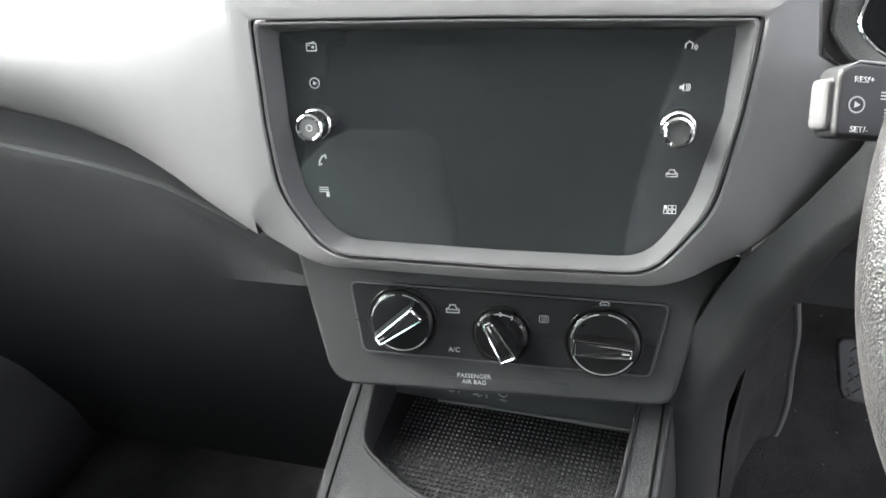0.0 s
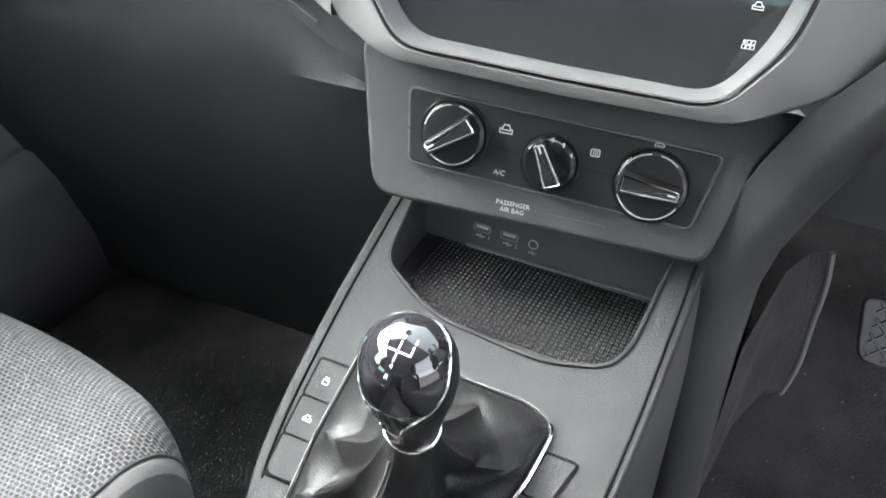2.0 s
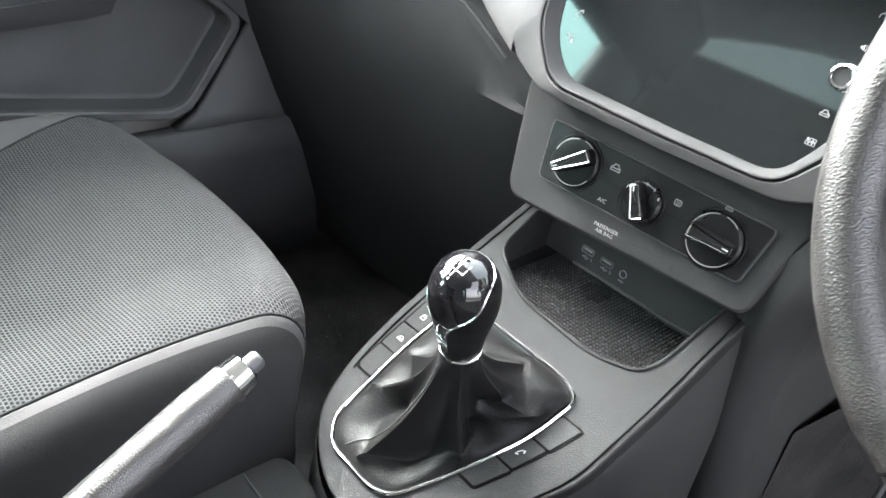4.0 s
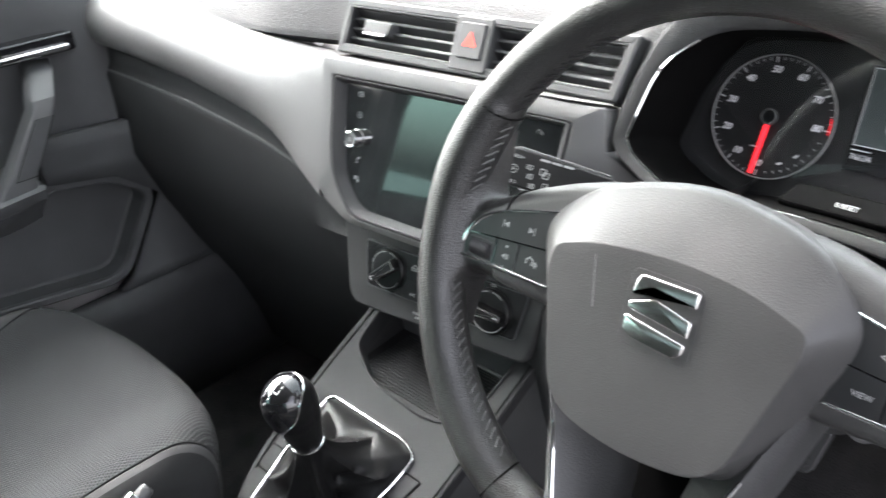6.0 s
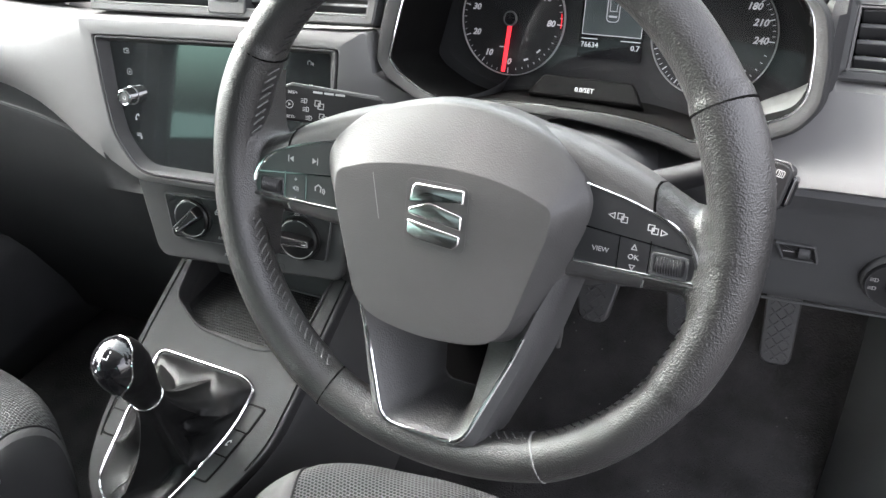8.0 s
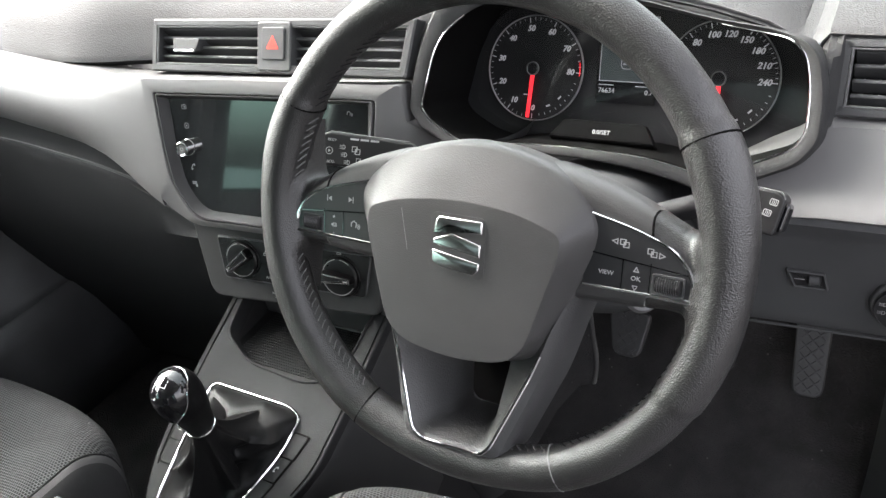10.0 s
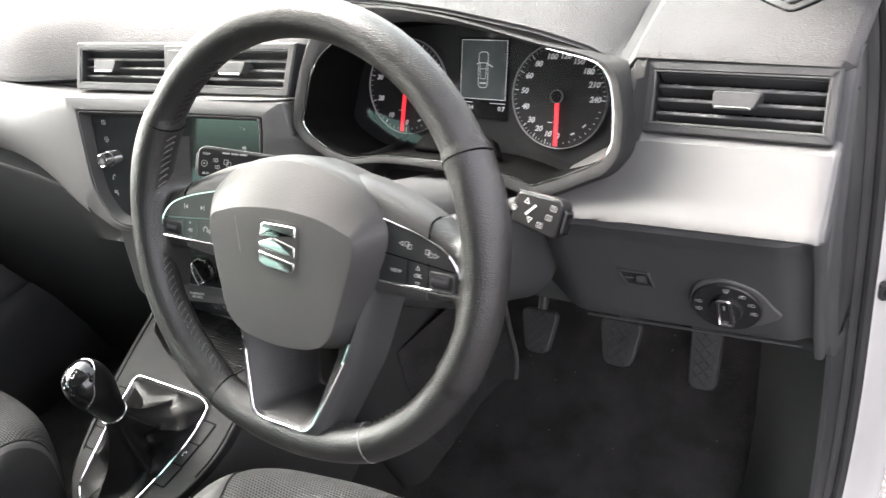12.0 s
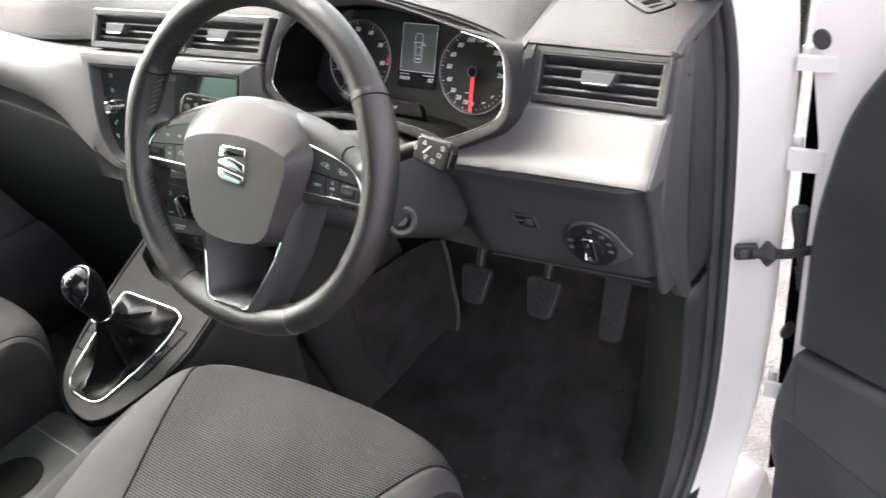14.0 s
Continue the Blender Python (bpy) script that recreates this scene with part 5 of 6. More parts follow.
# ---- stalks ----
for s, o, yaw, name in ((-1, (0.195, 0.117, 0.656), 24, "indicator_stalk"), (1, (0.515, 0.119, 0.650), -5, "wiper_stalk")):
    st = thing(name, (0.353 + s * 0.06, 0.12, 0.60), "black column stalk with white symbols and a chrome edge", "control stalk", "column stalks")
    M = plane_at(o, yaw, 28, -11 if s < 0 else -9)
    w = 0.082 if s < 0 else 0.042
    o2 = rounded([(-w / 2, -0.014), (w / 2, -0.0135), (w / 2, 0.0115), (-w / 2 + 0.006, 0.0155), (-w / 2, 0.012)] if s < 0 else [(-w / 2, -0.0135), (w / 2, -0.015), (w / 2, 0.012), (w / 2 - 0.006, 0.0155), (-w / 2, 0.0115)], 0.004, 3)
    part("head", slab(B(), o2, M, -0.016, 0.0, 0.002), STALKM, st, "black stalk head")
    part("head_edge", tube(B(), [M @ Vector((s * w * 0.48, 0.012, -0.001)), M @ Vector((s * w * 0.40, 0.0155, -0.001)), M @ Vector((-s * w * 0.46, 0.0125, -0.001))], 0.0006, 6), BEZEL, st, "satin upper edge")
    part("tip", slab(B(), rounded(rect(0.008, 0.020, s * (w / 2 - 0.0005), -0.001), 0.003, 3), M, -0.014, -0.003, 0.002), SURROUND if s < 0 else GLOSS, st, "grey end button" if s < 0 else "glossy end cap")
    hub = Vector((0.353 + s * 0.055, 0.115, 0.615))
    part("arm", tube(B(), [M @ Vector((-s * w * 0.48, -0.001, -0.009)), hub], [0.008, 0.010], 12), DIALBED, st)
    if s < 0:
        for words, x, y in (("RES/+", -0.031, 0.0085), ("SET/-", -0.031, -0.0105)):
            text("writing", words, at(M, x, y, 0.0003), 0.0033, PRINT, st)
        for kind, x, y, sz in (("play", -0.033, -0.001, 0.006), ("lamp", -0.021, 0.003, 0.005), ("lamp", -0.019, -0.0035, 0.005), ("lamp", -0.016, -0.010, 0.005), ("pages", -0.009, 0.001, 0.007), ("pages", -0.005, -0.0085, 0.006), ("arrow_l", 0.023, -0.003, 0.0045), ("arrow_r", 0.029, -0.003, 0.0045)):
            marks("symbol", kind, at(M, x, y, 0.0001), sz, PRINT, st)
        bm = B()
        for k in range(3):
            stroke(bm, at(M, 0, 0, 0.0002), [(-0.014 + 0.009 * k, 0.0105), (-0.008 + 0.009 * k, 0.0105)], 0.0016)
        part("print_bars", bm, PRINT, st, "small unreadable white print", 0)
    else:
        for kind, x, y, sz in (("arrow_u", -0.010, 0.007, 0.005), ("arrow_d", -0.004, -0.007, 0.005), ("glass", 0.006, -0.008, 0.005), ("glass", 0.012, 0.0, 0.005), ("glass", 0.014, 0.008, 0.005), ("fan", -0.020, -0.002, 0.005)):
            marks("symbol", kind, at(M, x, y, 0.0001), sz, PRINT, st)
        part("print_bars", stroke(B(), at(M, 0, 0, 0.0002), [(-0.008, -0.003), (-0.002, 0.005)], 0.002), PRINT, st, "", 0)

# ---- instruments ----
clus = thing("instrument_cluster", (0.346, 0.33, 0.56), "black instrument cluster with two lit dials and a small display", "instrument cluster")
# each point of the rim: chrome line (across, up, out), then the lip outside it
RIM = [((-0.178, -0.042, 0.078), (-0.191, -0.045, 0.080)), ((-0.172, -0.018, 0.078), (-0.189, -0.018, 0.080)), ((-0.166, 0.010, 0.078), (-0.181, 0.014, 0.080)), ((-0.157, 0.031, 0.074), (-0.173, 0.044, 0.076)),
       ((-0.140, 0.050, 0.060), (-0.160, 0.072, 0.066)), ((-0.122, 0.060, 0.050), (-0.134, 0.083, 0.060)), ((-0.057, 0.067, 0.050), (-0.077, 0.081, 0.057)), ((-0.005, 0.064, 0.050), (-0.0156, 0.0725, 0.056)),
       ((0.050, 0.055, 0.050), (0.040, 0.0605, 0.056)), ((0.105, 0.043, 0.054), (0.090, 0.049, 0.060)), ((0.145, 0.037, 0.068), (0.140, 0.042, 0.072)), ((0.160, 0.033, 0.077), (0.168, 0.034, 0.080)),
       ((0.170, 0.022, 0.078), (0.181, 0.020, 0.080)), ((0.1755, -0.002, 0.078), (0.1875, -0.010, 0.080)), ((0.177, -0.036, 0.078), (0.1875, -0.043, 0.080)), ((0.169, -0.050, 0.078), (0.174, -0.0625, 0.080)),
       ((0.132, -0.0675, 0.078), (0.138, -0.080, 0.078)), ((0.100, -0.080, 0.075), (0.107, -0.0945, 0.075)), ((0.083, -0.074, 0.075), (0.078, -0.086, 0.075)), ((0.050, -0.068, 0.077), (0.045, -0.080, 0.077)),
       ((0.0, -0.066, 0.078), (0.0, -0.075, 0.079)), ((-0.070, -0.067, 0.078), (-0.074, -0.075, 0.079)), ((-0.112, -0.075, 0.078), (-0.116, -0.084, 0.079)), ((-0.140, -0.068, 0.078), (-0.150, -0.0745, 0.080)), ((-0.168, -0.053, 0.078), (-0.179, -0.0595, 0.080))]
soft = [0.006, 0.01, 0.01, 0.014, 0.014, 0.02, 0.02, 0.02, 0.02, 0.02, 0.012, 0.008, 0.008, 0.01, 0.008, 0.008, 0.01, 0.005, 0.01, 0.014, 0.02, 0.02, 0.010, 0.010, 0.006]
crim, lrim = rounded([a for a, b in RIM], soft, 3), rounded([b for a, b in RIM], soft, 3)
face = [Vector((p.x * 0.955, p.y * 0.93 + (0.004 if p.y > 0.03 else 0), 0)) for p in crim]
part("face", slab(B(), [p.xy for p in face], CLUST, -0.02, 0.0), DIALBED, clus, "satin black dial face")
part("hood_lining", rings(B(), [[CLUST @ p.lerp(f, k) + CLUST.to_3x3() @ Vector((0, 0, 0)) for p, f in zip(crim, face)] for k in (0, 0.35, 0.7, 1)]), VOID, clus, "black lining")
high = [i for i, p in enumerate(crim) if p.y > 0.044]
part("hood_line", tube(B(), [CLUST @ p for p in crim[high[-1]:] + crim[:high[0] + 1]], 0.0011, 8), CHROME, clus, "thin chrome line round the dials")
L = []
for k, up in ((0, -0.002), (0.12, 0.0010), (0.5, 0.0020), (0.85, 0.0012), (1.0, -0.0015), (1.03, -0.006)):
    L.append([CLUST @ (p.lerp(q, k) + Vector((0, 0, up))) for p, q in zip(crim, lrim)])
L.append([CLUST @ Vector((q.x * 1.005, q.y * 1.01, q.z - 0.03)) for q in lrim])
L.append([CLUST @ Vector((q.x * 1.005, q.y * 1.01, -0.02)) for q in lrim])
part("hood", rings(B(), L), HOOD, clus, "charcoal hood round the dials")
REVS = [(str(10 * i), 270 - 34.1 * i) for i in range(9)]
MPH = list(zip(("0", "10", "20", "30", "40", "50", "60", "80", "100", "120", "150", "180", "210", "240"), (271, 255, 238, 220, 198, 175, 152, 129, 105, 83, 61, 40, 19, -2)))
for x, nums, zero in ((-0.093, REVS, True), (0.089, MPH, False)):
    M = at(CLUST, x, -0.001, 0.0)
    d = part("dial", slab(B(), disc(0.0505, 64), M, -0.004, 0.0022, 0.0004), DIALBED, clus, "black dial plate")
    part("dial_ring", band(B(), disc(0.0517, 64), disc(0.0508, 64), M, -0.001, 0.0036, 0.0005), THREAD, d, "pale dial ring")
    bm, small = B(), (5 if zero else 4)
    for (_, a1), (_, a2) in zip(nums, nums[1:] + [("", None)]):
        for i in range(small if a2 is not None else 1):
            a = radians(a1 + ((a2 - a1) * i / small if a2 is not None else 0))
            r0 = 0.0470 if i else 0.0450
            stroke(bm, at(M, 0, 0, 0.0024), [(r0 * math.cos(a), r0 * math.sin(a)), (0.0490 * math.cos(a), 0.0490 * math.sin(a))], 0.0005 if i else 0.0009)
    part("ticks", bm, LIT, d, "", 0)
    for wds, a in nums:
        text("number", wds, at(M, 0.0382 * math.cos(radians(a)), 0.0390 * math.sin(radians(a)), 0.0024), 0.0078, LIT, d, shear=0.25, bold=0.00022)
    if zero:
        bm = B()
        stroke(bm, at(M, 0, 0, 0.0025), [(0.0485 * math.cos(radians(q)), 0.0485 * math.sin(radians(q))) for q in range(-6, 12, 3)], 0.0006)
        part("red_zone", bm, RED, d, "red band", 0)
    bm = B()
    for q in range(280, 345, 8):
        stroke(bm, at(M, 0, 0, 0.0024), [(0.0450 * math.cos(radians(q)), 0.0450 * math.sin(radians(q))), (0.0465 * math.cos(radians(q)), 0.0465 * math.sin(radians(q)))], 0.0006)
    stroke(bm, at(M, 0, 0, 0.0024), [(-0.010, -0.026), (-0.006, -0.026)], 0.0010)
    stroke(bm, at(M, 0, 0, 0.0024), [(0.016, -0.036), (0.0185, -0.035)], 0.0018)
    stroke(bm, at(M, 0, 0, 0.0024), [(0.028, -0.028), (0.030, -0.026)], 0.0016)
    part("small_scale", bm, LIT, d, "small lit marks", 0)
    part("needle", slab(B(), [(-0.0026, -0.0485), (0.0006, -0.0485), (0.0019, -0.005), (-0.0019, -0.005)], at(M, 0, 0, 0, -3 if zero else 2), 0.005, 0.0066), RED, d, "lit red needle")
    part("hub", lathe(B(), M, [(0.0066, 0.002), (0.0066, 0.007), (0.0058, 0.008), (0.005, 0.0082)]), GLOSS, d, "black needle hub")
    part("hub_ring", band(B(), disc(0.0068, 32), disc(0.0056, 32), M, 0.006, 0.0084, 0.0003), BEZEL, d)
part("display", slab(B(), rect(0.058, 0.082, 0.002, 0.012), CLUST, -0.002, 0.0015), GLOSS, clus, "small dark display")
part("display_picture", slab(B(), rect(0.053, 0.059, 0.0025, 0.021), CLUST, -0.002, 0.0018), LCDM, clus, "dim grey-green lit area")
bm = B()
DS = at(CLUST, 0, 0, 0.0019)
stroke(bm, DS, rect(0.0535, 0.0595, 0.0025, 0.021), 0.0007, True)
stroke(bm, DS, rounded(rect(0.011, 0.036, 0.002, 0.021), 0.004, 4), 0.0008, True)
stroke(bm, DS, [(-0.003, 0.028), (0.007, 0.028)], 0.0008)
stroke(bm, DS, [(-0.002, 0.022), (0.006, 0.022)], 0.0006)
stroke(bm, DS, [(-0.0018, 0.028), (-0.0010, 0.012), (0.005, 0.012), (0.0058, 0.028)], 0.0006)
stroke(bm, DS, [(-0.001, 0.0075), (0.005, 0.0075)], 0.0016)
stroke(bm, DS, [(0.0072, 0.027), (0.0125, 0.0245)], 0.0014)
stroke(bm, DS, [(-0.0055, 0.027), (-0.0035, 0.0275)], 0.0010)
stroke(bm, DS, [(-0.024, -0.0125), (-0.010, -0.0125)], 0.0008)
stroke(bm, DS, [(0.012, -0.0125), (0.029, -0.0125)], 0.0008)
part("display_lines", bm, LIT, clus, "white outline of a car with one open door", 0)
text("reading", "76634", at(CLUST, -0.0165, -0.0180, 0.0020), 0.0066, LIT, clus)
text("reading", "0.7", at(CLUST, 0.0250, -0.0180, 0.0020), 0.0066, LIT, clus)
ST = plane_at((0.349, 0.2655, 0.6170), 0, 45)
part("button_bar", slab(B(), rounded([(-0.052, -0.007), (0.052, -0.007), (0.040, 0.012), (-0.040, 0.012)], 0.003, 3), ST, -0.012, 0.0, 0.002), VOID, clus, "black reset bar")
text("writing", "0.0/SET", at(ST, 0.0, 0.001, 0.0003), 0.0056, PRINT, clus)
lens = part("lens", rings(B(), [[CLUST @ Vector((p.x * k, p.y * k, 0.024 + 0.05 * p.y * k)) for p in face] for k in (0.985, 0.85, 0.7, 0.5, 0.25, 0.02)], True, (False, True)), CLEAR, clus, "clear cover")
lens.visible_shadow = False

# ---- vents ----


def vent(name, M, w, h, slope, tabs, gap, label):
    v = thing(name, tuple(M.translation), label, "air vent", "dashboard vents")
    o = rounded([(-w / 2, -h / 2), (w / 2 - slope, -h / 2), (w / 2, h / 2), (-w / 2 + slope * 0.3, h / 2)], 0.003, 3)
    part("frame", band(B(), o, inset(o, 0.0075), M, -0.045, 0.003, 0.0018), MID, v, "charcoal frame")
    part("frame_edge", tube(B(), [M @ Vector((p.x, p.y, 0.0012)) for p in inset(o, 0.0085)], 0.0013, 6, True), BEZEL, v, "pale inner edge")
    # near-black sheet in place of the duct's shade behind the fins
    part("duct_shade", slab(B(), inset(o, 0.004), M, -0.055, -0.042), VOID, v)
    n = 4
    for k in range(n):
        yy = -h / 2 + 0.0135 + k * (h - 0.027) / (n - 1)
        ext = (w - 0.020 - slope * 0.6)
        Ms = M @ Matrix.Translation((-slope * 0.25, yy, -0.013)) @ Matrix.Rotation(radians(62), 4, "X")
        part("slat", slab(B(), rounded(rect(ext, 0.017), 0.002, 2), Ms, -0.0016, 0.0016, 0.0012), DARK, v, "dark slat")
    for k in range(int(w / 0.012) - 2):
        x = -w / 2 + 0.016 + k * 0.012
        if all(abs(x - g) > 0.03 for g in gap):
            part("fin", slab(B(), rect(0.0014, h - 0.018, x, 0), M, -0.040, -0.030), DARKER, v)
    for x in tabs:
        tb = part("tab", slab(B(), rounded([(x - 0.019, -0.006), (x + 0.015, -0.006), (x + 0.021, 0.008), (x - 0.019, 0.008)], 0.003, 3), M, -0.02, 0.0035, 0.0012), DARK, v, "dark sliding tab")
        part("tab_edge", slab(B(), rounded(rect(0.030, 0.0026, x - 0.002, -0.0058), 0.0008, 2), M, -0.004, 0.0048, 0.0008), CHROME, tb, "chrome edge")
    return v


vent("air_vent", CVENT, 0.352, 0.058, 0.010, (-0.122, 0.085), (0.004,), "wide black slatted air vent above the screen")
vent("air_vent", RVENT, 0.159, 0.062, 0.0, (0.0,), (), "black slatted air vent at the driver's door")
hz = thing("hazard_switch", (-0.012, 0.24, 0.66), "black hazard warning switch with a red triangle", "switch")
part("housing", slab(B(), rounded(rect(0.045, 0.052, 0.004, 0.0), 0.004, 3), CVENT, -0.04, 0.0045, 0.002), MID, hz, "charcoal housing")
part("button", slab(B(), rounded(rect(0.030, 0.034, 0.004, 0.003), 0.003, 3), CVENT, 0.0, 0.0062, 0.0012), DARKER, hz, "black button")
bm = B()
stroke(bm, at(CVENT, 0.004, 0.003, 0.0063), [(-0.0065, -0.0048), (0.0065, -0.0048), (0, 0.0065)], 0.0024, True)
stroke(bm, at(CVENT, 0.004, 0.003, 0.0063), [(-0.0028, -0.0028), (0.0028, -0.0028), (0, 0.0022)], 0.0026, True)
part("triangle", bm, HAZ, hz, "red triangle", 0)
df = thing("demister_vent", (0.60, 0.432, 0.72), "grey slatted demister vent in the top pad", "air vent", "dashboard vents")
DF = Matrix.Translation((0.587, 0.437, 0)) @ Matrix.Rotation(radians(-36), 4, "Z")


def on_pad(bm):
    """Lays a flat mesh onto the top pad."""
    for v in bm.verts:
        v.co.z += pad_z(v.co.x, v.co.y)
    return bm


fo = []
for a, b in zip(rounded(rect(0.165, 0.036), 0.008, 3), rounded(rect(0.165, 0.036), 0.008, 3)[1:] + rounded(rect(0.165, 0.036), 0.008, 3)[:1]):
    n = max(1, int((b - a).length / 0.02))
    fo += [a.lerp(b, q / n) for q in range(n)]
part("gap", tube(B(), [p + Vector((0, 0, pad_z(p.x, p.y) + 0.0003)) for p in [DF @ Vector((q.x, q.y, 0)) for q in inset(fo, -0.0006)]], 0.0011, 6, True), VOID, df)
part("frame", on_pad(band(B(), fo, inset(fo, 0.0085), DF, -0.006, 0.0016, 0.0010)), GREY_SOFT, df, "grey frame")
# no real hole: a near-black sheet on the pad paints the slot's shade
part("opening", on_pad(slab(B(), inset(fo, 0.008), DF, -0.012, 0.0004)), VOID, df)
for k in range(9):
    part("slat", on_pad(slab(B(), rounded([(-0.062 + 0.0155 * k, -0.010), (-0.057 + 0.0155 * k, -0.010), (-0.051 + 0.0155 * k, 0.010), (-0.056 + 0.0155 * k, 0.010)], 0.001, 2), DF, -0.002, 0.0013, 0.0008)), GREY_SOFT, df, "grey slat")

# ---- switches at the driver's door ----
hl = thing("headlight_switch", (0.62, 0.25, 0.45), "round black headlight switch with a chrome edged grip", "switch")
HL = plane_at((0.6215, 0.2615, 0.4820), 4, -14) @ Matrix.Scale(0.91, 4)
part("surround", slab(B(), rounded([(-0.041, 0.0), (-0.030, 0.030), (0.0, 0.0415), (0.032, 0.030), (0.047, 0.004), (0.0555, -0.006), (0.044, -0.018), (0.028, -0.030), (0.0, -0.0395), (-0.030, -0.029)], 0.012, 4), HL, -0.02, 0.001, 0.003), BEZEL, hl, "satin grey surround")
part("dial", lathe(B(), HL, [(0.0350, 0), (0.0350, 0.003), (0.0338, 0.0045), (0.032, 0.0042)], 48), MATTE, hl, "black dial")
part("knob", lathe(B(), at(HL, 0, 0, 0.0), [(0.017, 0.004), (0.0165, 0.008), (0.015, 0.009)], 40), MATTE, hl)
gp = part("grip", slab(B(), rounded([(-0.0085, -0.0205), (0.0085, -0.0205), (0.0068, 0.0195), (-0.0068, 0.0195)], 0.003, 3), at(HL, 0, 0.001, 0, 2), 0.004, 0.0120, 0.002), MATTE, hl, "black grip")
part("grip_edge", tube(B(), [at(HL, 0, 0.001, 0, 2) @ Vector((p.x, p.y, 0.0117)) for p in rounded([(-0.0072, -0.0192), (0.0072, -0.0192), (0.0056, 0.0182), (-0.0056, 0.0182)], 0.002, 3)], 0.0018, 6, True), EMBLEM, gp, "chrome edge")
marks("symbol", "lamp", at(HL, 0, -0.013, 0.0121), 0.006, PRINT, gp)
part("mark_line", stroke(B(), at(HL, 0, 0.010, 0.0121), [(0, -0.0025), (0, 0.0025)], 0.0016), PRINT, gp, "", 0)
for kind, a in (("lamp", 165), ("lamp", 190), ("fan", 88), ("lamp", 52), ("lamp", 22), ("lamp", -6)):
    marks("symbol", kind, at(HL, 0.0275 * math.cos(radians(a)), 0.0275 * math.sin(radians(a)), 0.0046), 0.0068, PRINT, hl)
lv = thing("headlight_leveller", (0.54, 0.24, 0.49), "small black headlight levelling wheel", "switch")
LV = plane_at((0.536, 0.2575, 0.4985), 3, -14)
lo_ = rounded([(-0.018, 0.011), (-0.011, -0.011), (0.018, -0.011), (0.014, 0.011)], 0.002, 3)
part("frame", band(B(), lo_, inset(lo_, 0.0022), LV, -0.01, 0.0028, 0.0008), DARKER, lv)
part("plate", slab(B(), inset(lo_, 0.0018), LV, -0.01, 0.0008), MATTE, lv)
part("wheel", tube(B(), [LV @ Vector((d, 0, 0.0)) for d in (0.001, 0.002, 0.010, 0.011)], [0.004, 0.006, 0.006, 0.004], 16), DARKER, lv, "ribbed wheel")
part("mark_line", stroke(B(), at(LV, 0, 0, 0.001), [(-0.010, 0.0), (-0.002, 0.0)], 0.001), PRINT, lv, "", 0)

# ---- seats ----


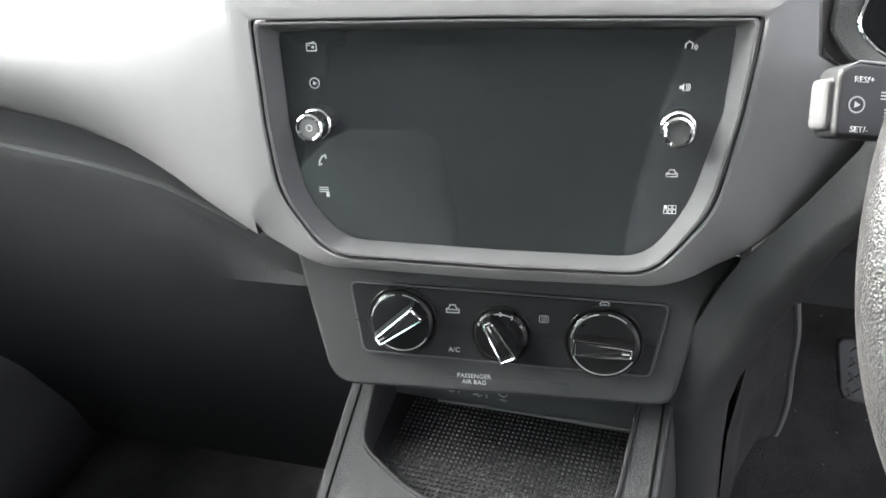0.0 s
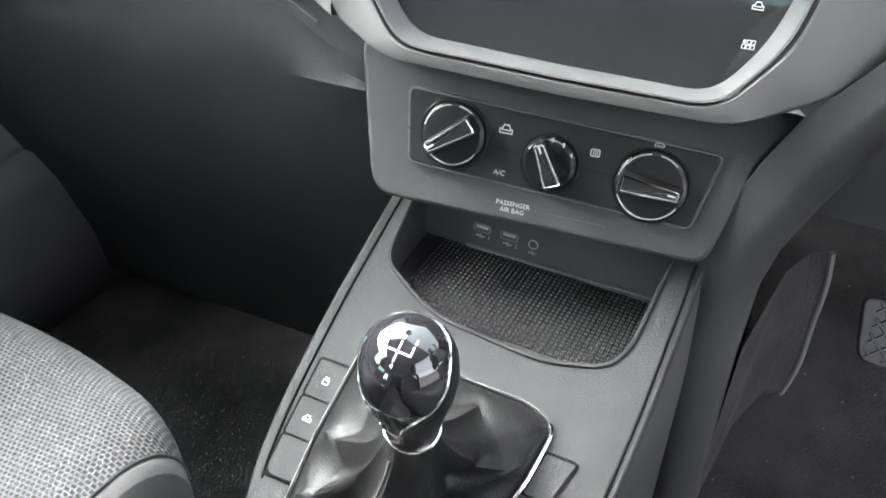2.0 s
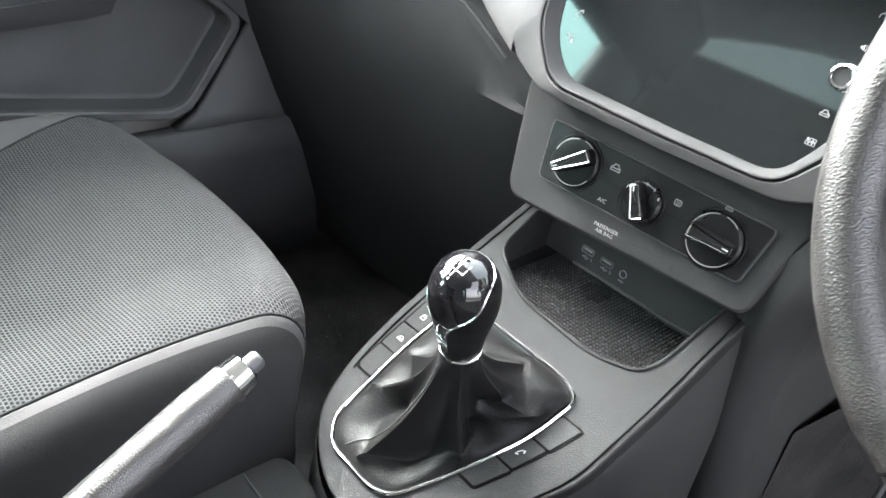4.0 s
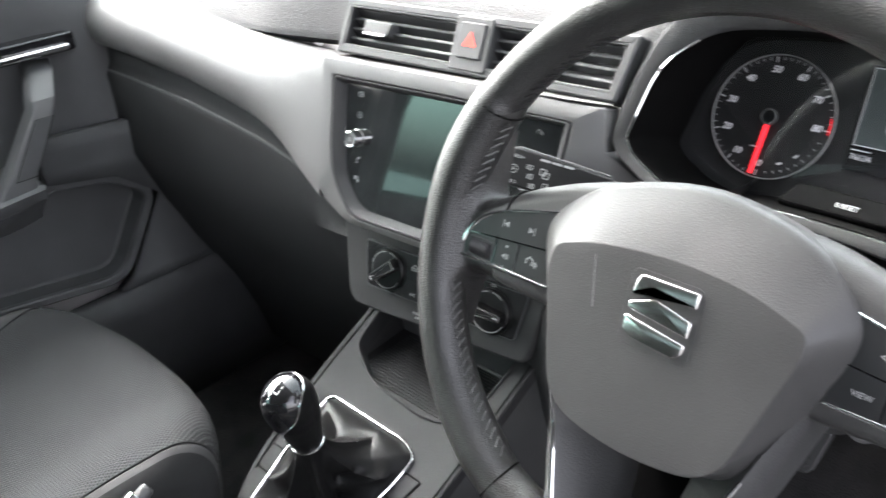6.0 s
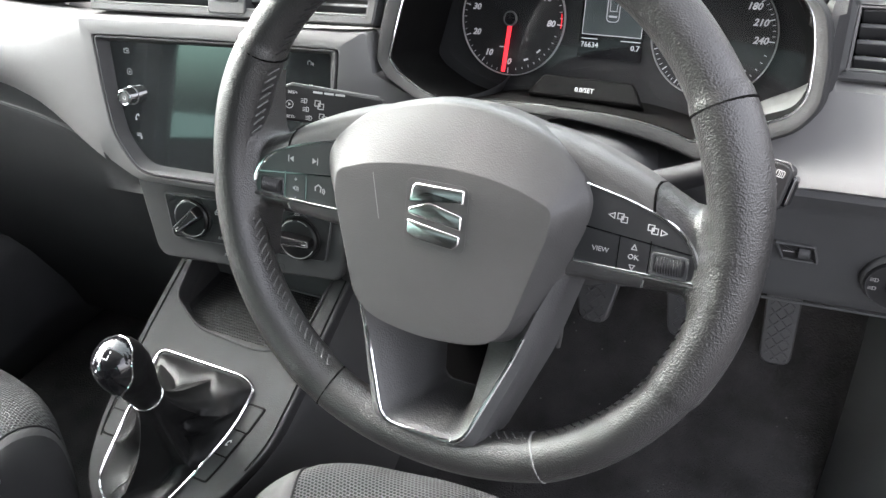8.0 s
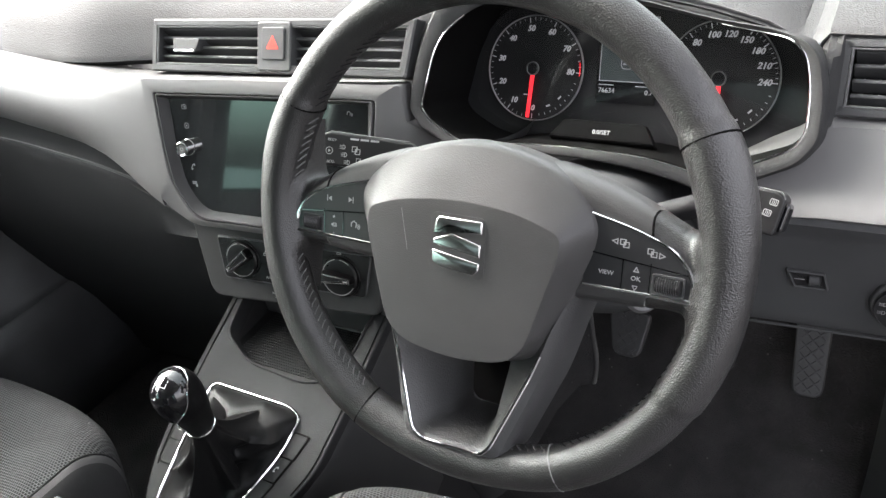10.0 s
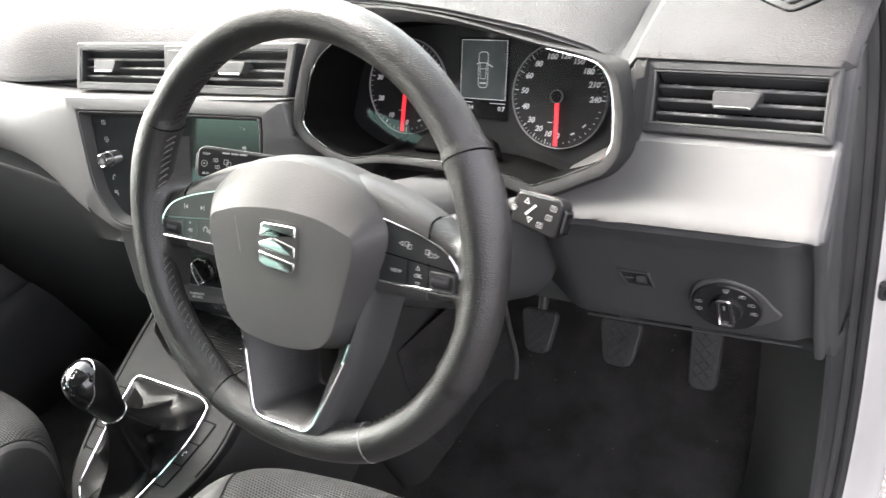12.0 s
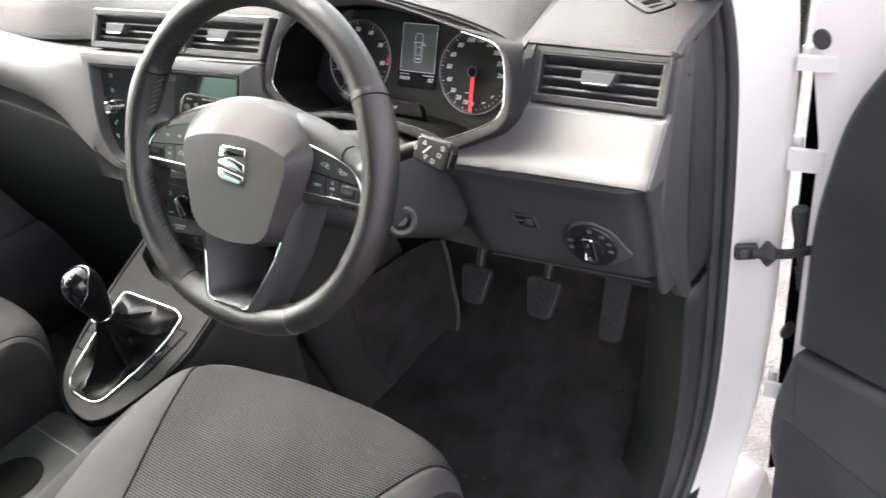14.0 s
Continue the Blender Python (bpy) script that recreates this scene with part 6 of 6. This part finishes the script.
def car_seat(cx, yf, slopes, recline, pale, label):
    st = thing("car_seat", (cx, yf - 0.28, -0.03), label, "seat", "front seats")
    HW = 0.236

    def front(x):
        return yf + 0.012 - 0.075 * abs(x / HW) ** 3.2

    def top(x, y):
        d = max(0.0, front(x) - y)
        R = 0.055
        roll = R - math.sqrt(max(0.0, R * R - max(0.0, R - d) ** 2))
        e = max(0.0, abs(x) - (HW - 0.045))
        side = 0.045 - math.sqrt(max(0.0, 0.045 ** 2 - min(0.045, e) ** 2))
        return 0.322 + 0.014 * smoothstep(0.10, 0.19, abs(x)) - roll - side - 0.055 * smoothstep(0.08, 0.5, d) + 0.006 * math.cos(x * 9)

    def seam(side, d):
        return side * max(0.10, 0.205 - slopes[0 if side < 0 else 1] * d)

    rows_c, rows_b = [], {-1: [], 1: []}
    for j in range(40):
        d = 0.5 * (j / 39) ** 1.6
        c = []
        lo, hi = seam(-1, d), seam(1, d)
        for i in range(33):
            x = lo + (hi - lo) * i / 32
            y = front(x) - d
            c.append((cx + x, y, top(x, y) - (0.002 if i in (0, 32) else 0)))
        rows_c.append(c)
        for s in (-1, 1):
            b = []
            for i in range(11):
                x = seam(s, d) + (s * HW - seam(s, d)) * i / 10
                y = front(x) - d
                b.append((cx + x, y, top(x, y) - (0.0025 if i == 0 else 0)))
            rows_b[s].append(b)
    skirt = [[(p[0], p[1] - q * 0.01, p[2] - dz) for p in rows_c[0]] for q, dz in ((3, 0.13), (0.6, 0.06), (0, 0.012))]
    part("cushion", rings(B(), skirt + rows_c, False), CLOTH, st, "woven grey cloth cushion")
    for s in (-1, 1):
        sk = [[(p[0], p[1] - q * 0.01, p[2] - dz) for p in rows_b[s][0]] for q, dz in ((3, 0.13), (0.6, 0.06), (0, 0.012))]
        part("bolster", rings(B(), [r[:pale[s > 0]] for r in sk + rows_b[s]], False), SIDE, st, "plain pale grey bolster")
        part("bolster_seam", tube(B(), [Vector(r[0]) + Vector((0, 0, 0.0012)) for r in rows_b[s]], 0.0012, 6), SEATSIDE, st)
        part("bolster_side", rings(B(), [r[pale[s > 0] - 1:] for r in sk + rows_b[s]], False), SEATSIDE, st, "dark cloth side of the cushion")
        bm = B()
        rings(bm, [[(p[0][0], p[0][1], p[0][2] + 0.003), (p[0][0] + s * 0.006, p[0][1], p[0][2] - 0.03), (p[0][0] + s * 0.006, p[0][1], 0.16), (p[0][0] - s * 0.03, p[0][1], 0.06)] for p in [(r[-1],) for r in rows_b[s]]], False)
        part("side_panel", bm, SEATSIDE, st, "dark cloth side")
    bm = B()
    rings(bm, [[(cx + x, yf + y, z) for x, y in rounded([(-0.20, -0.52), (0.20, -0.52), (0.20, -0.09), (0.0, -0.06), (-0.20, -0.09)], 0.05)] for z in (0.0, 0.20)], True, (True, True))
    part("base", bm, SEATSIDE, st, "dark seat base")
    L = []
    for z, y, w, t in ((0.24, -0.52, 0.22, 0.10), (0.40, -0.58, 0.225, 0.11), (0.54, -0.63, 0.20, 0.10), (0.66, -0.67, 0.165, 0.09), (0.76, -0.70, 0.13, 0.07), (0.80, -0.71, 0.08, 0.04)):
        L.append([(cx + w * math.copysign(abs(math.cos(a)) ** 0.6, math.cos(a)), yf + y - recline * (z - 0.24) - 0.03 - t * 0.5 + t * 0.5 * math.copysign(abs(math.sin(a)) ** 0.6, math.sin(a))  , 0.24 + (z - 0.24) * (1 - 0.35 * recline)) for a in [q * math.tau / 28 for q in range(28)]])
    part("backrest", rings(B(), L, True, (True, True)), CLOTH, st, "woven grey cloth backrest")
    return st


car_seat(0.355, 0.062, (0.34, 0.34), 0.0, (7, 7), "driver's seat in grey woven cloth with paler bolsters")
car_seat(-0.362, -0.002, (0.34, 0.03), 0.8, (7, 4), "reclined passenger seat in grey woven cloth with paler bolsters")

# ---- pedals ----
for nm, o, w0, w1, h, lean, yaw in (("accelerator_pedal", (0.507, 0.568, 0.152), 0.040, 0.047, 0.122, 30, 4), ("brake_pedal", (0.392, 0.525, 0.165), 0.042, 0.067, 0.070, 28, 0), ("clutch_pedal", (0.269, 0.505, 0.172), 0.038, 0.063, 0.068, 28, 0)):
    p = thing(nm, o, "black ribbed rubber pedal above the carpet", "pedal", "pedals")
    M = plane_at(o, yaw, lean)
    po_ = rounded([(-w0 / 2, -h / 2), (w0 / 2, -h / 2), (w1 / 2, h / 2), (-w1 / 2, h / 2)], 0.014, 4)
    pd_ = part("pad", slab(B(), po_, M, -0.012, 0.0, 0.003), MAT, p, "black rubber pad")
    bm = B()
    for k in range(-9, 10):
        for s in (-1, 1):
            x0, y0 = k * 0.017, 0
            pts = []
            for t in range(-60, 61):
                x, y = x0 + t * 0.0015, s * t * 0.0015
                if abs(x) < w0 / 2 - 0.004 and abs(y) < h / 2 - 0.004:
                    pts.append((x, y))
            if len(pts) > 1:
                tube(bm, [M @ Vector((q[0], q[1], 0.0004)) for q in (pts[0], pts[-1])], 0.0016, 5)
    part("ribs", bm, MAT, pd_, "crossed ribs", 0)
    part("arm", tube(B(), [M @ Vector((0, h * 0.35, -0.012)), Vector((o[0] + 0.01, o[1] + 0.10, o[2] + 0.20)), Vector((o[0] + 0.01, o[1] + 0.16, o[2] + 0.32))], 0.008, 10), DARKER, p, "black steel arm")

# ---- passenger's door ----
pd = thing("passenger_door", (-0.72, 0, -0.03), "dark plastic passenger door with grab handle and storage pocket", "car door")
DX = Matrix(((0, 0, 1, -0.655), (1, 0, 0, 0), (0, 1, 0, 0), (0, 0, 0, 1)))   # x along the car, y up, z into the cabin
pocket = rounded([(-0.60, 0.446), (0.030, 0.441), (0.121, 0.424), (0.173, 0.386), (0.108, 0.283), (0.085, 0.272), (-0.220, 0.316), (-0.60, 0.362)], [0, 0.01, 0.02, 0.02, 0.02, 0.02, 0, 0], 4)
bm = B()
rings(bm, [[(-0.655 + dx, y, z) for y in (-0.66, -0.3, 0.0, 0.15, 0.3, 0.45, 0.55)] for z, dx in ((-0.02, -0.03), (0.10, -0.006), (0.20, 0.0), (0.248, 0.0))], False)
solid(part("lower_panel", bm, DOORM, pd, "dark grained lower panel"), 0.03, -1)
bm = B()
rings(bm, [[DX @ Vector((p.x, p.y, h)) for p in q] for q, h in ((inset(pocket, -0.007), -0.02), (inset(pocket, -0.007), 0.002), (inset(pocket, -0.005), 0.005), (inset(pocket, -0.001), 0.004), (pocket, 0.0), (inset(pocket, 0.004), -0.03), (inset(pocket, 0.01), -0.034))], True, (False, True))
part("pocket", bm, DOORM, pd, "door pocket with a raised rim")
part("pocket_rim", band(B(), inset(pocket, -0.012), inset(pocket, 0.0005), DX, -0.004, 0.0075, 0.002), DOORTRIM, pd, "raised grey rim")
bm = B()   # panel before the pocket, towards the dashboard
edgeF = [Vector((0.028, 0.455)), Vector((0.126, 0.435)), Vector((0.187, 0.384)), Vector((0.116, 0.268)), Vector((0.085, 0.250))]
far = [Vector((0.03, 0.52)), Vector((0.30, 0.50)), Vector((0.55, 0.40)), Vector((0.55, 0.24)), Vector((0.55, 0.22))]
rings(bm, [[DX @ Vector((*a.lerp(b, k), -0.0005)) for a, b in zip(edgeF, far)] for k in (0, 0.3, 0.7, 1)], False)
solid(part("front_panel", bm, DOORM, pd, "dark grained panel"), 0.02)
bm = B()   # upper panel, hollowed behind the handle
rows_ = []
for i in range(29):
    y = -0.66 + 1.2 * i / 28
    hol = 0.055 * (1 - smoothstep(0.06, 0.16, y))
    rows_.append([(-0.655 - dx - hol * hk, y, z) for z, dx, hk in ((0.44, 0.0, 0.6), (0.47, 0.004, 1), (0.53, 0.012, 1), (0.60, 0.020, 0.8), (0.66, 0.025, 0.4), (0.70, 0.03, 0.1), (0.715, 0.04, 0), (0.72, 0.08, 0))])
rings(bm, rows_, False)
solid(part("upper_panel", bm, DOORM, pd, "charcoal upper panel"), 0.01)
AR = [(-0.60, 0.435), (-0.30, 0.440), (-0.129, 0.4575), (0.025, 0.4675)]
bm = B()
rows_ = []
for i in range(25):
    y = -0.62 + 0.638 * i / 24
    z = curve_at(AR, y)
    tp = smoothstep(0.04, -0.05, y)
    lower = curve_at([(-0.62, 0.385), (-0.21, 0.410), (0.01, 0.428), (0.04, 0.44)], y)
    rows_.append([(-0.72, y, z + 0.008), (-0.66, y, z + 0.005), (-0.632, y, z + 0.003), (-0.618, y, z), (-0.613, y, z - 0.006), (-0.618, y, z - 0.020), (-0.626 , y, lower + 0.012), (-0.632, y, lower + 0.004), (-0.645, y, lower - 0.012 * tp), (-0.668, y, lower - 0.03)])
rings(bm, rows_, False)
part("armrest", bm, DOORTRIM, pd, "charcoal armrest")
part("armrest_line", tube(B(), [(-0.6265, -0.62 + 0.655 * i / 12, curve_at([(-0.62, 0.385), (-0.21, 0.410), (0.01, 0.428), (0.04, 0.44)], -0.62 + 0.655 * i / 12) + 0.012) for i in range(13)], 0.0014, 6), DARKER, pd)
bm = B()
rings(bm, [[(-0.655, y, z + 0.014), (-0.628, y, z + 0.012), (-0.610, y, z + 0.005), (-0.604, y, z - 0.006), (-0.611, y, z - 0.026), (-0.64, y, z - 0.034)] for y, z in ((-0.62, 0.437), (-0.35, 0.444), (-0.17, 0.456), (-0.145, 0.458))], False)
part("elbow_pad", bm, DOORTRIM, pd, "padded elbow rest")
GRAB = [(0.455, -0.617, -0.050, 0.012), (0.474, -0.617, -0.037, 0.014), (0.484, -0.617, -0.026, 0.019), (0.566, -0.618, 0.0335, 0.0655), (0.579, -0.621, 0.037, 0.0715), (0.592, -0.635, 0.0455, 0.080), (0.604, -0.656, 0.058, 0.091), (0.610, -0.690, 0.070, 0.102), (0.611, -0.720, 0.076, 0.106)]   # height, inner face, rear and front edge
part("grab_handle", rings(B(), [[(x - 0.028, y0, z), (x - 0.007, y0, z), (x - 0.0015, y0 + 0.0025, z), (x, y0 + 0.006, z), (x, y1 - 0.006, z), (x - 0.0015, y1 - 0.0025, z), (x - 0.007, y1, z), (x - 0.028, y1, z)] for z, x, y0, y1 in GRAB], True, (True, True)), DOORTRIM, pd, "charcoal grab handle", 25, False)
bm = B()
rings(bm, [[(-0.6165, y0, z), (-0.6160, y0 + 0.001, z), (-0.6160, y1 - 0.001, z), (-0.6165, y1, z)] for z, y0, y1 in ((0.482, -0.013, 0.0135), (0.483, -0.0125, 0.0142), (0.554, 0.034, 0.0565), (0.555, 0.0345, 0.0568))], False)
part("handle_inlay", bm, DOORM, pd)
part("handle_line", tube(B(), [(-0.6170, -0.0150, 0.4815), (-0.6165, 0.0135, 0.4815), (-0.6168, 0.0580, 0.5555), (-0.6172, 0.0335, 0.5558), (-0.6170, -0.0150, 0.4815)], 0.0006, 5), VOID, pd)
part("window_switch", slab(B(), rounded(rect(0.05, 0.020), 0.004, 3), Matrix.Translation((-0.668, -0.005, 0.468)) @ Matrix.Rotation(radians(90), 4, "Z"), -0.01, 0.002, 0.001), GLOSS, pd, "black window switch")
part("switch_key", tube(B(), [(-0.668, -0.020, 0.472), (-0.668, 0.002, 0.472)], 0.0035, 8), BEZEL, pd, "silver key")
part("opener", slab(B(), rounded(rect(0.125, 0.026, 0.075, 0.632), 0.006, 3), DX @ Matrix.Translation((0, 0, -0.025)), -0.02, 0.006, 0.003), GLOSS, pd, "black opener recess")
part("opener_lever", slab(B(), rounded(rect(0.11, 0.010, 0.07, 0.627), 0.003, 3), DX @ Matrix.Translation((0, 0, -0.02)), -0.01, 0.010, 0.003), CHROME, pd, "chrome opener lever")
bm = B()
rings(bm, [[(-0.74 + 0.12 * (z - 0.72) / 0.42, y, z) for z in (0.715, 1.14)] for y in (-0.62, 0.30)], False)
pw = solid(part("window_glass", bm, GLASS, pd, "green tinted window glass"), 0.004)
pw.visible_shadow = False
bm = B()
rings(bm, [[(x, y, z) for x, z in ((-0.70, -0.03), (-0.74, 0.3), (-0.76, 0.715))] for y in (-0.66, 0.62)], False)
solid(part("skin", bm, PAINT, pd, "white outer skin"), 0.004, 1)

# ---- driver's door, standing open ----
dd = thing("driver_door", (0.81, 0.56, -0.1), "white car door standing open with a black inner panel", "car door")
DOOR = Matrix.Translation((0.805, 0.548, 0.0)) @ Matrix.Rotation(radians(-24), 4, "Z")   # x along the open door, y to its outside
bm = B()
sh = [(-0.035, 0.66), (-0.02, 0.705), (0.02, 0.74), (0.98, 0.78), (1.02, -0.10), (0.04, -0.14), (0.0, -0.05), (-0.004, 0.10), (-0.006, 0.30), (-0.004, 0.50), (-0.02, 0.58)]
rings(bm, [[DOOR @ Vector((x, y, z)) for x, z in rounded(sh, 0.02, 3)] for y in (0.0, 0.0035)], True, (True, True))
part("inner_sheet", bm, PAINT, dd, "white painted inner sheet")
bm = B()
rings(bm, [[DOOR @ Vector((x, y, z)) for x, z in rounded([(0.03, 0.72), (0.98, 0.76), (1.0, -0.10), (0.04, -0.12)], 0.03, 3)] for y in (0.03, 0.15)], True, (True, True))
part("shell", bm, PAINT, dd, "white painted door shell")
bm = B()
rings(bm, [[DOOR @ Vector((x, y, z)) for y in (0.004, 0.04, 0.12)] for x, z in ((0.012, 0.62), (0.012, 0.3), (0.012, -0.08))], False)
part("hinge_face", bm, CARPET, dd, "dark hinge side")
card = rounded([(0.100, 0.668), (1.0, 0.71), (1.0, 0.24), (0.022, 0.215), (0.020, 0.42), (0.046, 0.575)], [0.014, 0, 0, 0, 0.05, 0.05], 5)
bm = B()
DC = DOOR @ Matrix.Rotation(radians(90), 4, "X")    # x along, y up, z towards the cabin
slab(bm, card, DC, 0.002, 0.034, 0.010)
part("card", bm, DARKER, dd, "black grained upper card")
card2 = rounded([(0.022, 0.205), (0.35, 0.235), (1.0, 0.26), (1.0, -0.10), (0.045, -0.12), (-0.005, 0.02), (-0.001, 0.10)], [0.01, 0, 0, 0, 0.03, 0.04, 0.03], 5)
part("lower_card", slab(B(), card2, DC, 0.002, 0.046, 0.014), DARK, dd, "dark lower card")
part("speaker_grille", slab(B(), rounded([(0.02, 0.085), (0.30, 0.045), (0.30, -0.09), (0.02, -0.09)], 0.01, 3), DC, 0.04, 0.048, 0.001), DARKER, dd, "ribbed speaker grille")
bm = B()
for k in range(26):
    y = 0.075 - 0.0062 * k
    tube(bm, [DC @ Vector((0.024, y, 0.048)), DC @ Vector((0.296, y - 0.035 + 0.001 * k, 0.048))], 0.0014, 5)
part("grille_ribs", bm, DARK, dd, "", 0)
part("grommet", lathe(B(), DC @ Matrix.Translation((-0.018, 0.642, 0)), [(0.0125, 0.0), (0.0125, 0.002), (0.010, 0.003)], 24), RUBBER, dd, "black grommet")
for z, w in ((0.485, 0.030), (0.092, 0.026), (0.615, 0.018)):
    bm = B()
    bk = [(0.766, 0.553), (0.795, 0.553), (0.822, 0.560), (0.822, 0.566), (0.795, 0.562), (0.766, 0.562)]
    rings(bm, [[(x, y - 0.012, zz) for x, y in bk] for zz in (z - w / 2, z + w / 2)], True, (True, True))
    hg = part("hinge", bm, PAINT, dd, "white hinge bracket")
    part("hinge_pin", tube(B(), [(0.772, 0.566, z - w * 0.7), (0.772, 0.566, z + w * 0.8)], 0.007, 12), PAINT, hg)
# near-black sheet that paints the shade between door and wing
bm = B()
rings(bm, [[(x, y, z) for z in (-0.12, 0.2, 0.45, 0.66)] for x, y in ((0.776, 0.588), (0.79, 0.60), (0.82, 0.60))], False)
part("hinge_shade", bm, VOID, dd, "near-black sheet for the shade behind the hinges")
part("cable_sleeve", tube(B(), [(0.785, 0.560, 0.405), (0.787, 0.562, 0.39), (0.795, 0.568, 0.34), (0.802, 0.572, 0.28)], [0.011, 0.013, 0.012, 0.009], 12), RUBBER, dd, "black rubber cable sleeve")
for k in range(5):
    part("sleeve_rib", tube(B(), [Vector((0.799 + 0.0012 * k, 0.569, 0.305 - 0.008 * k)) + Vector((0.012 * math.cos(q), 0.012 * math.sin(q), 0)) for q in [w * math.tau / 14 for w in range(14)]], 0.002, 5, True), RUBBER, dd)
part("check_plate", slab(B(), rounded(rect(0.030, 0.022), 0.005, 3), plane_at((0.742, 0.470, 0.379), 28, 0), -0.004, 0.004, 0.0015), RUBBER, dd, "black check strap plate")
part("check_bolt", lathe(B(), plane_at((0.738, 0.468, 0.379), 28, 0), [(0.007, 0.002), (0.007, 0.007), (0.005, 0.0085)], 20), DARK, dd, "steel bolt")
part("check_strap", tube(B(), [(0.748, 0.468, 0.379), (0.765, 0.482, 0.374), (0.785, 0.51, 0.362), (0.812, 0.555, 0.35)], 0.0055, 8, False, 1.4), RUBBER, dd, "black check strap")
part("check_stop", lathe(B(), Matrix.Translation((0.766, 0.483, 0.374)) @ Vector((0.7, 0.6, -0.2)).to_track_quat("Z", "Y").to_matrix().to_4x4(), [(0.006, -0.012), (0.017, -0.002), (0.017, 0.002), (0.007, 0.014)], 6), RUBBER, dd, "black rubber stop")
part("jamb_plug", lathe(B(), plane_at((0.786, 0.560, 0.20), 60, 0), [(0.014, 0), (0.014, 0.003), (0.010, 0.005)], 20), RUBBER, dd, "black rubber plug")
